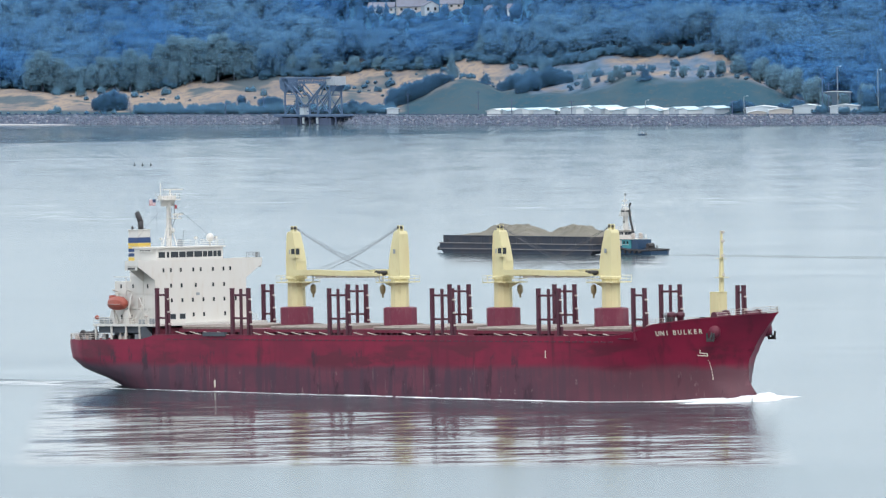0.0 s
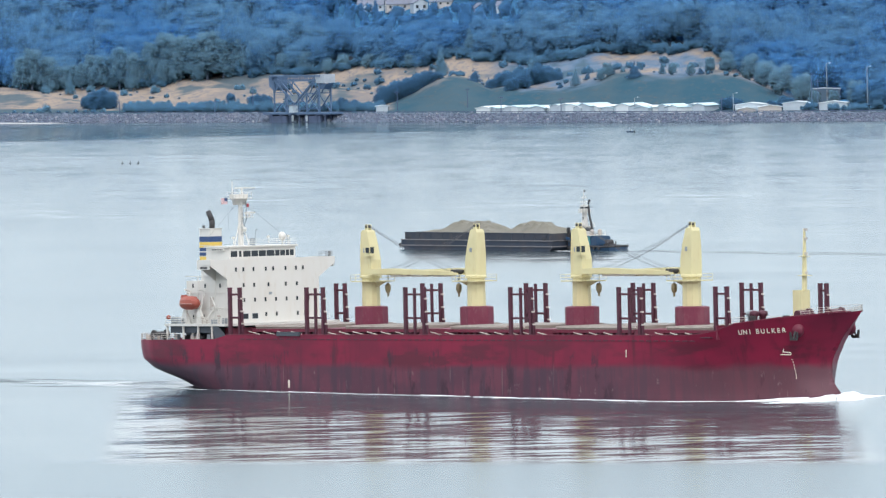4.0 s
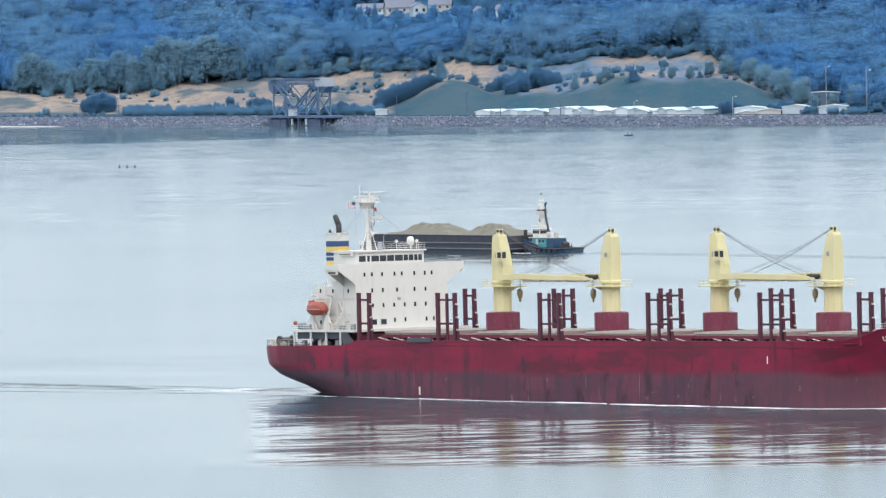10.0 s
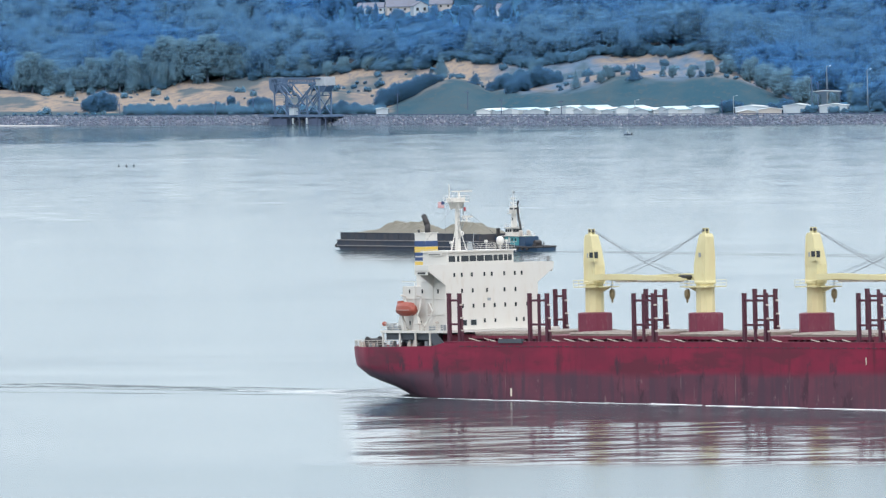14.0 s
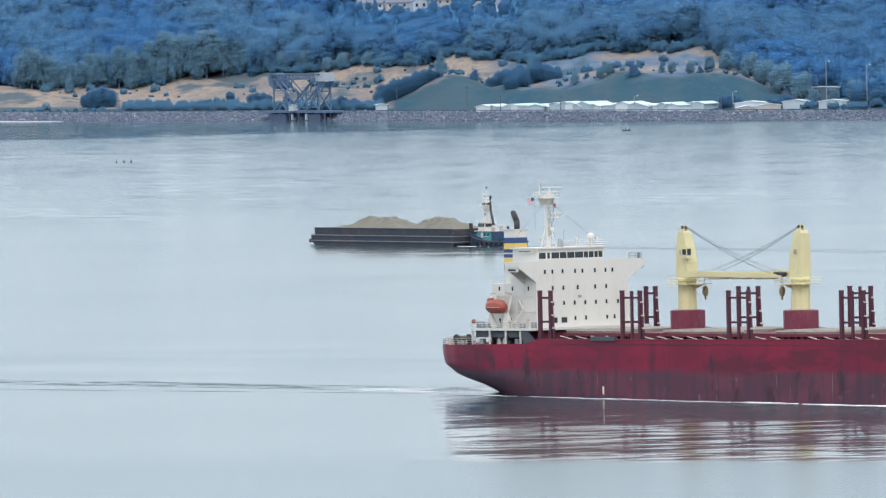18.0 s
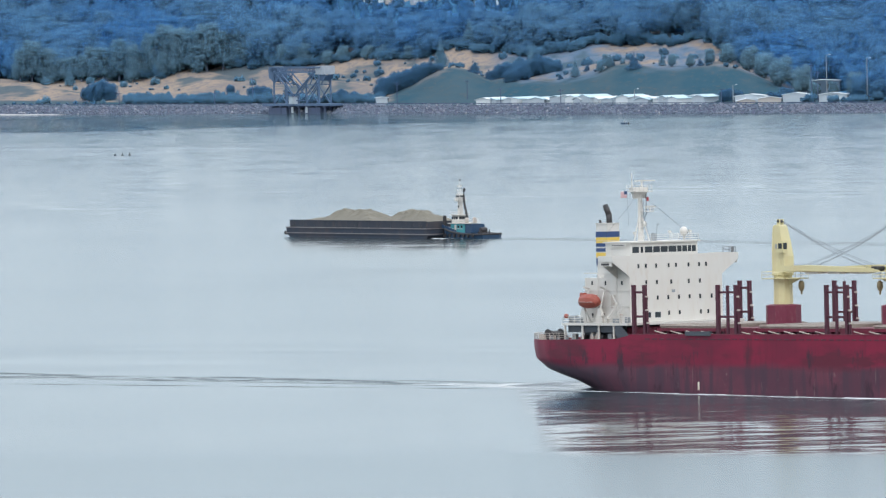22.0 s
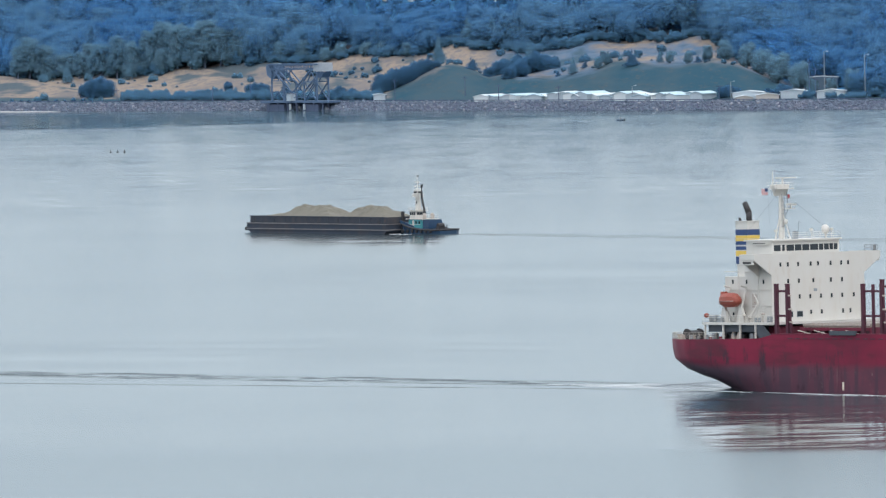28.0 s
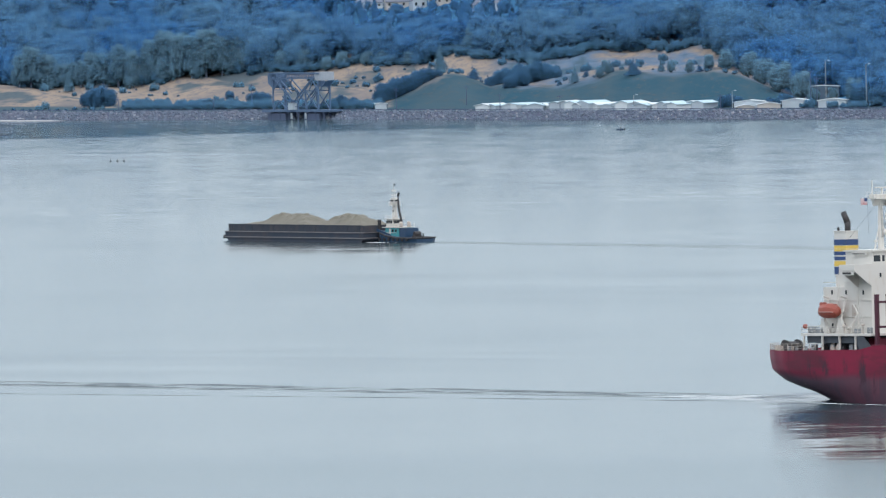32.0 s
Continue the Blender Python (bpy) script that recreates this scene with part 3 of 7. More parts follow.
# ================= water and land =================
def build_water():
    xs = np.concatenate([np.linspace(-3000, -400, 8), np.linspace(-300, 300, 25), np.linspace(400, 3000, 8)])
    ys = np.concatenate([np.linspace(-1500, 1000, 8), np.linspace(1200, 4900, 60)])
    gx, gy = np.meshgrid(xs, ys)
    v = np.stack([gx, gy, 0 * gx], -1).reshape(-1, 3)
    nx = len(xs)
    i = (np.arange(len(ys) - 1)[:, None] * nx + np.arange(nx - 1)[None]).ravel()
    ob = part("water", soup("water", v, np.stack([i, i + 1, i + nx + 1, i + nx], 1)), M_WATER, smooth=True)
    tagged(ob, "calm grey-blue bay water with fine ripples", "water", kind="structure")


def build_land():
    xs = np.concatenate([np.linspace(-1500, -320, 40), np.linspace(-310, 310, 250), np.linspace(320, 1500, 40)])
    ws = np.concatenate([np.linspace(-60, -2, 8), np.linspace(0, 60, 40), np.linspace(63, 300, 100), np.linspace(305, 640, 60)])
    gx, gw = np.meshgrid(xs, ws)
    gy = gw + shore_y(gx)
    gz = ground_z(gx, gy)
    rough = np.array([noise.noise((x * 0.12, w * 0.12, 3.0)) for x, w in zip(gx.ravel(), gw.ravel())]).reshape(gx.shape)
    gz = gz + rough * 0.5 * sstep(gw, 10, 60)
    patch = np.array([noise.noise((x * 0.03, w * 0.012, 7.0)) for x, w in zip(gx.ravel(), gw.ravel())]).reshape(gx.shape)
    fine = np.array([noise.noise((x * 0.11, w * 0.05, 11.0)) + 0.6 * noise.noise((x * 0.3, w * 0.12, 2.0)) for x, w in zip(gx.ravel(), gw.ravel())]).reshape(gx.shape)
    edge = forest_edge(gx)
    wood = sstep(gw + patch * 30, edge + 8, edge + 30)
    bank = mound(gx, 150.0 + 0 * gw) > 1.0
    green = np.where(bank, 1 - sstep(gw + patch * 30 + fine * 20, 84, 116), (1 - sstep(gw + patch * 26, 52, 66)) * 0.9)
    green = np.clip(green + 0.75 * sstep(patch + 0.5 * fine, 0.24, 0.46), 0, 1) * (1 - wood)
    gravel = (1 - sstep(gw, 10, 17)) * 1.0
    wood = np.maximum(wood, 0.62 * sstep(gx, 12, 34) * sstep(patch + 0.6 * fine, -0.35, 0.25))
    zone = np.stack([1 - wood, green, gravel, 1 + 0 * wood], -1).reshape(-1, 4)
    v = np.stack([gx, gy, gz], -1).reshape(-1, 3)
    nx = len(xs)
    i = (np.arange(len(ws) - 1)[:, None] * nx + np.arange(nx - 1)[None]).ravel()
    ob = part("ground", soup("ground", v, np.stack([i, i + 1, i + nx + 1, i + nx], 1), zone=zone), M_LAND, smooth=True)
    tagged(ob, "far shore with dry straw meadow, green bank and wooded hillside", "ground", kind="structure")


build_water()
build_land()


# ================= trees =================
def ico_clump():
    """A round clump of foliage, to be made lumpy."""
    bm = bmesh.new()
    bmesh.ops.create_icosphere(bm, subdivisions=1, radius=1.0)
    v = np.array([tuple(p.co) for p in bm.verts])
    f = np.array([[p.index for p in q.verts] for q in bm.faces])
    bm.free()
    return v, f


CLUMP_V, CLUMP_F = ico_clump()


def leaf_cloud(rng, lobes, count, size, core=0.86, spread=0.32):
    """A crown of many small leaf sprays round its limbs, dense at the skin, with a heart of shade. Triangles."""
    lob = np.array(lobes, float)
    vs, fs, base = [], [], 0
    for c in lob:
        k = 1 + 0.45 * np.array([noise.noise(Vector(p) * 2.3 + Vector(c[:3])) for p in CLUMP_V.tolist()])
        vs.append(CLUMP_V * c[3:] * core * k[:, None] + c[:3])
        fs.append(CLUMP_F + base)
        base += len(CLUMP_V)
    area = (lob[:, 3] * lob[:, 4] + lob[:, 3] * lob[:, 5])
    pick = rng.choice(len(lob), count, p=area / area.sum())
    d = rng.normal(size=(count, 3))
    d /= np.linalg.norm(d, axis=1)[:, None]
    d[:, 2] = np.where(d[:, 2] < -0.6, -d[:, 2], d[:, 2])
    c = lob[pick, :3] + d * lob[pick, 3:] * (0.78 + spread * rng.random((count, 1)))
    nrm = d + rng.normal(size=(count, 3)) * 0.6
    nrm /= np.linalg.norm(nrm, axis=1)[:, None]
    a = np.cross(nrm, rng.normal(size=(count, 3)))
    a /= np.linalg.norm(a, axis=1)[:, None]
    b = np.cross(nrm, a)
    s = size * rng.uniform(0.6, 1.3, (count, 1))
    q = np.stack([c - a * s - b * s * 0.5, c + a * s * 0.9 - b * s * 0.4, c + b * s], 1)
    vs.append(q.reshape(-1, 3))
    fs.append((np.arange(count * 3) + base).reshape(-1, 3))
    return np.concatenate(vs), np.concatenate(fs)


def broad_lobes(rng, h, w, n=9, low=0.36):
    out = []
    for _ in range(n):
        a, r = rng.uniform(0, 6.283), w * rng.uniform(0.10, 0.30)
        z = h * rng.uniform(low, 0.82)
        k = w * rng.uniform(0.12, 0.23) * (1.15 - 0.5 * z / h)
        out.append((r * math.cos(a), r * math.sin(a), z, k, k, k * rng.uniform(0.9, 1.7)))
    out.append((0, 0, h * (0.40 + low * 0.45), w * 0.35, w * 0.35, h * (0.40 - low * 0.25)))
    return out


def cone_lobes(rng, h, w, n=9):
    out = []
    for i in range(n):
        z = h * (0.14 + 0.80 * i / (n - 1))
        k = w * 0.5 * (1.02 - 0.92 * i / (n - 1)) * rng.uniform(0.85, 1.15)
        out.append((rng.normal() * 0.06 * w, rng.normal() * 0.06 * w, z, k, k, h * 0.14))
    return out


def trunk_bm(rng, h, r):
    bm = bmesh.new()
    tube(bm, (0, 0, -0.6), (0.02 * h, 0, h * 0.45), r, r * 0.6, 7)
    tube(bm, (0.02 * h, 0, h * 0.45), (0.0, 0.01 * h, h * 0.85), r * 0.6, r * 0.15, 6)
    for k in range(4):
        a = rng.uniform(0, 6.28)
        z = h * rng.uniform(0.35, 0.6)
        tube(bm, (0.01 * h, 0, z), (0.2 * h * math.cos(a), 0.2 * h * math.sin(a), z + 0.2 * h), r * 0.35, r * 0.1, 5)
    return bm


def tree_kind(name, h, w, conifer, seed, leaves, size, mat, label, low=0.36):
    """One tree of its own, with a trunk and a crown."""
    rng = np.random.default_rng(seed)
    ob = new(name)
    tagged(ob, label, "tree", group="trees of the far shore")
    part("trunk", trunk_bm(rng, h, h * 0.022), M_BARK, ob)
    lob = cone_lobes(rng, h, w) if conifer else broad_lobes(rng, h, w, 12 if low > 0.3 else 22, low)
    v, f = leaf_cloud(rng, lob, leaves, size, 0.80, 0.5)
    part("crown", soup("crown", v, f, tint=np.full(len(v), rng.uniform(0, 0.6))), mat, ob, smooth=True)
    return ob


def build_forest():
    """The closed wood on the hillside: uncountable, one object."""
    rng = np.random.default_rng(11)
    kinds = []
    for k in range(14):
        conifer = k in (3, 7, 9)
        h = rng.uniform(11, 15) * (1.2 if conifer else 1)
        w = h * (0.42 if conifer else rng.uniform(0.8, 1.05))
        lob = cone_lobes(rng, h, w, 7) if conifer else broad_lobes(rng, h, w, 12, 0.34)
        kinds.append(leaf_cloud(rng, lob, 880, 0.62, 0.80, 0.62))
    vs, fs, ts, base = [], [], [], 0
    gx, gw = np.meshgrid(np.arange(-222, 222, 6.6), np.arange(0, 440, 8.4))
    ox, ow = np.meshgrid(np.concatenate([np.arange(-1400, -240, 44.0), np.arange(246, 1400, 44.0)]), np.arange(0, 600, 44.0))
    ux, uw = np.meshgrid(np.arange(-240, 246, 30.0), np.arange(462, 610, 30.0))
    px = np.concatenate([gx.ravel(), ox.ravel(), ux.ravel()])
    pw = np.concatenate([gw.ravel(), ow.ravel(), uw.ravel()])
    big = np.concatenate([np.ones(gx.size), np.full(ox.size, 3.3), np.full(ux.size, 2.3)])
    px = px + rng.uniform(-2.9, 2.9, px.size)
    pw = pw + rng.uniform(-3.6, 3.6, pw.size)
    keep = pw > forest_edge(px) + rng.uniform(-6, 10, px.size)
    for x, w, g in zip(px[keep], pw[keep], big[keep]):
        if 139 < x < 161 and w < 101:
            # a yard round the building in the trees
            continue
        low = 1.0
        if abs(x + 8) < 46 and 290 < w < 425:
            # the slope below the houses is kept low for their outlook
            if abs(x + 14) < 27 and w > 400:
                continue
            low = 0.5 if w > 340 else 0.66
        v, f = kinds[int(rng.integers(len(kinds)))]
        a, s = rng.uniform(0, 6.283), (0.84 + 0.55 * rng.random() ** 1.8) * g * low
        stand = noise.noise((x * 0.02, w * 0.012, 0.5))
        s *= 1 + 0.3 * stand
        ca, sa = math.cos(a) * s, math.sin(a) * s
        y = float(shore_y(x)) + w
        z = float(ground_z(x, y))
        vv = np.empty_like(v)
        vv[:, 0] = v[:, 0] * ca - v[:, 1] * sa + x
        vv[:, 1] = v[:, 0] * sa + v[:, 1] * ca + y
        vv[:, 2] = v[:, 2] * s * rng.uniform(0.85, 1.15) + z - 0.8
        vs.append(vv)
        fs.append(f + base)
        ts.append(np.full(len(v), np.clip(0.38 + 1.3 * stand + rng.normal() * 0.18, 0, 1)))
        base += len(v)
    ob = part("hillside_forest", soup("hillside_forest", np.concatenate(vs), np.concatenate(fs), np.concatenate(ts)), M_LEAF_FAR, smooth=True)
    tagged(ob, "dense mixed forest covering the far hillside, blued by haze in its colour", "forest", kind="stuff")



def build_thicket():
    """Low scrub between the meadow and the bank, too thick to count."""
    rng = np.random.default_rng(17)
    kinds = [leaf_cloud(rng, broad_lobes(rng, 3.4, 6.0, 8, 0.12), 420, 0.36) for _ in range(6)]
    vs, fs, ts, base = [], [], [], 0
    spots = [(x, rng.uniform(30, 58), rng.uniform(0.75, 1.3)) for x in np.arange(-138, -26, 0.9)]
    spots += [(x, rng.uniform(24, 40), rng.uniform(0.25, 0.6)) for x in np.arange(-300, -150, 4.0)]
    spots += [(rng.uniform(-200, -30), rng.uniform(90, 190), rng.uniform(0.2, 0.45)) for _ in range(16)]
    spots += [(rng.uniform(-10, 120), rng.uniform(100, 170), rng.uniform(0.25, 0.7)) for _ in range(30)]
    spots += [(rng.uniform(20, 116), rng.uniform(150, 250), rng.uniform(0.5, 1.35)) for _ in range(20)]
    spots += [(rng.uniform(-60, 16), rng.uniform(150, 230), rng.uniform(0.3, 0.9)) for _ in range(28)]
    spots += [(x, rng.uniform(20, 55), rng.uniform(0.5, 1.2)) for x in np.arange(140, 300, 2.2)]
    # brush closes the foot of the wood
    spots += [(x, float(forest_edge(x)) + rng.uniform(-5, 4), rng.uniform(0.8, 1.6)) for x in np.arange(-215, 125, 1.7)]
    for x, w, s in spots:
        v, f = kinds[int(rng.integers(len(kinds)))]
        a = rng.uniform(0, 6.283)
        y = float(shore_y(x)) + w
        ca, sa = math.cos(a) * s, math.sin(a) * s
        vs.append(np.stack([v[:, 0] * ca - v[:, 1] * sa + x, v[:, 0] * sa + v[:, 1] * ca + y, v[:, 2] * s + float(ground_z(x, y)) - 0.2], 1))
        fs.append(f + base)
        ts.append(np.full(len(v), rng.uniform(0, 0.7)))
        base += len(v)
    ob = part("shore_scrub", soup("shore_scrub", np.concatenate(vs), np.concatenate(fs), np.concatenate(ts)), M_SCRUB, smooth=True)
    tagged(ob, "low green scrub between meadow and shore bank, tinted with haze", "scrub", kind="stuff")


build_forest()
build_thicket()


# ================= the bulk carrier =================
# ship's own space: x forward from the stern, y to port, z up from the design waterline
def hull_top(x):
    return float(np.interp(x, [0, 30, 30.8, 33.0, 145, 149, 152, 158, 169], [8.4, 8.8, 8.85, 9.45, 9.65, 10.35, 11.4, 12.2, 13.2]))


def half_deck(x):
    return float(np.interp(x, [0, 0.4, 1, 2, 3, 5, 8, 12, 18, 25, 132, 141, 147, 151, 155, 159, 163, 166, 168.2, 169.1],
                           [2.4, 3.6, 4.6, 5.8, 6.7, 8.4, 10.6, 12.3, 13.3, 13.6, 13.6, 13.4, 12.7, 11.7, 10.1, 7.9, 5.2, 2.9, 1.0, 0.25]))


def half_at(x, z):
    """Half the hull's breadth at a height."""
    top, bd = hull_top(x), half_deck(x)
    if x < 60:
        # the counter: lower waterlines begin further forward
        back = float(np.interp(z, [-3, 0, 1, 2.0, 2.9, 3.8, 5.4, 7.0, 8.4], [24, 15.5, 13, 10.2, 6.5, 3.4, 0.6, 0.1, 0.0]))
        return half_deck(x - back) if x >= back else 0.0
    bw = float(np.interp(x, [128, 138, 144, 149, 153, 157, 160.5, 163.6, 169.1], [13.6, 12.9, 11.5, 9.6, 7.5, 4.9, 2.5, 0.2, 0.0]))
    if x < 128:
        return bd
    stem = float(np.interp(z, [-3, -0.6, 0.6, 1.6, 2.8, 5.5, 8.9, 11, 13.2], [165.6, 165.0, 163.7, 162.7, 162.1, 162.1, 164.4, 166.6, 169.1]))
    fade = min(1.0, max(0.0, (stem - x) / 4.2)) ** 0.65
    k = max(0.0, z) / top
    return max(0.02, (bw + (bd - bw) * k ** 1.6)) * fade if x < stem else 0.0


def hull_strip(bm, stations, zs_of, inset=0.0):
    """Both sides of the hull between heights, station by station."""
    for side in (-1, 1):
        prev = None
        for x in stations:
            ring = [bm.verts.new((x, side * max(0.0, half_at(x, z) - inset), z)) for z in zs_of(x)]
            if prev:
                for a, b, c, d in zip(prev, ring, ring[1:], prev[1:]):
                    bm.faces.new((a, b, c, d) if side < 0 else (d, c, b, a))
            prev = ring
    bmesh.ops.remove_doubles(bm, verts=bm.verts, dist=0.002)


STATIONS = sorted(set([0, 0.1, 0.3, 0.6, 0.9, 1.2, 1.6, 2, 2.5, 3, 3.5, 4, 4.7, 5.5, 6.2, 7, 8, 9, 10, 11, 12, 13, 14, 15, 16, 17.5, 19, 21, 23, 25, 27.5, 30, 32.4, 32.9, 36, 45] + list(range(50, 128, 6)) + list(range(128, 146, 3))
                      + [146 + 0.75 * i for i in range(31)] + [169.05]))


def draw_hull(bm):
    def zs(x):
        top = hull_top(x)
        lo = float(np.interp(x, [0, 0.1, 0.6, 3.4, 6.5, 10.2, 13, 15.5, 22], [8.3, 7.0, 5.4, 3.8, 2.9, 2.0, 1.0, 0.0, -2.5]))
        return [lo + (top - lo) * (i / 22) for i in range(23)]
    # forward of the stem's foot the rings end on the stem itself
    for side in (-1, 1):
        prev = None
        for x in STATIONS:
            ring = []
            for z in zs(x):
                stem = float(np.interp(z, [-3, -0.6, 0.6, 1.6, 2.8, 5.5, 8.9, 11, 13.2], [165.6, 165.0, 163.7, 162.7, 162.1, 162.1, 164.4, 166.6, 169.1]))
                xx = min(x, stem)
                ring.append(bm.verts.new((xx, side * half_at(xx - 0.001, z) if x > 100 else side * half_at(xx, z), z)))
            if prev:
                for a, b, c, d in zip(prev, ring, ring[1:], prev[1:]):
                    bm.faces.new((a, b, c, d))
            prev = ring
    # stern plate
    cols = [[bm.verts.new((0, s * half_at(0, z), z)) for z in zs(0)] for s in (-1, 1)]
    for i in range(22):
        bm.faces.new((cols[0][i], cols[1][i], cols[1][i + 1], cols[0][i + 1]))
    bmesh.ops.remove_doubles(bm, verts=bm.verts, dist=0.004)
    bmesh.ops.dissolve_degenerate(bm, edges=bm.edges, dist=0.001)


def deck_plate(bm, x0, x1, drop, thick=0.12):
    """A deck between two stations, a little below the hull's top edge."""
    xs = [x for x in STATIONS if x0 < x < x1]
    rows = []
    for x in [x0] + xs + [x1]:
        z = hull_top(x) - drop
        w = max(0.05, half_at(min(x, 168.5), z) - 0.05)
        rows.append([bm.verts.new((x, -w, z)), bm.verts.new((x, w, z))])
    for a, b in zip(rows, rows[1:]):
        bm.faces.new((a[0], b[0], b[1], a[1]))


def cap_rail(bm, x0, x1, w=0.28, h=0.14):
    """The flat bar on top of the bulwark."""
    xs = [x for x in STATIONS if x0 <= x <= x1]
    for s in (-1, 1):
        prev = None
        for x in xs:
            b, z = half_deck(x), hull_top(x)
            ring = [bm.verts.new((x, s * max(0, b - w), z)), bm.verts.new((x, s * (b + 0.05), z)), bm.verts.new((x, s * (b + 0.05), z + h)), bm.verts.new((x, s * max(0, b - w), z + h))]
            if prev:
                for i in range(4):
                    j = (i + 1) % 4
                    bm.faces.new((prev[i], prev[j], ring[j], ring[i]))
            prev = ring


def window_part(parent, y, z, x, w=0.42, h=0.66, side=None, frame_mat=None):
    """A framed pane let into a wall that faces forward (or to starboard)."""
    bm = bmesh.new()
    if side is None:
        box(bm, x - 0.05, x + 0.035, y - w / 2, y + w / 2, z - h / 2, z + h / 2)
    else:
        box(bm, y - w / 2, y + w / 2, side - 0.035, side + 0.05, z - h / 2, z + h / 2)
    win = part("window", bm, M_GLASS, parent)
    bm = bmesh.new()
    t = 0.07
    for a, b, c, d in ((-w / 2 - t, w / 2 + t, h / 2, h / 2 + t), (-w / 2 - t, w / 2 + t, -h / 2 - t, -h / 2), (-w / 2 - t, -w / 2, -h / 2, h / 2), (w / 2, w / 2 + t, -h / 2, h / 2)):
        if side is None:
            box(bm, x - 0.03, x + 0.06, y + a, y + b, z + c, z + d)
        else:
            box(bm, y + a, y + b, side - 0.06, side + 0.03, z + c, z + d)
    part("window_frame", bm, frame_mat or M_WHITE, win)


def build_ship():
    ship = new("bulk_carrier")
    tagged(ship, "red-hulled bulk carrier with cream cranes and white deckhouse", "ship")
    hull = part("hull", made(draw_hull), M_HULL, ship, "scuffed red hull with faded brown boot-topping", smooth=True)
    part("aft_deck", made(deck_plate, 0.1, 32.5, 0.25), M_DECKRED, ship)
    part("main_deck", made(deck_plate, 32.6, 149, 0.9), M_DECKRED, ship)
    part("forecastle_deck", made(deck_plate, 149.2, 168.2, 0.7), M_DECKRED, ship)
    part("bulwark_rail", made(cap_rail, 32.9, 168.3), M_RED, ship)
    part("forecastle_bulkhead", made(box, 148.8, 149.1, -12.2, 12.2, 9.0, 11.2), M_RED, ship)
    # freeing ports along the sheer strake
    shared = None
    for i in range(66):
        x = 37 + i * 1.66
        if shared is None:
            shared = part("freeing_port", made(box, -0.56, 0.56, -0.04, 0.04, -0.09, 0.09), M_POST, hull).data
            ob = [o for o in hull.children][-1]
        else:
            ob = part("freeing_port", shared, M_POST, hull)
        ob.location = (x, -13.61, 8.80)
    # draught marks and load line marks: plain bars
    part("draught_mark", made(box, 48.4, 48.75, -13.66, -13.58, 0.9, 2.15), M_LETTER, hull, "white draught mark")
    bm = bmesh.new()
    for i in range(7):
        z = 2.7 + i * 0.5
        y = -half_at(158.3, z) - 0.02
        box(bm, 158.22, 158.36, y - 0.04, y + 0.1, z, z + 0.42)
    part("draught_mark", bm, M_LETTER, hull)
    bm = bmesh.new()
    for (xa, za, xb, zb) in ((157.2, 6.55, 158.5, 6.45), (158.5, 6.45, 158.6, 6.8), (157.6, 6.95, 158.6, 6.8), (157.6, 6.95, 157.8, 7.4)):
        ya, yb = -half_at(xa, za) - 0.03, -half_at(xb, zb) - 0.03
        tube(bm, (xa, ya, za), (xb, yb, zb), 0.07, n=5)
    part("bulb_mark", bm, M_LETTER, hull, "white bulbous bow symbol")
    bm = bmesh.new()
    y = -13.63
    box(bm, 129.6, 129.75, y - 0.03, y + 0.05, 6.2, 7.4)
    part("load_line_mark", bm, M_LETTER, hull)
    # ---- name on the bow ----
    xs = 152.5
    for ch in "UNI BULKER":
        if ch != " ":
            cu = bpy.data.curves.new("letter", "FONT")
            cu.body, cu.size, cu.extrude, cu.align_x = ch, 1.12, 0.03, "CENTER"
            cu.offset = 0.018
            tmp = bpy.data.objects.new("letter", cu)
            me = bpy.data.meshes.new_from_object(tmp)
            bpy.data.objects.remove(tmp)
            me.name = "letter"
            me.materials.clear()
            ob = part("letter", me, M_LETTER, hull)
            z = 9.75 + (xs - 152.5) * 0.045
            y0, y1 = half_at(xs - 0.4, z), half_at(xs + 0.4, z)
            yaw = math.atan2(y1 - y0, 0.8)
            flare = math.atan2(half_at(xs, z + 1.0) - half_at(xs, z), 1.0)
            ob.matrix_basis = Matrix.Translation((xs, -half_at(xs, z) - 0.06, z)) @ Matrix.Rotation(-yaw, 4, "Z") @ Matrix.Rotation(radians(90) + flare, 4, "X") @ Matrix.Diagonal((0.88, 1, 1, 1))
        xs += 0.62 if ch == " " else 0.50 if ch == "I" else 0.72
    # ---- anchors ----
    for s in (-1, 1):
        ax, az = (160.3, 9.9)
        y = s * (half_at(ax, az) + 0.15)
        bm = bmesh.new()
        bmesh.ops.create_icosphere(bm, subdivisions=2, radius=1.0, matrix=Matrix.Translation((ax, y - s * 0.25, az + 0.5)) @ Matrix.Diagonal((1.25, 0.85, 1.25, 1)))
        pocket = part("anchor_bolster", bm, M_RED, hull, smooth=True)
        bm = bmesh.new()
        yo = y + s * 0.75
        tube(bm, (ax + 0.1, y, az + 1.0), (ax + 0.3, yo + s * 0.25, az - 0.9), 0.16)
        box(bm, ax - 0.55, ax + 0.95, yo - 0.15 + s * 0.1, yo + 0.2 + s * 0.1, az - 1.15, az - 0.75, 0.15)
        prism(bm, [(ax - 0.6, az - 1.0), (ax - 0.2, az - 1.1), (ax - 0.5, az + 0.2), (ax - 0.7, az + 0.1)], yo - s * 0.1, yo + s * 0.15)
        prism(bm, [(ax + 1.0, az - 1.0), (ax + 0.6, az - 1.1), (ax + 0.9, az + 0.2), (ax + 1.1, az + 0.1)], yo - s * 0.1, yo + s * 0.15)
        part("anchor", bm, M_DARK, pocket, "dark iron stockless anchor")
    # ---- hatches ----
    stay = None
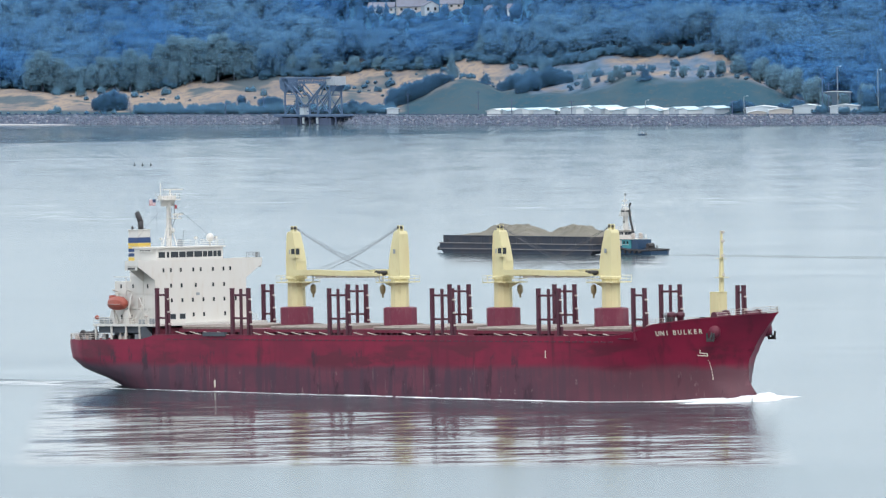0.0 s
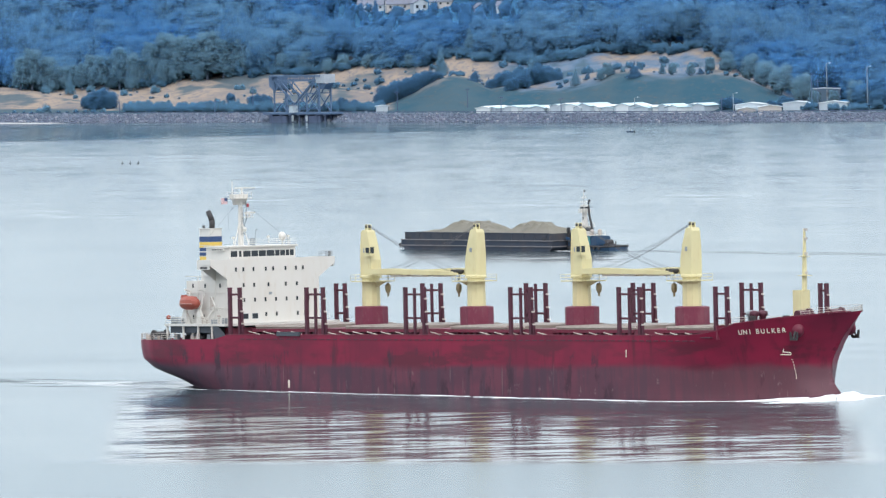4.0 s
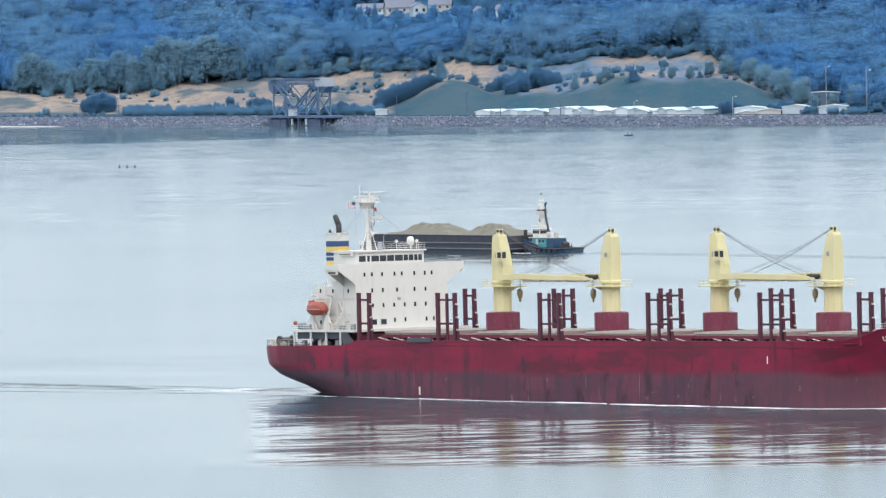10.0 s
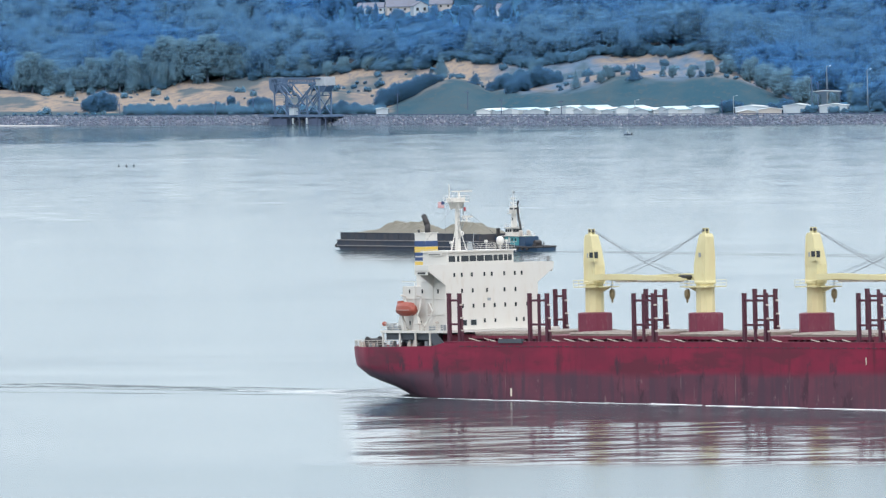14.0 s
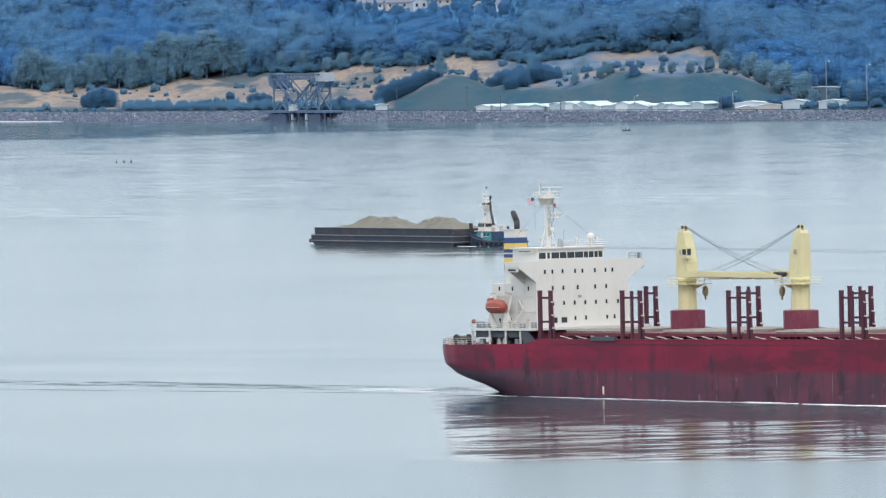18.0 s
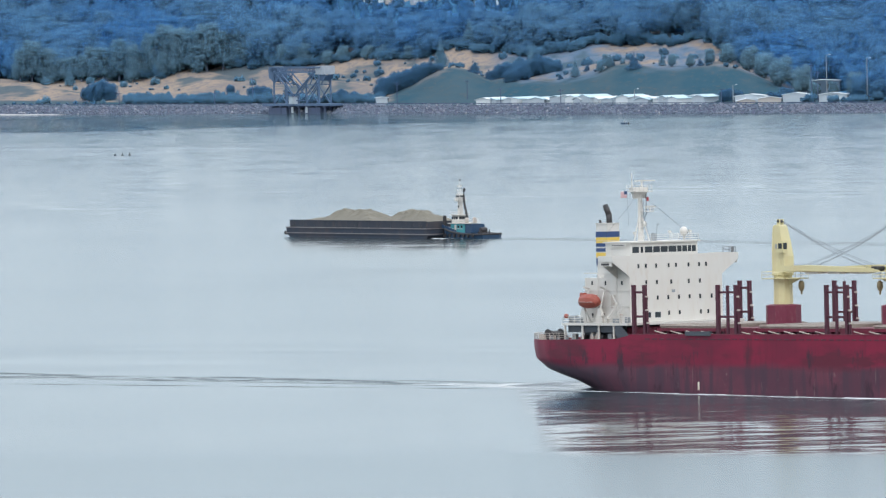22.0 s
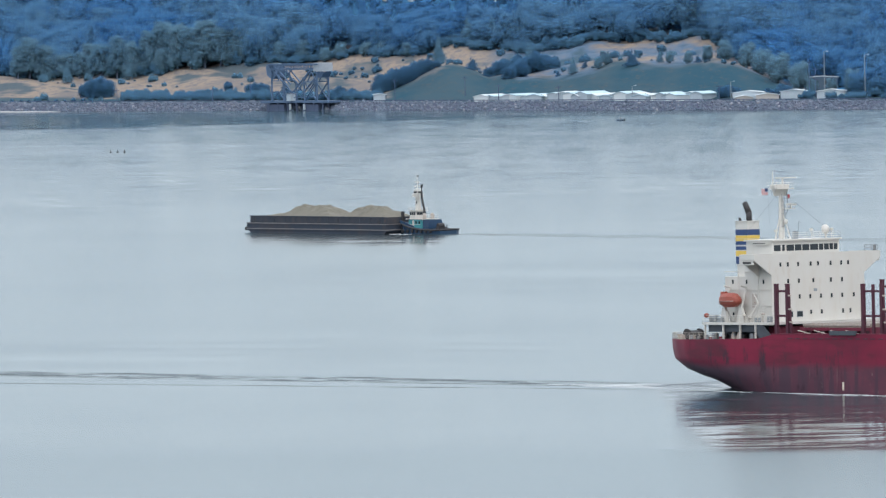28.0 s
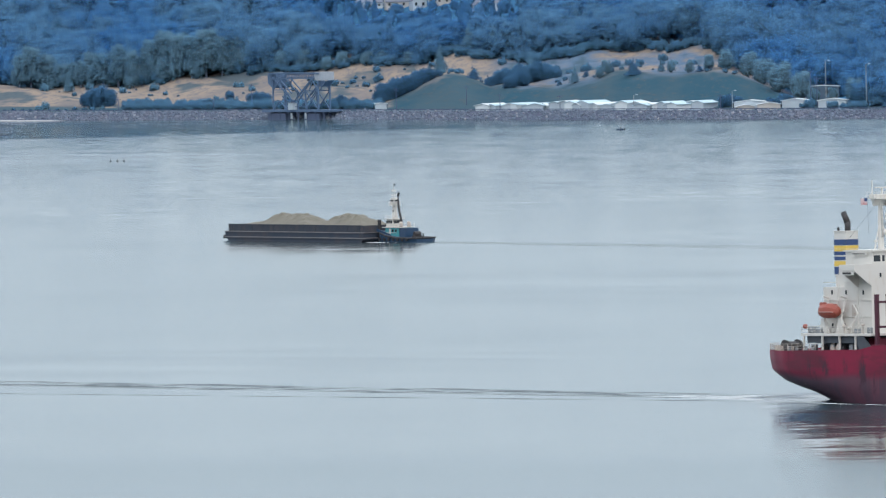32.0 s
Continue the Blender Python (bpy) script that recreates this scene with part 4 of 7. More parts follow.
    for x0, x1 in ((35, 50), (57.5, 76), (83, 101), (108.3, 127), (134, 147)):
        coam = bmesh.new()
        for a, b, c, d in ((x0, x1, -8.6, -8.3), (x0, x1, 8.3, 8.6), (x0, x0 + 0.3, -8.3, 8.3), (x1 - 0.3, x1, -8.3, 8.3)):
            box(coam, a, b, c, d, 8.4, 10.35)
        box(coam, x0 - 0.2, x1 + 0.2, -9.44, -8.55, 9.90, 10.36)
        coaming = part("hatch_coaming", coam, M_RED, ship)
        n = 4
        for k in range(n):
            a, b = x0 + (x1 - x0) * k / n + 0.05, x0 + (x1 - x0) * (k + 1) / n - 0.05
            bm = bmesh.new()
            box(bm, a, b, -8.85, 8.85, 10.38, 10.86, 0.0)
            box(bm, a + 0.3, b - 0.3, -8.4, 8.4, 10.86, 10.98)
            part("hatch_cover", bm, M_COVER, coaming, "worn beige-grey steel hatch cover")
        part("cover_edge", made(box, x0 + 0.1, x1 - 0.1, -9.0, -8.86, 10.68, 10.94), M_HATCH, coaming, "pale worn hatch edge")
        x = x0 + 0.6
        while x < x1:
            if stay is None:
                ob = part("stay", made(prism, [(-0.06, 8.4), (0.18, 8.4), (0.42, 9.9), (0.18, 9.9)], -9.4, -8.6), M_POST, coaming)
                stay = ob.data
            else:
                ob = part("stay", stay, M_POST, coaming)
            ob.location = (x, 0, 0)
            x += 1.42
        # black sheet behind the stays paints the shade in the gaps between them
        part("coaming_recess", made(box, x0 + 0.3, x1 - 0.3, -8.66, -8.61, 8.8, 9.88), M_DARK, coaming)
    # deck between hatches: crossover plating, pipes and pale stowed braces
    bm = bmesh.new()
    for x in (53.8, 79.5, 104.8, 130.5):
        box(bm, x - 3.4, x + 3.3, -9.4, 9.4, 8.4, 10.45)
    part("mast_house", bm, M_RED, ship)
    bm = bmesh.new()
    for y in (-12.2, -12.6):
        tube(bm, (34, y, 9.2), (148, y, 9.3), 0.12, n=6)
    part("deck_pipe", bm, M_POST, ship)
    rng = random.Random(5)
    x = 38.0
    while x < 146:
        bm = bmesh.new()
        tube(bm, (x, -12.9, 10.05), (x + 2.6, -12.6, 9.5), 0.085, n=6)
        part("stowed_brace", bm, M_HATCH, ship)
        x += rng.choice((3.4, 3.4, 3.6, 8.5))
    part("gangway", made(box, 46.0, 51.6, -13.9, -13.4, 9.35, 10.0), M_SCREEN, ship, "grey stowed accommodation ladder")
    return ship, hull


def build_stanchions(ship):
    """Log stanchions: frames of two or three posts on either rail."""
    groups = [(-13.2, [33.7, 36.2]), (-13.2, [52.9, 55.1, 57.0]), (-13.2, [77.2, 79.4, 81.7]), (-13.2, [102.4, 104.8, 107.2]), (-13.2, [127.8, 130.2, 132.6]),
              (-10.9, [147.5, 150.1]),
              (13.2, [30.0, 32.2]), (13.2, [51.6, 53.9, 56.1]), (13.2, [77.0, 79.3, 81.7]), (13.2, [102.6, 105.1, 107.4]), (13.2, [128.0, 130.2, 132.4]), (8.2, [151.2, 152.6])]
    for y, xs in groups:
        low = 8.5 if abs(y) > 12 else 10.4 if y < 0 else 11.2
        first = None
        for i, x in enumerate(xs):
            thick = len(xs) == 2 or i != 1
            w = 0.27 if thick else 0.19
            bm = bmesh.new()
            box(bm, x - w, x + w, y - w, y + w, low, 17.15)
            if thick:
                box(bm, x - w - 0.02, x + w + 0.02, y - w - 0.02, y + w + 0.02, 17.0, 17.25)
            if i == len(xs) - 1:
                # stepped brackets down the forward edge
                for k, z in enumerate((15.3, 13.2, 11.2)):
                    box(bm, x + w, x + w + 0.18 + 0.16 * k, y - 0.18, y + 0.18, low, z)
            ob = part("stanchion_post", bm, M_POST, first or ship)
            if first is None:
                first = tagged(ob, "maroon steel log stanchion")
            if i == len(xs) - 1:
                for k, z in enumerate((15.3, 13.2, 11.2)):
                    xx = x + w + 0.18 + 0.16 * k
                    part("lashing_eye", made(box, xx - 0.28, xx + 0.08, y - 0.22, y + 0.22, z, z + 0.26), M_HATCH, first)
        for z in (16.1, 12.3):
            bm = bmesh.new()
            box(bm, xs[0], xs[-1], y - 0.13, y + 0.13, z - 0.17, z + 0.17)
            part("crossbar", bm, M_POST, first)


def build_crane(ship, x, way, y_jib):
    """A deck crane: drum foot, round pillar, tapered housing, stowed jib; way is +1 when the jib points forward."""
    def px(v):
        return x + way * v
    bm = bmesh.new()
    turned(bm, [(1.55, 13.5), (1.5, 16.5), (1.48, 18.6)], (x, 0, 0), 10)
    pillar = part("crane_pillar", bm, M_CREAM, ship, "cream deck crane pillar with rust runs", smooth=False)
    bm = bmesh.new()
    turned(bm, [(2.8, 10.4), (2.8, 13.75), (2.2, 13.9)], (x, 0, 0), 10)
    part("crane_foot", bm, M_FOOT, pillar, "dark red octagonal crane foot")
    bm = bmesh.new()
    turned(bm, [(1.6, 18.4), (1.72, 18.5), (1.72, 18.75), (1.6, 18.9)], (x, 0, 0), 20)
    part("slewing_ring", bm, M_CREAM, pillar)
    bm = bmesh.new()
    box(bm, x - 2.4, x + 2.4, -2.3, 2.3, 17.85, 18.0)
    box(bm, min(px(1.6), px(4.3)), max(px(1.6), px(4.3)), -1.4, 1.4, 17.85, 18.0)
    prism(bm, [(px(1.4), 16.9), (px(1.4), 17.85), (px(3.9), 17.85)], -0.1, 0.1)
    rail_run(bm, [(px(4.3), -1.4, 18.0), (px(2.4), -1.4, 18.0), (px(2.4), -2.3, 18.0), (px(-2.4), -2.3, 18.0), (px(-2.4), 2.3, 18.0)], 1.0, 2, 1.2, 0.04)
    rail_run(bm, [(px(4.3), -1.4, 18.0), (px(4.3), 1.4, 18.0)], 1.0, 2, 1.2, 0.04)
    part("crane_platform", bm, M_CREAM, pillar)
    # housing: upright back, sloping jib side, drawn in towards the head
    prof = [(-1.25, 18.8, 1.1), (1.4, 18.8, 1.1), (1.35, 21.4, 1.1), (0.85, 23.9, 1.0), (0.3, 26.05, 0.85), (0.05, 26.3, 0.8), (-1.0, 26.3, 0.8), (-1.22, 25.8, 0.9), (-1.25, 22.4, 1.1)]
    bm = bmesh.new()
    va = [bm.verts.new((px(u), -w, z)) for u, z, w in prof]
    vb = [bm.verts.new((px(u), w, z)) for u, z, w in prof]
    for i in range(len(prof)):
        j = (i + 1) % len(prof)
        bm.faces.new((va[i], va[j], vb[j], vb[i]))
    bm.faces.new(va[::-1])
    bm.faces.new(vb)
    part("crane_housing", bm, M_CREAM, pillar)
    bm = bmesh.new()
    for s in (-1, 1):
        box(bm, min(px(-0.75), px(0.0)), max(px(-0.75), px(0.0)), s * 0.38 - 0.1, s * 0.38 + 0.1, 25.7, 27.2, 0.25)
    part("head_plate", bm, M_CREAM, pillar)
    bm = bmesh.new()
    tube(bm, (px(-0.35), -0.5, 26.85), (px(-0.35), 0.5, 26.85), 0.26, n=10)
    part("sheave_head", bm, M_DARK, pillar, "dark greased sheave head")
    # cab on the jib side
    bm = bmesh.new()
    ys = -1.15 * way
    yo = -1 if way > 0 else 1
    box(bm, min(px(0.5), px(1.95)), max(px(0.5), px(1.95)), min(ys + 0.6 * yo, ys - 0.35 * yo), max(ys + 0.6 * yo, ys - 0.35 * yo), 22.0, 23.8, 0.1)
    part("crane_cab", bm, M_CREAM, pillar)
    bm = bmesh.new()
    box(bm, min(px(0.95), px(1.7)), max(px(0.95), px(1.7)), ys + 0.64 * yo - 0.06, ys + 0.64 * yo + 0.06, 22.6, 23.45)
    box(bm, min(px(1.7), px(1.97)), max(px(1.7), px(1.97)), min(ys + 0.5 * yo, ys - 0.25 * yo), max(ys + 0.5 * yo, ys - 0.25 * yo), 22.5, 23.5)
    part("cab_window", bm, M_GLASS, pillar)
    bm = bmesh.new()
    box(bm, px(-0.1) - 0.25, px(-0.1) + 0.25, -1.2, -1.12, 22.6, 23.3)
    part("vent_louvre", bm, M_GREY, pillar)
    # jib: box girder with tapering tip
    L = 23.2
    prof = [(px(1.2), 19.00), (px(1.2), 19.90), (px(6), 20.00), (px(L - 2), 19.50), (px(L), 19.25), (px(L), 18.95), (px(L - 3), 18.90), (px(6), 19.10)]
    bm = bmesh.new()
    for s in (-1, 1):
        prism(bm, prof, y_jib + s * 0.75 - 0.16, y_jib + s * 0.75 + 0.16)
    for k in range(7):
        a = px(2.5 + k * 3.2)
        box(bm, a - 0.2, a + 0.2, y_jib - 0.75, y_jib + 0.75, 19.10, 19.50)
    part("jib", bm, M_CREAM, pillar, "cream box-girder crane jib laid level")
    bm = bmesh.new()
    for k in range(3):
        a, b = px(6.5 + k * 5.2), px(9.3 + k * 5.2)
        box(bm, min(a, b), max(a, b), y_jib - 0.6, y_jib + 0.6, 18.65, 18.93)
    part("jib_walkway", bm, M_HATCH, pillar)
    bm = bmesh.new()
    tube(bm, (px(L - 0.6), y_jib - 0.8, 19.40), (px(L - 0.6), y_jib + 0.8, 19.40), 0.42, n=10)
    tube(bm, (px(L - 1.6), y_jib - 0.6, 19.50), (px(L - 1.6), y_jib + 0.6, 19.50), 0.32, n=10)
    part("jib_sheave", bm, M_DARK, pillar)
    for dy, end in ((-0.45, L - 0.4), (0.45, L - 0.4), (-0.2, L - 3.2), (0.25, L - 3.2)):
        bm = bmesh.new()
        # the luffing wires sag a little
        a, b = Vector((px(-0.3), dy * 0.6, 27.0)), Vector((px(end), y_jib + dy, 19.60))
        pts = [a.lerp(b, k / 6) - Vector((0, 0, 0.55 * math.sin(math.pi * k / 6))) for k in range(7)]
        cable(bm, pts, 0.026)
        part("luffing_wire", bm, M_ROPE, pillar)
    hx = px(L - 0.6)
    bm = bmesh.new()
    for dy in (-0.15, 0.15):
        tube(bm, (hx, y_jib + dy, 19.25), (hx, y_jib + dy, 17.45), 0.04, n=5)
    part("hoist_wire", bm, M_ROPE, pillar)
    bm = bmesh.new()
    turned(bm, [(0.2, 0.0), (0.44, -0.25), (0.5, -0.9), (0.35, -1.45), (0.16, -1.6), (0.18, -2.0), (0.1, -2.15)], (hx, y_jib, 17.55), 10)
    part("hook_block", bm, paint_hook, pillar, "weathered ochre hook block", smooth=True)


paint_hook = paint("hook_ochre", (0.24, 0.19, 0.10), (0.10, 0.08, 0.06), 0.6, amount=0.5)


def build_house(ship):
    """Accommodation block with bridge wings, wheelhouse, mast and funnel."""
    F = 29.0
    bm = bmesh.new()
    box(bm, 18.6, 23.0, -10.0, 10.0, 11.2, 18.7)
    box(bm, 23.0, F, -10.0, 10.0, 11.2, 21.3)
    house = part("deckhouse", bm, M_WHITE, ship, "white deckhouse with rows of small dark windows")
    house.location = (0.35, 0, -0.42)
    # bridge deck and wings with tapering underside
    prof = [(-13.6, 21.2), (-10.0, 18.9), (-10.0, 22.2), (-13.6, 22.2)]
    for s in (-1, 1):
        bm = bmesh.new()
        a = [bm.verts.new((F + 0.003, s * -y, z)) for y, z in prof]
        b = [bm.verts.new((F - 0.25, s * -y, z)) for y, z in prof]
        for i in range(4):
            j = (i + 1) % 4
            bm.faces.new((a[i], a[j], b[j], b[i]))
        bm.faces.new(a)
        bm.faces.new(b[::-1])
        box(bm, 25.6, F - 0.25, min(s * 10.0, s * 13.6), max(s * 10.0, s * 13.6), 21.15, 21.32)
        box(bm, 25.6, F - 0.25, min(s * 13.45, s * 13.6), max(s * 13.45, s * 13.6), 20.6, 22.2)
        box(bm, 25.6, 25.75, min(s * 10.0, s * 13.45), max(s * 10.0, s * 13.45), 21.32, 22.2)
        part("bridge_wing", bm, M_WHITE, house)
        bm = bmesh.new()
        prism(bm, [(0, 18.6), (0, 21.15), (3.5, 21.15), (3.3, 20.8)], 0, 0.2, Matrix.Translation((26.0, s * 10.0, 0)) @ Matrix.Rotation(s * radians(90), 4, "Z"))
        part("wing_bracket", bm, M_WHITE, house)
    bm = bmesh.new()
    box(bm, F - 0.22, F + 0.002, -10.0, 10.0, 21.3, 22.2)
    part("bridge_front_bulwark", bm, M_WHITE, house)
    part("wing_vent", made(box, 26.4, 28.2, -13.64, -13.58, 20.75, 21.05), M_DARK, house)
    # wheelhouse
    bm = bmesh.new()
    box(bm, 20.5, 26.4, -7.2, 7.2, 21.3, 24.1)
    box(bm, 20.2, 26.8, -7.5, 7.5, 24.1, 24.35)
    wheel = part("wheelhouse", bm, M_WHITE, house)
    for y0, y1 in ((-6.9, -5.5), (-5.1, -4.6), (-4.2, -2.6), (-2.4, -1.0), (-0.8, 0.7), (0.9, 2.6), (2.8, 3.7), (3.9, 4.9), (5.1, 5.8), (6.0, 6.8)):
        part("bridge_window", made(box, 26.35, 26.44, y0, y1, 22.55, 23.5), M_GLASS, wheel)
    bm = bmesh.new()
    rail_run(bm, [(24.4, -4.4, 24.35), (26.6, -4.4, 24.35), (26.6, 7.3, 24.35), (20.4, 7.3, 24.35)], 1.0, 3, 1.5, 0.03)
    part("monkey_island_rail", bm, M_WHITE, wheel)
    bm = bmesh.new()
    turned(bm, [(0.12, 24.3), (0.12, 25.0), (0.5, 25.2), (0.65, 25.7), (0.55, 26.2), (0.2, 26.45)], (25.0, 5.6, 0), 14)
    part("satellite_dome", bm, M_WHITE, wheel, "white satellite dome", smooth=True)
    bm = bmesh.new()
    turned(bm, [(0.5, 24.35), (0.35, 25.4), (0.5, 25.5), (0.1, 25.7)], (25.2, -1.2, 0), 10)
    tube(bm, (25.2, -0.6, 24.35), (25.2, -0.3, 27.0), 0.05)
    tube(bm, (25.2, -0.3, 27.0), (25.2, 0.2, 26.9), 0.05)
    part("searchlight", bm, M_GREY, wheel)
    for y in (-5.6, -4.2, 2.0, 6.4):
        bm = bmesh.new()
        tube(bm, (25.6, y, 24.35), (25.6, y, 25.7 + 0.3 * (y > 0)), 0.05)
        box(bm, 25.4, 25.8, y - 0.2, y + 0.2, 25.5, 25.9)
        part("navigation_aerial", bm, M_WHITE, wheel)
    bm = bmesh.new()
    rail_run(bm, [(28.6, 10.5, 22.2), (28.6, 13.4, 22.2), (25.8, 13.4, 22.2)], 0.9, 2, 1.2, 0.05)
    tube(bm, (28.0, 13.3, 22.2), (28.0, 13.3, 23.1), 0.28, n=8)
    part("wing_rail", bm, M_GREY, house)
    board = part("name_board", made(box, 22.2, 25.6, -7.62, -7.56, 23.55, 24.0), M_WHITE, wheel, "white name board")
    bm = bmesh.new()
    for k in range(7):
        box(bm, 22.5 + 0.4 * k, 22.76 + 0.4 * k, -7.66, -7.63, 23.68, 23.87)
    part("lettering", bm, M_DARK, board, "small dark lettering")
    # windows of the front
    rows = [(20.5, (-8.1, -6.5, -4.3, -1.6, 0.0, 2.7, 5.0, 6.5)), (17.9, (-6.5, -4.2, -1.1, 2.7, 5.1)),
            (15.45, (-6.4, -4.1, -1.8, 0.5, 2.8, 5.1, 7.6)), (13.0, (-1.7, 0.6, 5.2, 6.8))]
    for z, ys in rows:
        for y in ys:
            window_part(house, y, z, F)
    for y in (-6.2, -4.1):
        window_part(house, y, 12.75, F, 1.15, 0.8, frame_mat=M_GREY)
    part("vent_louvre", made(box, F - 0.02, F + 0.04, -1.0, -0.3, 16.2, 16.65), M_GREY, house)
    for x, z in ((20.3, 17.9), (23.4, 17.9), (27.2, 17.9), (20.3, 12.8), (22.9, 12.8)):
        window_part(house, x, z, 0, side=-10.0)
    part("side_door", made(box, 24.6, 25.6, -10.06, -9.98, 13.9, 16.0), M_HATCH, house)
    part("side_door", made(box, 21.2, 22.0, -10.06, -9.98, 11.5, 13.5), M_HATCH, house)
    bm = bmesh.new()
    for z in (19.45, 16.7, 14.2):
        box(bm, 18.5, 28.9, -10.12, -9.99, z - 0.06, z + 0.06)
    for x in (21.6, 26.0):
        box(bm, x - 0.05, x + 0.05, -10.1, -9.99, 11.5, 19.4)
    part("wall_stiffener", bm, M_WHITE, house)
    bm = bmesh.new()
    box(bm, F - 0.3, F + 1.6, -10.2, 10.2, 8.3, 10.5)
    part("house_front_trunk", bm, M_RED, ship)
    # casing and funnel
    part("engine_casing", made(box, 10.8, 18.9, -2.4, 2.4, 8.3, 18.1), M_WHITE, ship)
    part("funnel_base", made(box, 12.4, 14.8, -1.2, 1.2, 18.1, 19.9), M_WHITE, ship)
    fun = part("funnel", made(box, 12.3, 14.9, -1.3, 1.3, 19.85, 26.7), M_WHITE, ship, "white funnel with blue and yellow bands")
    for z0, z1, mt in ((24.55, 25.45, M_BLUE), (24.02, 24.50, M_YELLOW), (23.62, 23.94, M_YELLOW), (23.04, 23.58, M_BLUE), (22.25, 22.80, M_BLUE), (21.30, 22.10, M_YELLOW), (20.05, 21.20, M_BLUE)):
        part("funnel_band", made(box, 12.26, 14.94, -1.34, 1.34, z0, z1), mt, fun, "blue painted band" if mt is M_BLUE else "yellow painted band")
    bm = bmesh.new()
    tube(bm, (13.8, 0.2, 26.6), (13.8, 0.2, 28.2), 0.48, n=12)
    tube(bm, (13.8, 0.2, 28.0), (12.9, 0.2, 29.6), 0.5, 0.45, n=12)
    tube(bm, (12.8, -0.7, 26.6), (12.7, -0.8, 27.3), 0.2, n=8)
    part("exhaust_pipe", bm, M_DARK, fun, "sooty black bent exhaust pipe", smooth=True)
    part("funnel_cap", made(box, 12.2, 15.0, -1.4, 1.4, 26.65, 26.8), M_WHITE, fun)
    # radar mast
    bm = bmesh.new()
    tube(bm, (21.0, 0, 23.2), (21.0, 0, 31.5), 0.50, 0.36, 10)
    for a in (0.5, 2.6, 4.7):
        tube(bm, (21.0 + 1.5 * math.cos(a), 1.5 * math.sin(a), 23.3), (21.0, 0, 28.4), 0.09, n=6)
    tube(bm, (21.0, -1.7, 31.6), (21.0, -1.7, 34.3), 0.11, 0.07, n=6)
    mast = part("radar_mast", bm, M_WHITE, house, "white radar mast with scanner bars")
    mast.location = (0, 0, 0.75)
    bm = bmesh.new()
    box(bm, 20.0, 22.4, -2.2, 1.5, 31.35, 31.5)
    box(bm, 20.5, 21.6, -1.9, 1.2, 31.5, 32.1)
    rail_run(bm, [(22.3, -2.1, 31.5), (22.3, 1.4, 31.5), (20.1, 1.4, 31.5)], 0.9, 2, 0.9, 0.04)
    rail_run(bm, [(22.3, -2.1, 31.5), (20.1, -2.1, 31.5)], 0.9, 2, 0.9, 0.04)
    prism(bm, [(20.6, 31.35), (21.0, 30.3), (21.4, 31.35)], -1.6, 1.2)
    part("mast_platform", bm, M_WHITE, mast)
    bm = bmesh.new()
    box(bm, 20.6, 22.6, -0.2, 1.5, 28.2, 28.32)
    rail_run(bm, [(22.5, -0.1, 28.32), (22.5, 1.4, 28.32), (20.7, 1.4, 28.32)], 0.8, 2, 0.9, 0.04)
    part("mast_platform", bm, M_WHITE, mast)
    bm = bmesh.new()
    box(bm, 21.0, 21.25, -1.2, 3.1, 33.0, 33.2)
    tube(bm, (21.1, 0.3, 32.1), (21.1, 0.3, 33.05), 0.16)
    part("radar_scanner", bm, M_WHITE, mast)
    bm = bmesh.new()
    box(bm, 22.0, 22.25, 0.0, 2.2, 28.85, 29.05)
    tube(bm, (22.1, 1.0, 28.3), (22.1, 1.0, 28.9), 0.15)
    part("radar_scanner", bm, M_WHITE, mast)
    bm = bmesh.new()
    turned(bm, [(0.1, 25.9), (0.3, 26.0), (0.36, 26.3), (0.25, 26.6), (0.05, 26.7)], (21.9, 0.1, 0), 10)
    tube(bm, (21.4, 0.1, 25.8), (21.95, 0.1, 25.95), 0.08, n=6)
    part("mast_lamp", bm, M_WHITE, mast, smooth=True)
    bm = bmesh.new()
    for z in (25.5, 26.5, 27.5, 28.8, 29.8):
        box(bm, 21.35, 21.55, -0.3, 0.3, z, z + 0.06)
    for y in (-0.28, 0.28):
        tube(bm, (21.45, y, 25.3), (21.45, y, 30.0), 0.03, n=4)
    part("mast_ladder", bm, M_GREY, mast)
    part("whip_aerial", made(tube, (21.3, 1.1, 28.3), (21.3, 1.0, 31.0), 0.08), M_GREY, mast)
    part("aerial_bracket", made(tube, (21.0, 0.5, 26.5), (21.4, 1.1, 28.2), 0.07), M_GREY, mast)
    bm = bmesh.new()
    for a, b in (((21, -0.3, 31.0), (18.8, -6, 24.3)), ((21, 0.3, 31), (25.5, 6.5, 24.4)), ((21, 0, 31), (26, -3, 24.4))):
        tube(bm, a, b, 0.02, n=4)
    part("mast_stay", bm, M_ROPE, mast)
    # ensigns
    bm = bmesh.new()
    for k in range(6):
        box(bm, 20.9, 20.95, -4.1, -2.75, 30.5 + k * 0.17, 30.585 + k * 0.17)
    flag = part("flag", bm, M_FLAG_R, mast, "striped red, white and blue flag")
    bm = bmesh.new()
    for k in range(6):
        box(bm, 20.9, 20.95, -4.1, -2.75, 30.585 + k * 0.17, 30.67 + k * 0.17)
    part("flag", bm, M_FLAG_W, mast, "white flag stripes")
    part("flag", made(box, 20.88, 20.97, -3.4, -2.75, 31.0, 31.53), M_BLUE, mast, "blue flag canton")
    bm = bmesh.new()
    box(bm, 21.2, 21.25, 1.15, 1.65, 29.9, 30.5)
    part("flag", bm, M_FLAG_R, mast, "red and white signal flag")
    part("halyard", made(tube, (20.9, -2.7, 31.6), (20.9, -2.5, 26.0), 0.02, n=4), M_ROPE, mast)


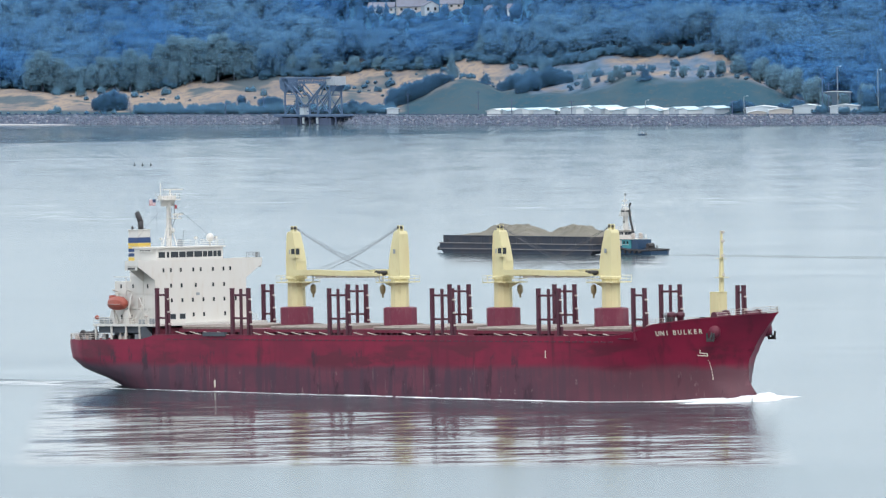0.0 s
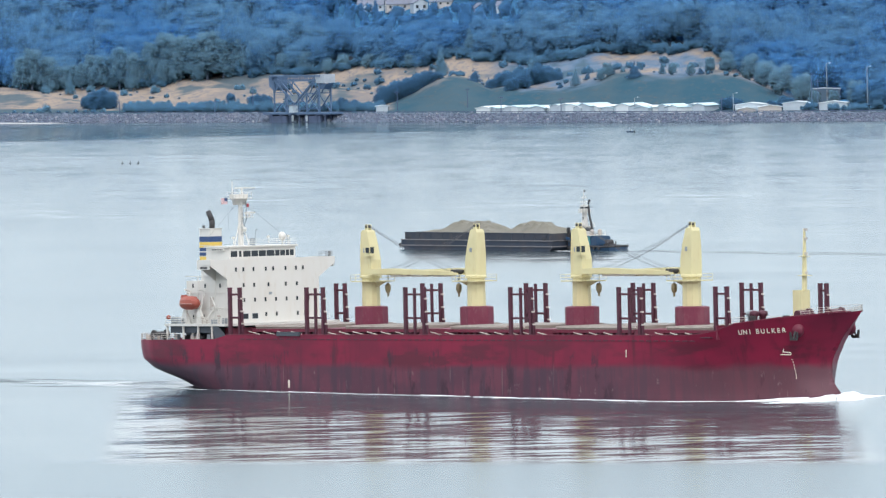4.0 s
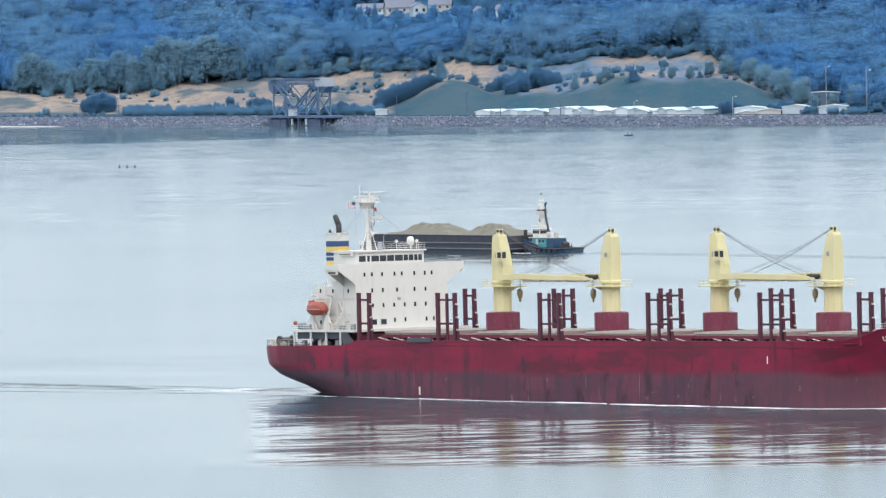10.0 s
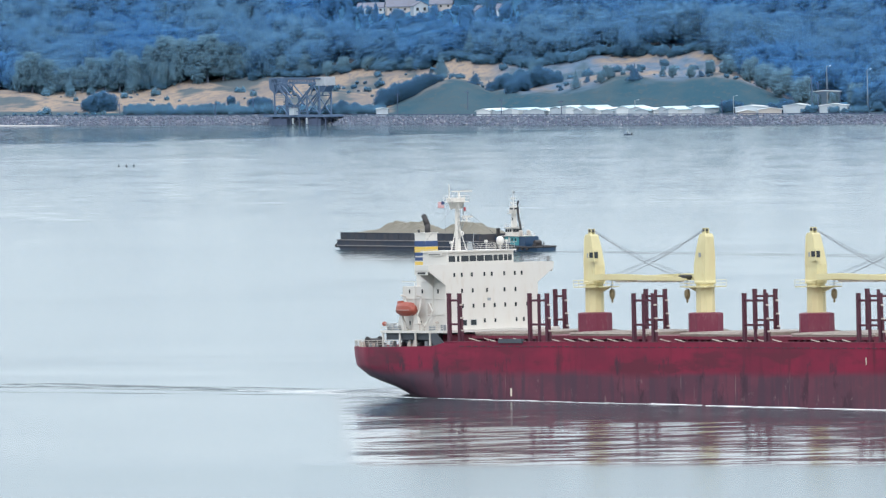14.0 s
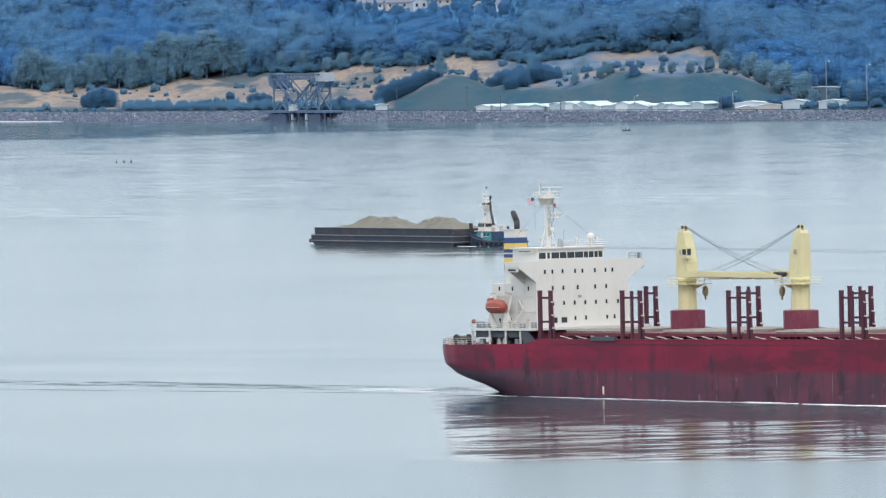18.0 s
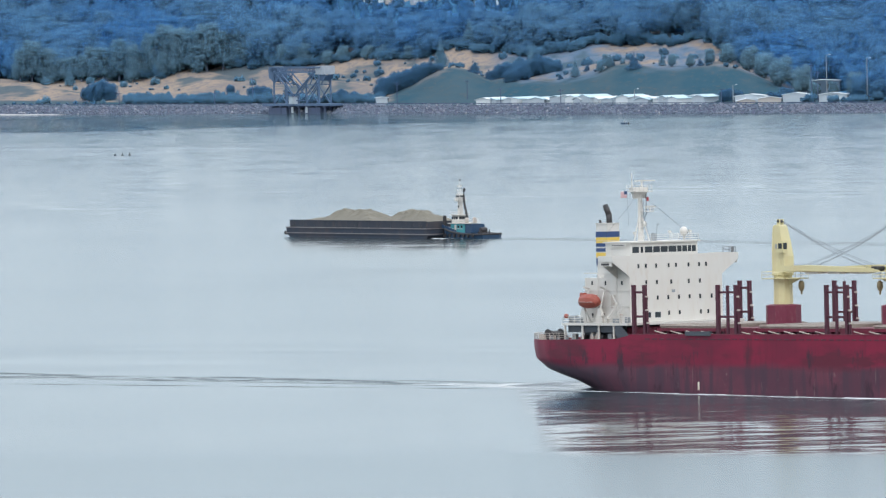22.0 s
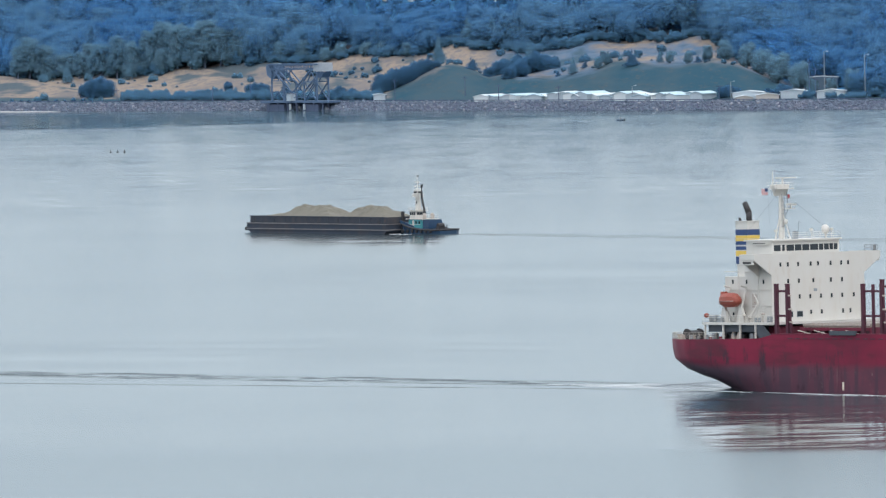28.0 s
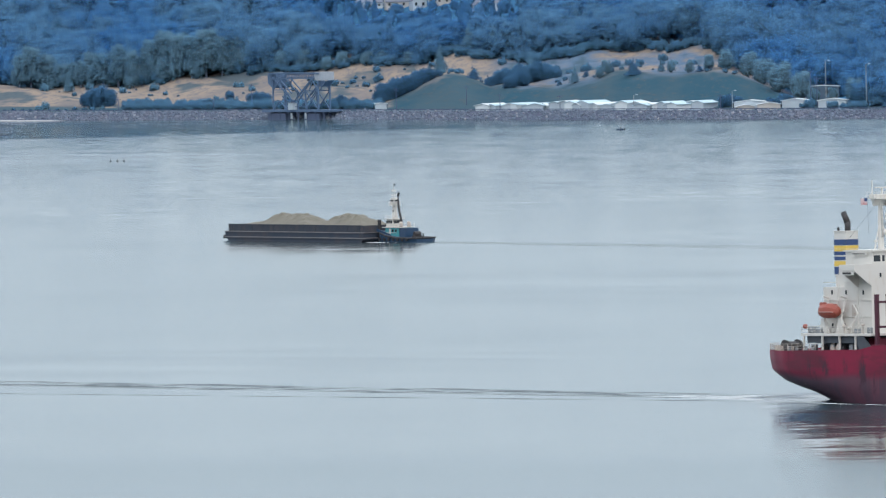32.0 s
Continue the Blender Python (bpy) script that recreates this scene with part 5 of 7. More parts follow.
def build_poop(ship):
    """The open mooring deck aft with its canopy deck, lifeboat and davits."""
    bm = bmesh.new()
    box(bm, 16.2, 31.6, -12.6, 12.6, 10.85, 11.25)
    # house, girder and block wear darkened steel to paint the shaded interior
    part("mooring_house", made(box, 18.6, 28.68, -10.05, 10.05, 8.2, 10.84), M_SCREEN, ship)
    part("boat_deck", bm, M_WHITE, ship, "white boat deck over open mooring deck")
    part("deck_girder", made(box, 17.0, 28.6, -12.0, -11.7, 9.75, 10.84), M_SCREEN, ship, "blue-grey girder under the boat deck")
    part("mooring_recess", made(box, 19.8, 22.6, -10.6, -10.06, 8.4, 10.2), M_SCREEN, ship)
    for x in (16.5, 20.6, 24.4, 27.9):
        part("pillar", made(box, x, x + 0.26, -12.5, -12.24, 8.3, 10.85), M_WHITE, ship)
    # side screen in the same darkened steel, for the dark interior there
    bm = bmesh.new()
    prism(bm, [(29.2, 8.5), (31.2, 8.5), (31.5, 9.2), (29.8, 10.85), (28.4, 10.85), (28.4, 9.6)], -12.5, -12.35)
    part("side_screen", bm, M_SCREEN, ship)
    for x in (22.0, 23.2):
        bm = bmesh.new()
        turned(bm, [(0.55, 8.2), (0.5, 8.9), (0.25, 9.8), (0.3, 10.0)], (x, -11.3, 0), 10)
        part("mooring_cowl", bm, M_HATCH, ship, smooth=True)
    bm = bmesh.new()
    rail_run(bm, [(31.4, -12.5, 11.25), (16.3, -12.5, 11.25), (16.3, 12.5, 11.25), (29, 12.5, 11.25)], 1.05, 3, 1.4, 0.04)
    part("boat_deck_rail", bm, M_WHITE, ship)
    bm = bmesh.new()
    pts = [(x, -half_deck(x) + 0.15, hull_top(x)) for x in (20, 14, 8, 4, 2, 0.7, 0.2)] + [(0.15, -3, 8.4), (0.15, 3, 8.4)] + [(x, half_deck(x) - 0.15, hull_top(x)) for x in (0.7, 2, 4, 8, 14)]
    rail_run(bm, pts, 1.0, 3, 1.5, 0.04)
    part("stern_rail", bm, M_HATCH, ship)
    for x, y in ((6, -5), (7, 4), (10.2, -8.6)):
        bm = bmesh.new()
        tube(bm, (x, y - 1.3, 9.2), (x, y + 1.3, 9.2), 0.55, n=12)
        tube(bm, (x, y - 1.4, 9.2), (x, y - 1.25, 9.2), 0.85, n=12)
        tube(bm, (x, y + 1.25, 9.2), (x, y + 1.4, 9.2), 0.85, n=12)
        box(bm, x - 0.7, x + 0.7, y - 1.2, y + 1.2, 8.1, 8.7)
        part("mooring_winch", bm, M_DARK, ship)
    for x in (3.2, 8.6, 11.6):
        bm = bmesh.new()
        tube(bm, (x, -half_deck(x) + 1.4, 8.2), (x, -half_deck(x) + 1.4, 9.2), 0.25, n=10)
        tube(bm, (x + 0.7, -half_deck(x) + 1.4, 8.2), (x + 0.7, -half_deck(x) + 1.4, 9.2), 0.25, n=10)
        box(bm, x - 0.4, x + 1.1, -half_deck(x) + 1.0, -half_deck(x) + 1.8, 8.15, 8.3)
        part("bollard", bm, M_HATCH, ship)
    # lifeboats in their davits, one either side
    for s in (-1, 1):
        bm = bmesh.new()
        secs = [(-2.75, 0.55, 0.75, -0.35), (-2.4, 0.85, 0.95, -0.7), (-1.4, 1.05, 1.15, -0.95), (0, 1.15, 1.3, -1.05), (1.4, 1.05, 1.15, -0.95), (2.4, 0.75, 0.70, -0.6), (2.8, 0.3, 0.35, -0.2)]
        rings = []
        for x, w, top, bot in secs:
            rings.append([bm.verts.new((22.0 + x * 0.76, s * 11.9 + w * 0.9 * a, 14.55 + 1.0 * (top * c if c > 0 else -bot * c))) for a, c in
                          ((0, 1), (0.50, 0.98), (0.92, 0.55), (1.0, 0.05), (1.06, -0.05), (0.92, -0.5), (0.45, -0.95), (-0.45, -0.95), (-0.92, -0.5), (-1.06, -0.05), (-1.0, 0.05), (-0.92, 0.55), (-0.50, 0.98))])
        for a, b in zip(rings, rings[1:]):
            for i in range(13):
                j = (i + 1) % 13
                bm.faces.new((a[i], a[j], b[j], b[i]))
        bm.faces.new(rings[0][::-1])
        bm.faces.new(rings[-1])
        boat = part("lifeboat", bm, M_ORANGE, ship, "faded orange enclosed lifeboat in davits")
        bm = bmesh.new()
        box(bm, 20.1, 21.0, s * 11.9 - 0.45, s * 11.9 + 0.45, 15.55, 16.0, 0.2)
        part("steering_cupola", bm, M_ORANGE, boat)
        part("grab_line", made(box, 20.3, 23.7, s * 12.98 - 0.05, s * 12.98 + 0.05, 14.51, 14.58), M_HATCH, boat)
        for x in (20.2, 23.9):
            bm = bmesh.new()
            prism(bm, [(x - 0.9, 11.25), (x + 0.9, 11.25), (x + 0.25, 13.6), (x - 0.25, 13.6)], s * 11.6 - 0.12, s * 11.6 + 0.12)
            tube(bm, (x, s * 10.2, 11.25), (x + 0.1, s * 11.4, 13.6), 0.16, n=6)
            tube(bm, (x + 0.1, s * 11.4, 13.6), (x + 0.3, s * 10.6, 16.6), 0.16, n=6)
            tube(bm, (x + 0.3, s * 10.6, 16.6), (x + 0.3, s * 11.8, 16.9), 0.14, n=6)
            tube(bm, (x + 1.6, s * 11.9, 11.3), (x + 0.1, s * 11.4, 13.6), 0.1, n=6)
            part("davit", bm, M_WHITE, ship)
    bm = bmesh.new()
    tube(bm, (25.6, -11.8, 11.25), (27.5, -11.2, 14.2), 0.13, n=6)
    tube(bm, (27.5, -11.2, 14.2), (25.9, -10.6, 15.6), 0.1, n=6)
    tube(bm, (24.6, -11.8, 11.25), (26.4, -10.4, 13.4), 0.1, n=6)
    part("stores_davit", bm, M_WHITE, ship)
    bm = bmesh.new()
    for k in range(9):
        box(bm, 26.2 + k * 0.28, 26.5 + k * 0.28, -11.6, -10.7, 11.3 + k * 0.28, 11.36 + k * 0.28)
    tube(bm, (26.1, -11.6, 11.6), (28.8, -11.6, 14.3), 0.05, n=5)
    part("stair", bm, M_WHITE, ship)
    bm = bmesh.new()
    for x, y in ((17.0, -11.2), (18.2, -11.6)):
        turned(bm, [(0.5, 11.25), (0.5, 12.2), (0.35, 12.4)], (x, y, 0), 10)
    part("liferaft_canister", bm, M_GREY, ship, smooth=True)
    bm = bmesh.new()
    bmesh.ops.create_uvsphere(bm, u_segments=10, v_segments=6, radius=0.4, matrix=Matrix.Translation((16.8, -12.2, 12.3)))
    part("deck_buoy", bm, M_ORANGE, ship)
    # winch, vents and lockers that crowd the boat deck and the mooring deck
    bm = bmesh.new()
    tube(bm, (19.2, -11.9, 11.75), (20.2, -11.9, 11.75), 0.38, n=10)
    box(bm, 19.0, 20.4, -12.2, -11.5, 11.25, 11.5)
    part("boat_winch", bm, M_GREY, ship)
    for x, y, h in ((25.2, -12.0, 1.1), (26.4, -12.1, 0.8), (29.4, -12.0, 1.3)):
        part("vent_post", made(turned, [(0.14, 11.25), (0.14, 11.0 + h), (0.30, 11.1 + h), (0.30, 11.3 + h), (0.08, 11.42 + h)], (x, y, 0), 9), M_HATCH, ship)
    for x, w, z in ((27.6, 0.8, 0.75), (30.4, 0.6, 0.9)):
        part("deck_locker", made(box, x, x + w, -12.2, -11.5, 11.25, 11.25 + z, 0.03), M_GREY, ship)
    for x in (12.6, 14.4, 16.9, 18.6):
        part("mooring_roller", made(turned, [(0.3, hull_top(x) - 0.5), (0.3, hull_top(x) + 0.1), (0.2, hull_top(x) + 0.5), (0.32, hull_top(x) + 0.6)], (x, -half_deck(x) + 0.9, 0), 10), M_GREY, ship)
    for k in range(5):
        x = 17.4 + 2.1 * k
        part("rope_reel" if k % 2 else "mooring_locker", made(tube, (x, -11.2, 8.9), (x + 0.9, -11.2, 8.9), 0.45, n=10) if k % 2 else made(box, x, x + 0.8, -11.6, -10.9, 8.2, 9.5, 0.03), M_DARK if k % 2 else M_GREY, ship)


def build_forecastle(ship):
    part("mast_locker", made(box, 154.5, 156.4, -0.95, 0.95, 11.4, 16.4), M_CREAM, ship, "cream foremast locker")
    bm = bmesh.new()
    tube(bm, (156.2, 0, 16.3), (156.3, 0, 21.5), 0.42, 0.34, 10)
    tube(bm, (156.3, 0, 21.5), (156.4, 0, 26.0), 0.3, 0.18, 8)
    box(bm, 155.6, 157.1, -0.8, 0.8, 18.6, 18.72)
    box(bm, 155.7, 156.9, -0.6, 0.6, 21.6, 21.7)
    mast = part("foremast", bm, M_CREAM, ship, "slender cream foremast")
    for z in (18.9, 21.9, 24.2, 25.6):
        bm = bmesh.new()
        box(bm, 156.5, 156.9, -0.2, 0.2, z, z + 0.4)
        part("mast_light", bm, M_HATCH, mast)
    for x, y in ((159.3, -3.4), (159.6, 3.2)):
        bm = bmesh.new()
        tube(bm, (x, y - 1.3, 12.6), (x, y + 1.3, 12.6), 0.75, n=12)
        tube(bm, (x, y + 1.2, 12.6), (x, y + 1.5, 12.6), 1.05, n=12)
        box(bm, x - 0.9, x + 0.9, y - 1.2, y + 1.2, 11.3, 12.0)
        part("windlass", bm, M_POST, ship)
    for x, y in ((150.8, -6.5), (153.0, -6.0), (152.3, -7.2)):
        bm = bmesh.new()
        turned(bm, [(0.55, 10.6), (0.5, 12.4), (0.8, 12.7), (0.75, 13.2), (0.3, 13.4)], (x, y, 0), 10)
        part("cowl_vent", bm, M_POST if x != 150.8 else M_GREY, ship, smooth=True)
    bm = bmesh.new()
    rail_run(bm, [(161.5, -half_deck(161.5) + 0.2, 12.5), (165, -half_deck(165) + 0.2, 12.8), (168.2, -0.8, 13.1), (168.2, 0.8, 13.1), (165, half_deck(165) - 0.2, 12.8), (161.5, half_deck(161.5) - 0.2, 12.5), (155, half_deck(155) - 0.2, 11.9)], 1.05, 3, 1.3, 0.045)
    part("bow_rail", bm, M_HATCH, ship)
    bm = bmesh.new()
    rail_run(bm, [(149.3, -10.8, 11.2), (149.3, -2.0, 11.2), (149.3, 9.0, 11.2)], 1.1, 3, 1.6, 0.05)
    part("break_rail", bm, M_HATCH, ship)
    for x in (152.5, 157.5, 162.0):
        bm = bmesh.new()
        y = -max(0.6, half_deck(x) - 3.0)
        tube(bm, (x, y, 11.0), (x, y, 12.6), 0.28, n=10)
        tube(bm, (x + 0.8, y, 11.0), (x + 0.8, y, 12.6), 0.28, n=10)
        box(bm, x - 0.4, x + 1.2, y - 0.4, y + 0.4, 10.9, 11.2)
        part("bollard", bm, M_DARK, ship)


SHIP, HULL = build_ship()
build_stanchions(SHIP)
for cx, way, yj in ((53.8, 1, -0.9), (79.6, -1, 0.9), (104.8, 1, -0.9), (130.5, -1, 0.9)):
    build_crane(SHIP, cx, way, yj)
build_house(SHIP)
build_poop(SHIP)
build_forecastle(SHIP)


# ================= gravel barge and pushing tug =================
# own space: x forward from the barge's stern, y to port (the side that shows), z up from the water
def heap(bm, x0, x1, w, h, z0, seed, flat=0.3):
    """A conveyor-dumped heap with a lumpy crest."""
    nx, ny = 44, 16
    grid = []
    for i in range(nx + 1):
        u = i / nx
        row = []
        for j in range(ny + 1):
            v = 2 * j / ny - 1
            lon = min(1.0, min(u, 1 - u) / flat)
            lat = max(0.0, 1 - abs(v))
            k = min(lon, lat * 1.25, 0.96)
            lump = 0.20 * noise.noise((u * 9 + seed, v * 2, seed)) + 0.07 * noise.noise((u * 30 + seed, v * 7, seed)) + 0.34 * (1 - abs(math.sin(u * 23 + seed))) ** 1.5 * max(0.0, (k - 0.68) / 0.3)
            z = z0 + h * max(0.0, k + lump * k)
            row.append(bm.verts.new((x0 + (x1 - x0) * u, w * v, z)))
        grid.append(row)
    for a, b in zip(grid, grid[1:]):
        for i in range(ny):
            bm.faces.new((a[i], b[i], b[i + 1], a[i + 1]))


def build_barge():
    barge = new("gravel_barge")
    tagged(barge, "rusty dark steel barge loaded with grey gravel heaps", "barge")
    L, W = 56.0, 6.5
    bm = bmesh.new()
    prism(bm, [(0, 0.6), (1.6, -0.8), (L - 2.5, -0.8), (L, 1.0), (L, 2.4), (0, 2.4)], -W, W)
    hull = part("barge_hull", bm, M_BARGE, barge, "black rust-streaked barge hull")
    bm = bmesh.new()
    for z in (0.9, 2.25):
        box(bm, -0.12, L + 0.12, W, W + 0.18, z, z + 0.22)
        box(bm, -0.12, L + 0.12, -W - 0.18, -W, z, z + 0.22)
        box(bm, -0.2, 0.0, -W, W, z, z + 0.22)
    part("rub_rail", bm, M_RAILSTEEL, hull)
    bin_ = bmesh.new()
    t = 0.3
    for a, b, c, d in ((1.0, L - 1.2, W - 0.5, W - 0.5 + t), (1.0, L - 1.2, -W + 0.5 - t, -W + 0.5), (1.0, 1.0 + t, -W + 0.5, W - 0.5), (L - 1.5, L - 1.2, -W + 0.5, W - 0.5)):
        box(bin_, a, b, c, d, 2.4, 4.05)
    wall = part("bin_wall", bin_, M_BARGE2, barge, "brown rusty cargo bin wall")
    shared = None
    for i in range(13):
        x = 2.0 + i * 4.3
        if shared is None:
            ob = part("bin_stay", made(box, -0.06, 0.06, W - 0.2, W - 0.10, 2.4, 3.9), M_BARGE2, wall)
            shared = ob.data
        else:
            ob = part("bin_stay", shared, M_BARGE2, wall)
        ob.location = (x, 0, 0)
    part("bin_coping", made(box, 0.9, L - 1.1, W - 0.55, W - 0.1, 4.0, 4.16), M_BARGE, wall)
    bm = bmesh.new()
    heap(bm, 1.8, 23.2, W - 0.9, 2.75, 3.3, 1.7, 0.30)
    part("gravel", bm, M_GRAVEL, barge, "grey-brown crushed gravel heap")
    bm = bmesh.new()
    heap(bm, 23.4, 49.0, W - 0.9, 2.9, 3.3, 4.4, 0.30)
    part("gravel", bm, M_GRAVEL, barge, "grey-brown crushed gravel heap")
    bm = bmesh.new()
    heap(bm, 42.0, 54.5, W - 0.9, 0.9, 3.5, 8.1)
    part("gravel", bm, M_GRAVEL, barge, "low remnant of gravel")
    bm = bmesh.new()
    for x in (2.5, L - 3):
        tube(bm, (x, W - 0.25, 2.4), (x, W - 0.25, 3.1), 0.16, n=8)
        tube(bm, (x + 0.6, W - 0.25, 2.4), (x + 0.6, W - 0.25, 3.1), 0.16, n=8)
    part("bollard", bm, M_DARK, barge)
    bm = bmesh.new()
    tube(bm, (L + 0.3, W - 1.0, 1.0), (L + 0.3, W + 0.1, 1.0), 0.5, n=10)
    part("fender_tyre", bm, M_DARK, barge)
    return barge


def build_tug():
    tug = new("tugboat")
    tagged(tug, "black-hulled pushing tug with teal and white upperworks", "tugboat")
    # bow at x = -0.6 against the barge, stern at -19
    secs = [(-19.4, 1.6, 1.2), (-18.6, 2.9, 1.15), (-16, 3.5, 1.1), (-11, 3.7, 1.2), (-6, 3.6, 1.7), (-3, 3.1, 2.2), (-1.2, 2.3, 2.6), (-0.7, 1.4, 2.7)]
    bm = bmesh.new()
    rings = []
    for x, w, z in secs:
        rings.append([bm.verts.new((x, s * w * k, zz)) for s, k, zz in ((1, 0.75, -1.0), (1, 0.95, 0.1), (1, 1.0, z), (-1, 1.0, z), (-1, 0.95, 0.1), (-1, 0.75, -1.0))])
    for a, b in zip(rings, rings[1:]):
        for i in range(6):
            j = (i + 1) % 6
            bm.faces.new((a[i], a[j], b[j], b[i]))
    bm.faces.new(rings[0][::-1])
    bm.faces.new(rings[-1])
    hull = part("tug_hull", bm, M_TUGHULL, tug)
    bm = bmesh.new()
    for s in (-1, 1):
        for a, b in zip(secs, secs[1:]):
            tube(bm, (a[0], s * a[1], a[2] - 0.1), (b[0], s * b[1], b[2] - 0.1), 0.24, n=6)
    tube(bm, (-19.4, -1.6, 1.1), (-19.4, 1.6, 1.1), 0.26, n=6)
    part("rubber_fender", bm, M_DARK, hull)
    for y in (-1.7, 1.7):
        part("push_knee", made(box, -0.9, -0.3, y - 0.35, y + 0.35, 0.2, 5.4), M_DARK, tug, "black upright push knee")
    house = part("deckhouse", made(box, -9.9, -3.8, -2.2, 2.2, 1.4, 3.5, 0.03), M_TEAL, tug, "teal painted deckhouse")
    for x in (-8.9, -7.5):
        part("window", made(box, x, x + 0.55, 2.1, 2.26, 2.45, 3.05), M_GLASS, house)
    part("door", made(box, -6.3, -5.6, 2.1, 2.25, 1.5, 3.25), M_WHITE, house, "white deckhouse door")
    part("hand_rail", made(tube, (-9.2, 2.3, 2.3), (-3.6, 2.3, 2.3), 0.05, n=5), M_WHITE, house)
    # the fore bulwark stands dark before the house
    bm = bmesh.new()
    for s in (-1, 1):
        prism(bm, [(-7.0, 1.6), (-3.0, 2.1), (-0.9, 2.6), (-0.9, 3.3), (-3.4, 2.75), (-7.0, 1.9)], s * 2.75 - 0.08, s * 2.75 + 0.08)
    part("fore_bulwark", bm, M_TUGHULL, tug)
    part("boat_deck", made(box, -10.4, -3.0, -2.5, 2.5, 3.5, 3.66), M_WHITE, tug)
    bm = bmesh.new()
    rail_run(bm, [(-10.2, 2.4, 3.66), (-6.2, 2.4, 3.66)], 0.85, 2, 1.0, 0.05)
    rail_run(bm, [(-10.2, -2.4, 3.66), (-10.2, 2.4, 3.66)], 0.85, 2, 1.0, 0.05)
    part("boat_deck_rail", bm, M_WHITE, tug)
    wheel = part("wheelhouse", made(box, -6.3, -3.5, -1.6, 1.6, 3.66, 5.5, 0.06), M_WHITE, tug, "white wheelhouse with dark windows")
    for x in (-6.05, -5.15, -4.25):
        part("window", made(box, x, x + 0.65, 1.5, 1.62, 4.5, 5.2), M_GLASS, wheel)
    for y in (-1.3, -0.4, 0.5):
        part("window", made(box, -6.40, -6.26, y, y + 0.75, 4.5, 5.2), M_GLASS, wheel)
    part("window", made(box, -3.58, -3.44, -1.3, 1.3, 4.5, 5.2), M_GLASS, wheel)
    part("wheelhouse_roof", made(box, -6.7, -3.2, -1.9, 1.9, 5.5, 5.66), M_WHITE, wheel)
    bm = bmesh.new()
    rail_run(bm, [(-6.6, -1.8, 5.66), (-6.6, 1.8, 5.66), (-3.3, 1.8, 5.66)], 0.8, 2, 0.9, 0.04)
    part("roof_rail", bm, M_WHITE, wheel)
    # plated tower with a lookout house on top
    bm = bmesh.new()
    box(bm, -5.65, -4.55, -0.55, 0.55, 5.66, 8.8, 0.2)
    mast = part("lookout_tower", bm, M_WHITE, tug, "white plated lookout tower")
    bm = bmesh.new()
    box(bm, -6.2, -4.0, -1.2, 1.2, 8.8, 8.95)
    rail_run(bm, [(-6.1, -1.1, 8.95), (-6.1, 1.1, 8.95), (-4.1, 1.1, 8.95), (-4.1, -1.1, 8.95)], 0.8, 3, 0.7, 0.05)
    part("lookout_platform", bm, M_WHITE, mast)
    part("lookout_house", made(box, -5.95, -4.3, -0.8, 0.8, 8.95, 10.6, 0.1), M_WHITE, mast)
    part("window", made(box, -5.75, -4.5, 0.70, 0.82, 9.7, 10.2), M_GLASS, mast)
    part("window", made(box, -5.99, -5.82, -0.5, 0.5, 9.7, 10.2), M_GLASS, mast)
    part("tower_port", made(box, -5.3, -4.9, 0.42, 0.52, 7.2, 7.8), M_GLASS, mast)
    bm = bmesh.new()
    tube(bm, (-5.0, 0, 10.5), (-4.8, 0, 14.4), 0.13, 0.06, 6)
    for z, w in ((11.2, 0.7), (12.2, 0.5)):
        box(bm, -5.0, -4.8, -w, w, z, z + 0.1)
        for y in (-w, w):
            box(bm, -5.05, -4.75, y - 0.12, y + 0.12, z, z + 0.4)
    part("signal_mast", bm, M_WHITE, mast)
    part("radar_bar", made(box, -5.2, -5.0, -0.8, 0.8, 10.75, 10.92), M_WHITE, mast)
    part("flag", made(box, -5.75, -4.9, 0.0, 0.04, 13.6, 14.1), M_GREY, mast, "small grey-blue flag")
    bm = bmesh.new()
    tube(bm, (-9.1, 0.8, 3.6), (-9.0, 0.8, 5.4), 0.42, 0.38, 10)
    cable(bm, [(-9.0, 0.8, 5.2), (-8.8, 0.8, 6.3), (-8.3, 0.8, 7.5), (-8.0, 0.8, 8.8), (-7.9, 0.8, 10.2), (-7.95, 0.8, 11.3), (-8.3, 0.8, 11.8)], 0.28, 9)
    part("exhaust_stack", bm, M_DARK, tug, "tall black bent exhaust stack")
    for x, y, r in ((-10.0, 1.5, 0.5), (-9.9, -0.9, 0.5)):
        part("deck_tank", made(turned, [(r * 0.9, 3.66), (r, 3.8), (r, 4.7), (r * 0.6, 4.95)], (x, y, 0), 12), M_HATCH, tug, "cream deck tank")
    part("engine_housing", made(box, -12.6, -9.95, -2.1, 2.1, 1.3, 3.4, 0.04), M_TUGHULL, tug)
    bm = bmesh.new()
    tube(bm, (-14.9, -0.9, 2.0), (-14.9, 0.9, 2.0), 0.6, n=12)
    box(bm, -15.6, -14.2, -1.1, 1.1, 1.1, 1.6)
    tube(bm, (-17.0, -0.4, 1.1), (-17.0, -0.4, 2.2), 0.14, n=6)
    tube(bm, (-17.0, 0.4, 1.1), (-17.0, 0.4, 2.2), 0.14, n=6)
    part("towing_winch", bm, M_DARK, tug)
    for i in range(7):
        x = -15.5 + i * 2.0
        part("fender_tyre", made(tube, (x, 3.55, 0.75), (x, 3.9, 0.75), 0.42, n=10), M_DARK, tug)
    for ob in tug.children:
        ob.scale = (0.89, 1, 1)
    return tug


BARGE = build_barge()
TUG = build_tug()


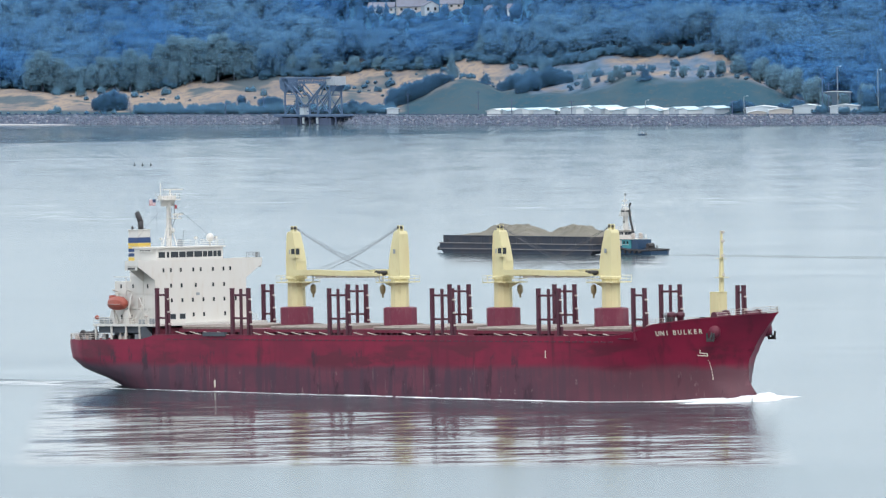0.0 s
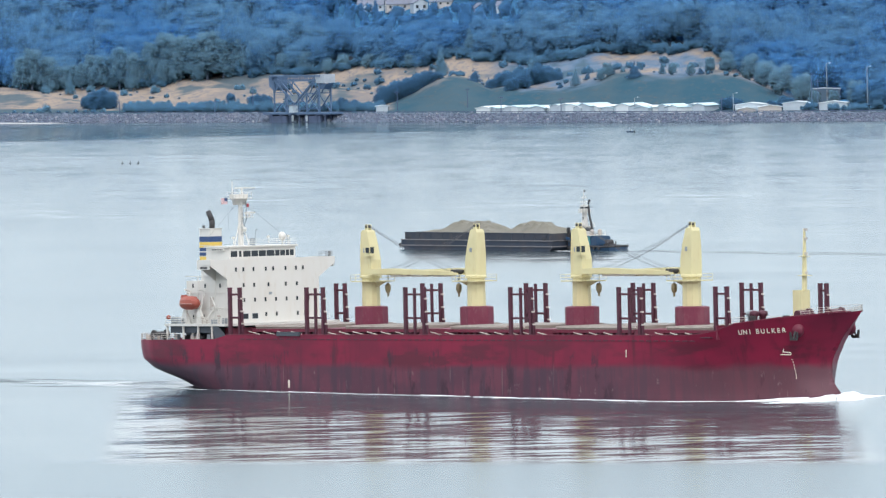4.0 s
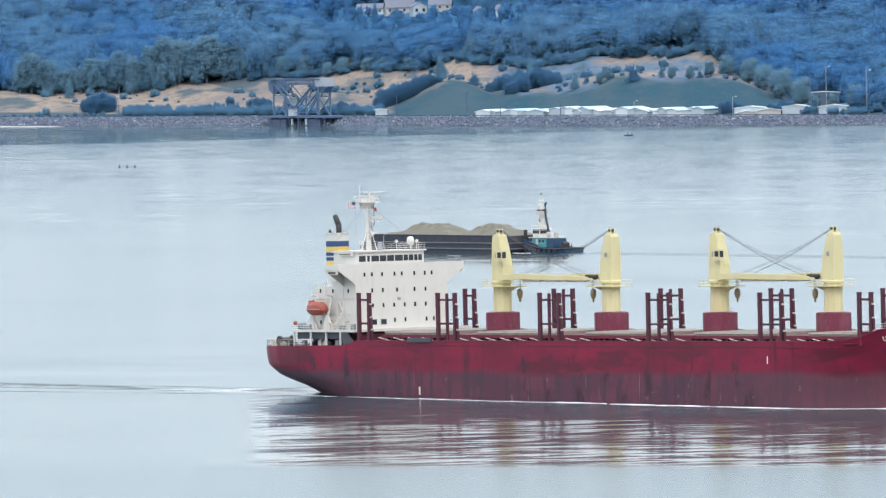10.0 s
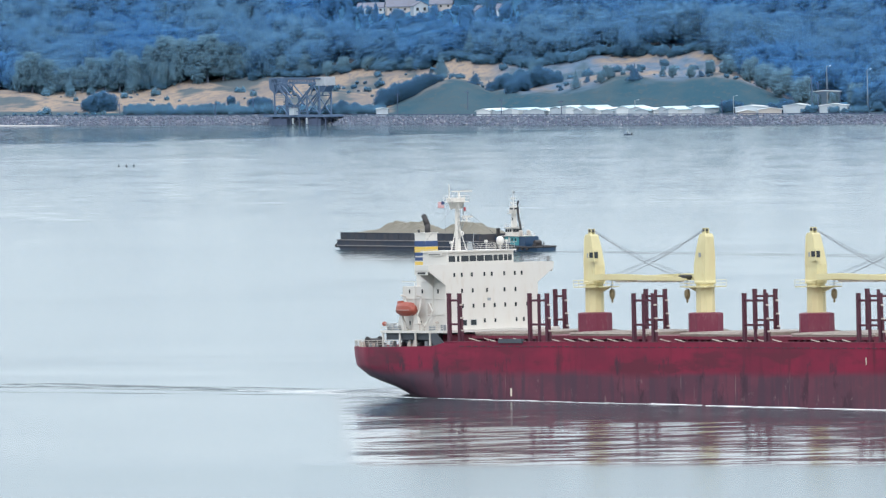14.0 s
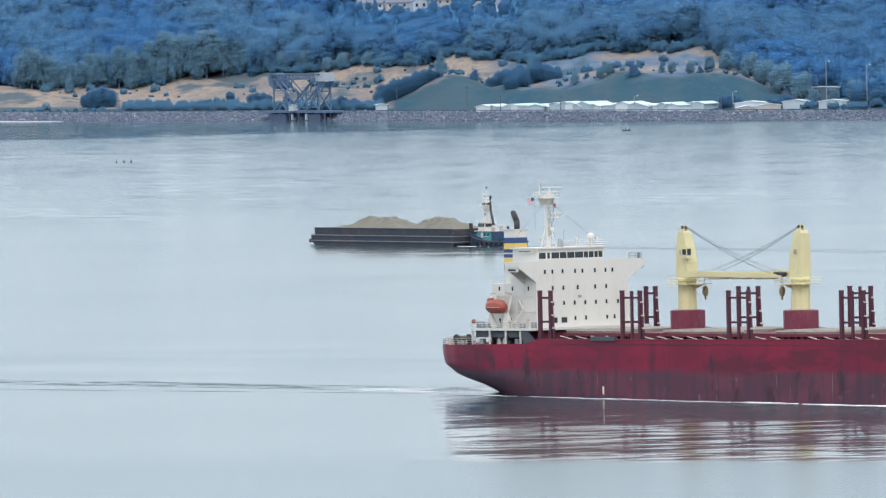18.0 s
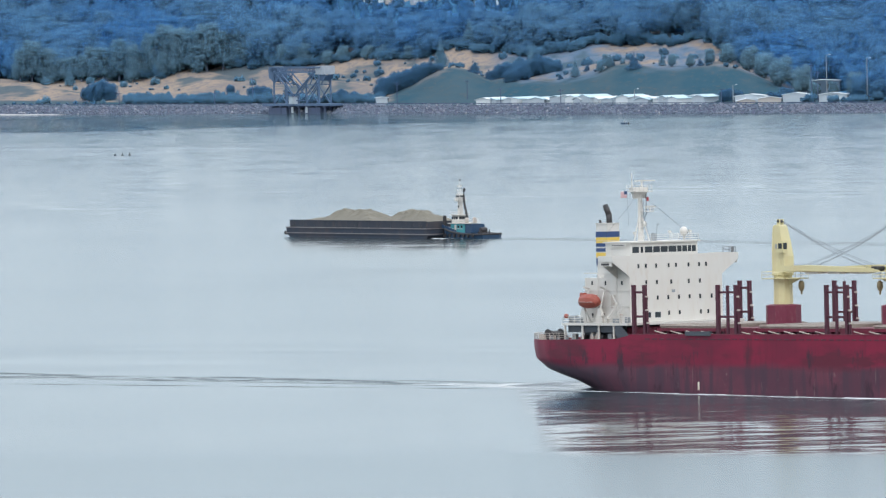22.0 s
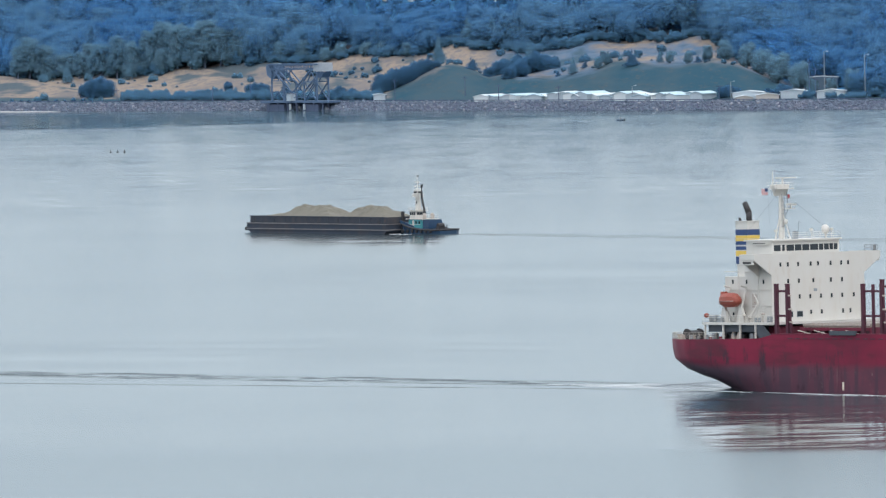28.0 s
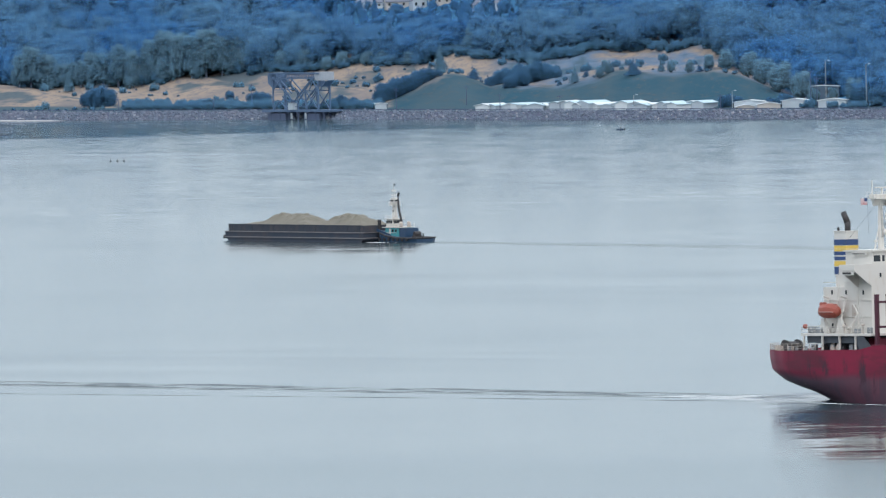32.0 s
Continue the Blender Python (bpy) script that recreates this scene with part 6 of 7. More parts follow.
# ================= wakes =================
def ridge(bm, pts, w, h, seed, env=None, grain=0.23, lump=1.0):
    """A low water ridge that follows points, with an uneven crest; env fades it along its way."""
    prev = None
    n = len(pts)
    for i, p in enumerate(pts):
        a, b = Vector(pts[max(0, i - 1)]), Vector(pts[min(n - 1, i + 1)])
        d = (b - a).normalized()
        s = Vector((-d.y, d.x, 0))
        k = noise.noise((i * grain + seed * 7.1, seed, 0.3))
        k2 = noise.noise((i * grain * 4 + seed * 3.3, seed, 5.3))
        e = env(i / (n - 1)) if env else 1.0
        ww = w * (1 + 0.5 * k) * (0.3 + 0.7 * e)
        hh = h * max(0.03, (1.0 - 0.3 * lump + lump * (0.7 * k + 0.3 * k2))) * e
        p = Vector(p) + s * (0.6 * w * k)
        ring = [bm.verts.new(p + s * ww * a_ + Vector((0, 0, hh * z_ + (0.025 if z_ > 0 else -0.05)))) for a_, z_ in ((-1, -0.15), (-0.55, 0.45), (-0.1, 1.0), (0.35, 0.6), (1, -0.15))]
        if prev:
            for q in range(4):
                bm.faces.new((prev[q], prev[q + 1], ring[q + 1], ring[q]))
        prev = ring


def build_wakes():
    wake = new("ship_wake")
    tagged(wake, "white bow wave and churned wake of the ship", "wake", kind="stuff")
    # bow wave: a steep white crest thrown out from the stem on either side, and a thin line along the hull
    for s in (-1, 1):
        bm = bmesh.new()
        pts = []
        for i in range(60):
            u = i / 59
            x = 165.0 - 36 * u
            pts.append((x, s * (half_at(min(x, 163.4), 1.2) + 0.2 + 1.6 * u), 0))
        ridge(bm, pts, 0.44, 1.1, 1.3 + s, lambda u: (max(0.0, 1 - u / 0.42) ** 1.4 + 0.07 * (1 - u)) * min(1.0, u * 14 + 0.4), lump=0.3)
        out = [(165.2 - 0.16 * i, s * (0.3 + 0.40 * i), 0) for i in range(33)]
        ridge(bm, out, 0.9, 1.1, 4.2 + s, lambda u: (1 - u) ** 1.2 * min(1.0, u * 8 + 0.3), lump=0.3)
        part("bow_wave", bm, M_FOAM, wake, "white breaking bow wave", smooth=True)
    bm = bmesh.new()
    ridge(bm, [(165.4 + 0.9 * math.cos(0.26 * (i - 6)), 0.42 * (i - 6), 0) for i in range(13)], 1.1, 1.5, 9.4, lambda u: math.sin(math.pi * (0.08 + 0.84 * u)) ** 0.5, lump=0.3)
    part("bow_wave", bm, M_FOAM, wake, "white water piled up at the stem", smooth=True)
    # the water that the hull rolls up on the side away from its turn, dying away outwards
    us, ds = np.linspace(-4, 174, 60), np.linspace(0, 330, 50)
    gu, gd = np.meshgrid(us, ds)
    v = np.stack([gu + 0.746 * gd, -8.0 - 0.666 * gd, 0.008 + 0 * gd], -1).reshape(-1, 3)
    fade = sstep(gu - 0.035 * gd, -3, 3) * (1 - sstep(gu, 164, 174)) * (1 - sstep(gd, 270, 330)) * (0.75 + 0.25 * sstep(gd, 20, 70))
    i = (np.arange(49)[:, None] * 60 + np.arange(59)[None]).ravel()
    part("side_waves", soup("side_waves", v, np.stack([i, i + 60, i + 61, i + 1], 1), tint=fade.ravel()), M_SIDEWAVE, wake, smooth=True)
    # smooth upwelling under the counter
    gu, gd = np.meshgrid(np.linspace(-9, 16, 14), np.linspace(-13, 11, 14))
    v = np.stack([gu, gd, 0.012 + 0 * gd], -1).reshape(-1, 3)
    fade = sstep(gu, -9, -3) * sstep(gd, -13, -10) * (1 - sstep(gd, 7, 11)) * 0.85
    i = (np.arange(13)[:, None] * 14 + np.arange(13)[None]).ravel()
    part("stern_wash", soup("stern_wash", v, np.stack([i, i + 1, i + 15, i + 14], 1), tint=fade.ravel()), M_SIDEWAVE, wake, smooth=True)
    rng = random.Random(8)
    for k in range(46):
        x = 136 - 2.45 * k + rng.uniform(-1, 1)
        if x < 100 and rng.random() < 0.3:
            continue
        bm = bmesh.new()
        L = rng.uniform(2.0, 8.5)
        y = -13.6 - rng.uniform(0.7, 2.0)
        ridge(bm, [(x - L * i / 8, y - 0.1 * i * rng.uniform(0, 0.5), 0) for i in range(9)], rng.uniform(0.05, 0.13) * (0.3 if x < 90 else 1.0), 0.014 if x < 90 else 0.06, 20.0 + k)
        part("hull_foam", bm, M_FOAM, wake, smooth=True)
    # rolling crests beside and behind the hull
    for k, (y, x0, x1, w, h, set_) in enumerate(((-15.5, 40, -330, 0.6, 0.10, 0.20), (-8.5, 0, -330, 0.8, 0.20, 0.10), (-5, 2, -330, 0.9, 0.24, 0.10),
                                                  (-1.5, 3, -330, 0.9, 0.24, 0.09), (2, 0, -330, 0.9, 0.20, 0.09))):
        bm = bmesh.new()
        n = int((x0 - x1) / 1.3)
        # the stream sets the old water towards the near shore
        pts = [(x0 - (x0 - x1) * i / n, y - set_ * max(0.0, (x0 - x1) * i / n - x0), 0) for i in range(n + 1)]
        ridge(bm, pts, w * 0.5, h * 0.7, 40.0 + k, lambda u: min(1.0, u * 6), grain=0.09, lump=1.7)
        part("wake_crest", bm, M_WAKE, wake, smooth=True)
    # foam lines that trail off the quarters
    for k, (y, x0, x1) in enumerate(((-9.5, 4, -13), (-6.5, -2, -24), (-3.5, -3, -19), (-1.0, -4, -15))):
        bm = bmesh.new()
        n = int((x0 - x1) / 0.9)
        ridge(bm, [(x0 - (x0 - x1) * i / n, y - 0.1 * max(0.0, (x0 - x1) * i / n - x0), 0) for i in range(n + 1)], 0.07, 0.04, 80.0 + k, lambda u: max(0.0, 1 - u) ** 0.7 * min(1.0, u * 6))
        part("wake_foam", bm, M_FOAM, wake, smooth=True)
    bw = new("barge_wake")
    tagged(bw, "thin foam and ripples round the pushed barge", "wake", kind="stuff")
    for k, (y, x0, x1) in enumerate(((4.4, -2, -26), (-3.5, -18, -190), (0.5, -19, -190), (4.0, -18, -190))):
        bm = bmesh.new()
        n = int((x0 - x1) / 1.2)
        ridge(bm, [(x0 - (x0 - x1) * i / n, y * (1 + 0.6 * i / n), 0) for i in range(n + 1)], 0.7, 0.09, 160.0 + k, lambda u: min(1.0, u * 12), grain=0.08)
        part("wake_crest", bm, M_WAKE, bw, smooth=True)
    gu, gd = np.meshgrid(np.linspace(-24, 58, 40), np.linspace(0, 120, 30))
    v = np.stack([gu - 0.777 * gd, 4.0 + 0.629 * gd, 0.008 + 0 * gd], -1).reshape(-1, 3)
    fade = sstep(gu, -24, -17) * (1 - sstep(gu, 54, 58)) * (1 - sstep(gd, 50, 120)) * 0.9
    i = (np.arange(29)[:, None] * 40 + np.arange(39)[None]).ravel()
    part("side_ripples", soup("side_ripples", v, np.stack([i, i + 1, i + 41, i + 40], 1), tint=fade.ravel()), M_SIDEWAVE, bw, smooth=True)
    for k in range(5):
        x = 1 - k * 2.6
        bm = bmesh.new()
        ridge(bm, [(x - 2.6 * i / 8, 5.0 + 0.12 * k, 0) for i in range(9)], 0.09, 0.06, 190.0 + k)
        part("wake_foam", bm, M_FOAM, bw, smooth=True)
    return wake, bw


WAKE, BARGE_WAKE = build_wakes()


# ================= the far shore =================
def on_land(x, w):
    """A place on the ground w metres behind the water's edge."""
    y = float(shore_y(x)) + w
    return Vector((x, y, float(ground_z(x, y))))


def build_riprap():
    rng = np.random.default_rng(3)
    g = (1 + 5 ** 0.5) / 2
    ico = np.array([(-1, g, 0), (1, g, 0), (-1, -g, 0), (1, -g, 0), (0, -1, g), (0, 1, g), (0, -1, -g), (0, 1, -g), (g, 0, -1), (g, 0, 1), (-g, 0, -1), (-g, 0, 1)]) / 1.9
    tri = np.array([(0, 11, 5), (0, 5, 1), (0, 1, 7), (0, 7, 10), (0, 10, 11), (1, 5, 9), (5, 11, 4), (11, 10, 2), (10, 7, 6), (7, 1, 8),
                    (3, 9, 4), (3, 4, 2), (3, 2, 6), (3, 6, 8), (3, 8, 9), (4, 9, 5), (2, 4, 11), (6, 2, 10), (8, 6, 7), (9, 8, 1)])
    n = 9000
    x = rng.uniform(-320, 320, n)
    w = rng.uniform(0.4, 9.6, n)
    y = shore_y(x) + w
    z = ground_z(x, y)
    s = rng.uniform(0.25, 0.6, n) * np.where(rng.random(n) < 0.12, 1.6, 1.0)
    v = ico[None] * (1 + 0.25 * rng.normal(size=(n, 12, 1))) * s[:, None, None] * rng.uniform(0.7, 1.3, (n, 1, 3))
    v = v + np.stack([x, y, z + 0.1], -1)[:, None]
    f = tri[None] + (np.arange(n) * 12)[:, None, None]
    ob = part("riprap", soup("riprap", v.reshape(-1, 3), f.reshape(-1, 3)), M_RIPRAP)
    tagged(ob, "boulder riprap lining the far shore, haze blue in its colour", "rocks", kind="stuff")


def riprap_material():
    m, t, b = nodes_of("hazy_riprap_boulders")
    g = t.nodes.new("ShaderNodeNewGeometry")
    n = noise_of(t, 0.06, 3.0)
    # stone colours pushed towards blue to paint in the haze
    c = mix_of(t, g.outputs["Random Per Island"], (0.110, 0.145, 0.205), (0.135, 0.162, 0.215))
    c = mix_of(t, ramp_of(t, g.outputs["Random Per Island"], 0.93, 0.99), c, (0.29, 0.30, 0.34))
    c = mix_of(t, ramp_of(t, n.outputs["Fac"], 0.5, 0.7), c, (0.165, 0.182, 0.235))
    link(t, c, b.inputs["Base Color"])
    b.inputs["Roughness"].default_value = 0.95
    return m


M_RIPRAP = riprap_material()
M_SHINGLEBEACH = paint("pale_shingle", (0.36, 0.36, 0.36), (0.24, 0.24, 0.25), 0.9, big=0.1, fine=0.8, amount=0.6)
build_riprap()


def bar(bm, a, b, r):
    """A square steel member between two points."""
    a, b = Vector(a), Vector(b)
    m = Matrix.Translation(a) @ (b - a).to_track_quat("Z", "Y").to_matrix().to_4x4()
    box(bm, -r, r, -r, r, 0, (b - a).length, 0, m)


def build_bridge():
    """An old railway drawbridge on the shore line: trussed towers, overhead beam, counterweight."""
    br = new("drawbridge")
    tagged(br, "old dark steel railway drawbridge with pale counterweight", "bridge")
    p = on_land(-60, 3)
    br.matrix_world = Matrix.Translation((p.x, p.y, 0)) @ Matrix.Rotation(math.atan2(-0.79, 0.61), 4, "Z") @ Matrix.Diagonal((0.78, 1.0, 0.93, 1))
    for u in (-22, -14, -6, 2, 10, 18, 25):
        cap = part("pier_cap", made(box, u - 0.5, u + 0.5, -3.8, 3.8, 2.9, 3.6), M_WOOD, br)
        for v in (-3, 0, 3):
            part("pile", made(tube, (u, v, -3), (u, v, 2.95), 0.45, n=8), M_WOOD, cap)
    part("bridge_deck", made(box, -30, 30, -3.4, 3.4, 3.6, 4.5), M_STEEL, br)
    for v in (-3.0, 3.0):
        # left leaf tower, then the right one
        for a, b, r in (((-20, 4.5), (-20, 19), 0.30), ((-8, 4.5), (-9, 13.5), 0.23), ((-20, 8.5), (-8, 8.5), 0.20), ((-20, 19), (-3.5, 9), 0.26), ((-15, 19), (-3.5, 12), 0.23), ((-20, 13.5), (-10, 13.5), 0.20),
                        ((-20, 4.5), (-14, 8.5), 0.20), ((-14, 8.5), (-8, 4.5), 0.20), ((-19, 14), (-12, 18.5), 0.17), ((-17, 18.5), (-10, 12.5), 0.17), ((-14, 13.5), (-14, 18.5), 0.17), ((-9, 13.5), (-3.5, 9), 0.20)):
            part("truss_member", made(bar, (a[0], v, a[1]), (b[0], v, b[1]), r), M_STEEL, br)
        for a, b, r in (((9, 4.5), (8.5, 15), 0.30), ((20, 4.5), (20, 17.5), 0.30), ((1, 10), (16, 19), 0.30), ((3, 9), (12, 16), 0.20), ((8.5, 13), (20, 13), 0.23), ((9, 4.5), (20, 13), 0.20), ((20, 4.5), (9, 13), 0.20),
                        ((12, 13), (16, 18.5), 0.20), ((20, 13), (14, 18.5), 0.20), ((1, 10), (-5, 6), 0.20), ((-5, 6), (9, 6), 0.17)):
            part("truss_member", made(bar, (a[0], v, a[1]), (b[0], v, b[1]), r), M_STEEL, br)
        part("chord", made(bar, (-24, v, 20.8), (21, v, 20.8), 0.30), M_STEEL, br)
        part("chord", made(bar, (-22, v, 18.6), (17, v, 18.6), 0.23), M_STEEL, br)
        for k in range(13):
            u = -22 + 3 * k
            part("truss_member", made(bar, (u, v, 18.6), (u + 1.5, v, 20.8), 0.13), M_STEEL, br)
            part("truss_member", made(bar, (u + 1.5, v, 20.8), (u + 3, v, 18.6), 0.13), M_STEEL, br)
    bm = bmesh.new()
    prism(bm, [(-25, 16.2), (-25.5, 20.0), (-21, 21.2), (-18, 20.5), (-17.5, 15.0), (-21, 14.2)], -2.6, 2.6)
    part("rear_counterweight", bm, M_STEEL, br)
    part("counterweight", made(box, 16.5, 24.5, -2.8, 2.8, 17.6, 21.4), M_CONCRETE, br, "pale concrete counterweight block")
    part("counterweight_foot", made(prism, [(18, 17.2), (25, 17.2), (22, 14.8), (19, 14.8)], -2.0, 2.0), M_STEEL, br)
    part("bridge_cabin", made(box, -4.5, -0.5, -4.6, -2.2, 4.5, 7.6, 0.05), M_SIDING, br, "small white control cabin")
    part("bridge_cabin_roof", made(box, -4.8, -0.2, -4.9, -1.9, 7.6, 7.9), M_SHINGLE, br)
    for a, b in ((-25, -9), (7, 21)):
        part("pier", made(box, a, b, -3.3, 3.3, -2.5, 2.88, 0.04), M_WOOD, br, "dark timber-sheathed bridge pier")
    for u in (-3.0, 9.5):
        part("pier_light", made(box, u, u + 0.8, -4.2, -3.5, 0.5, 3.2), M_SIDING, br)


build_bridge()


def gable_house(name, x, w, yaw, L, W, h, rise, wall, roof, label, category, base=None, windows=0, group=""):
    """A building with walls, a pitched roof with eaves, and windows on the side to the water."""
    ob = new(name)
    p = on_land(x, w)
    ob.matrix_world = Matrix.Translation((p.x, p.y, p.z if base is None else base)) @ Matrix.Rotation(radians(yaw), 4, "Z")
    tagged(ob, label, category, group=group)
    bm = bmesh.new()
    va = [(-L / 2, -1.0), (-L / 2, h), (0, h + rise), (L / 2, h), (L / 2, -1.0)]
    prism(bm, va, -W / 2, W / 2)
    wl = part("wall", bm, wall, ob)
    k = rise / (L / 2)
    for s in (-1, 1):
        bm = bmesh.new()
        prism(bm, [(0, h + rise + 0.03), (0, h + rise + 0.22), (s * (L / 2 + 0.5), h + 0.22 - 0.5 * k), (s * (L / 2 + 0.5), h + 0.03 - 0.5 * k)], -W / 2 - 0.4, W / 2 + 0.4)
        part("roof", bm, roof, ob)
    for i in range(windows):
        u = -L / 2 + L * (i + 0.5) / windows
        bm = bmesh.new()
        box(bm, u - 0.55, u + 0.55, -W / 2 - 0.06, -W / 2 + 0.05, h * 0.35, h * 0.75)
        win = part("window", bm, M_GLASS, wl)
        bm = bmesh.new()
        box(bm, u - 0.7, u + 0.7, -W / 2 - 0.12, -W / 2 - 0.02, h * 0.35 - 0.16, h * 0.35)
        part("window_sill", bm, M_SIDING, win)
    # the long side to the water, where the ridge runs along it
    if abs(yaw) > 45:
        for i in range(max(2, int(W / 3))):
            u = -W / 2 + W * (i + 0.5) / max(2, int(W / 3))
            bm = bmesh.new()
            box(bm, -L / 2 - 0.06, -L / 2 + 0.05, u - 0.5, u + 0.5, h * 0.35, h * 0.75)
            part("window", bm, M_GLASS, wl)
    return ob


rng = random.Random(21)
xb = 19.0
k = 0
while xb < 104:
    tall = rng.uniform(3.4, 4.6)
    width = rng.uniform(4.5, 8.0)
    gable_house("boathouse", xb, 25 + rng.uniform(0, 6), rng.choice((-58, -40, -30)) + rng.uniform(-8, 8), width, rng.uniform(8, 15), tall - 1.5, rng.uniform(0.5, 1.1),
                M_SIDING if k % 3 else M_ROOF2, M_ROOF if k % 2 else M_ROOF2,
                "covered boathouse with a pale blue metal roof" if k % 2 else "covered boathouse with a white metal roof", "boathouse", base=3.2, group="marina boathouses")
    xb += width * rng.uniform(0.45, 0.68)
    k += 1
gable_house("shed", -27, 26, 5, 4.6, 4, 2.6, 0.3, M_SIDING, M_ROOF2, "small pale equipment shed by the shore road", "shed")
for x, w, yaw, L, W, h, lab in ((120.5, 30, -8, 12.5, 10, 2.6, "long white metal warehouse with flat-pitched roof"), (127.0, 22, 0, 9, 5, 2.0, "low pale storage shed"), (138.0, 42, -10, 10, 9, 2.7, "cream warehouse with white roof"),
                                 (152.0, 46, -6, 11, 9, 2.55, "white warehouse with bright pitched roof"), (118.0, 20, 4, 7, 4, 1.2, "low pale storage shed")):
    gable_house("warehouse" if h > 2.5 else "shed", x, w, yaw, L, W, h, 0.7, M_SIDING2 if h < 2.5 else M_SIDING, M_ROOF2, lab, "warehouse" if h > 2.5 else "shed", windows=0)
gable_house("hill_building", 150.0, 92, -4, 13, 8, 4.9, 0.4, M_SHADE_WALL, M_ROOF2, "long low building with a white roof in the trees", "building", windows=4)
# houses near the top of the wood
for x, w, yaw, L, W, h, rise, wl, rf, lab in ((-33, 404, 82, 7.5, 12, 2.6, 2.0, M_ROOF2, M_SHINGLE, "white house with grey roof above the wood"), (-20, 408, 96, 9, 13, 3.0, 3.2, M_SIDING2, M_SHINGLE, "large tan house with broad grey roof"),
                                              (-11.5, 404, 12, 6.5, 8, 3.6, 1.8, M_SIDING, M_SHINGLE, "cream gabled house above the wood"), (-1.5, 410, 86, 8, 10, 2.4, 2.6, M_SIDING2, M_SHINGLE, "grey house half hidden among trees"),
                                              (15.5, 395, 20, 4.2, 5, 3.0, 1.8, M_ROOF2, M_SHINGLE, "small white gabled house in the wood"), (26.0, 402, 70, 4.0, 5, 3.0, 1.6, M_ROOF2, M_SHINGLE, "small white house in the wood"),
                                              (110, 428, 10, 5, 5, 3.2, 1.6, M_ROOF2, M_SHINGLE, "small white house in the wood")):
    gable_house("house", x, w, yaw, L, W, h, rise, wl, rf, lab, "house", windows=4 if L > 8 else 2)


def build_pole(x, w, h, lamp=True):
    ob = new("street_lamp" if lamp else "utility_pole")
    p = on_land(x, w)
    ob.location = p
    tagged(ob, "slim grey street lamp by the shore road" if lamp else "weathered wooden utility pole with crossarm", "street lamp" if lamp else "pole", group="poles along the shore")
    part("pole", made(tube, (0, 0, -0.5), (0, 0, h), 0.17, 0.11, 8), M_GREY if lamp else M_WOOD, ob)
    bm = bmesh.new()
    if lamp:
        tube(bm, (0, 0, h - 0.1), (1.2, -0.6, h + 0.25), 0.06, n=6)
        part("arm", bm, M_GREY, ob)
        part("lamp_head", made(box, 0.9, 1.7, -0.85, -0.4, h + 0.15, h + 0.4, 0.2), M_SIDING, ob)
    else:
        box(bm, -1.2, 1.2, -0.08, 0.08, h - 0.9, h - 0.7)
        part("crossarm", bm, M_WOOD, ob)


for x, w, h, lamp in ((-20.5, 30, 9, False), (8.5, 45, 8, False), (108.5, 16, 6.5, False), (113.0, 16, 7.5, True), (143.5, 40, 15, False), (146.0, 44, 12, False), (150.0, 60, 17, True), (165.0, 55, 16, True), (22.0, 20, 7, False), (75, 16, 6, True),
                      (-98, 14, 6, False), (-82, 40, 11, False), (-140, 14, 6, False), (46, 16, 6.5, False)):
    build_pole(x, w, h, lamp)

# guard rail on the crest of the bank
bm = bmesh.new()
xs = np.arange(-310, 311, 6.0)
for a, b in zip(xs, xs[1:]):
    pa, pb = on_land(float(a), 10.5), on_land(float(b), 10.5)
    bar(bm, pa + Vector((0, 0, 0.75)), pb + Vector((0, 0, 0.75)), 0.16)
    bar(bm, pa - Vector((0, 0, 0.3)), pa + Vector((0, 0, 0.75)), 0.1)
tagged(part("guard_rail", bm, M_WOOD), "dark guard rail along the shore road", "guard rail", kind="structure")

# ---- single trees and bushes ----
KINDS = {
    "poplar": tree_kind("poplar_tree", 16, 9, False, 31, 2600, 0.50, M_LEAF, "tall pale green broadleaf tree at the meadow edge, tinted with haze", 0.08),
    "broad": tree_kind("broadleaf_tree", 13, 11, False, 32, 2800, 0.50, M_LEAF, "spreading green broadleaf tree at the meadow edge, tinted with haze", 0.08),
    "dark": tree_kind("dark_bush", 7, 8, False, 33, 2400, 0.36, M_LEAF_DARK, "dense dark bush on the grassy bank, tinted with haze", 0.12),
    "cone": tree_kind("conifer_tree", 14, 7.5, True, 34, 2200, 0.42, M_LEAF, "pointed green conifer standing before the wood, tinted with haze"),
    "darkcone": tree_kind("small_conifer", 6, 5.5, True, 35, 1500, 0.30, M_LEAF_DARK, "small dark conifer in the dry grass, tinted with haze"),
    "shrub": tree_kind("shrub", 3.2, 6.5, False, 36, 1400, 0.30, M_LEAF, "low green shrub on the meadow, tinted with haze", 0.12),
}
USED = set()


def plant(kind, x, w, size=1.0):
    r = random.Random(int(x * 131 + w * 17))
    base = KINDS[kind]
    m = Matrix.Translation(on_land(x, w) - Vector((0, 0, size * (1.1 if kind == "dark" else 0.4)))) @ Matrix.Rotation(r.uniform(0, 6.28), 4, "Z")
    if kind in USED:
        ob = copy_thing(base, m)
    else:
        USED.add(kind)
        ob = base
        ob.matrix_basis = m
    ob.scale = (size * r.uniform(0.9, 1.1), size * r.uniform(0.9, 1.1), size * r.uniform(0.9, 1.1))


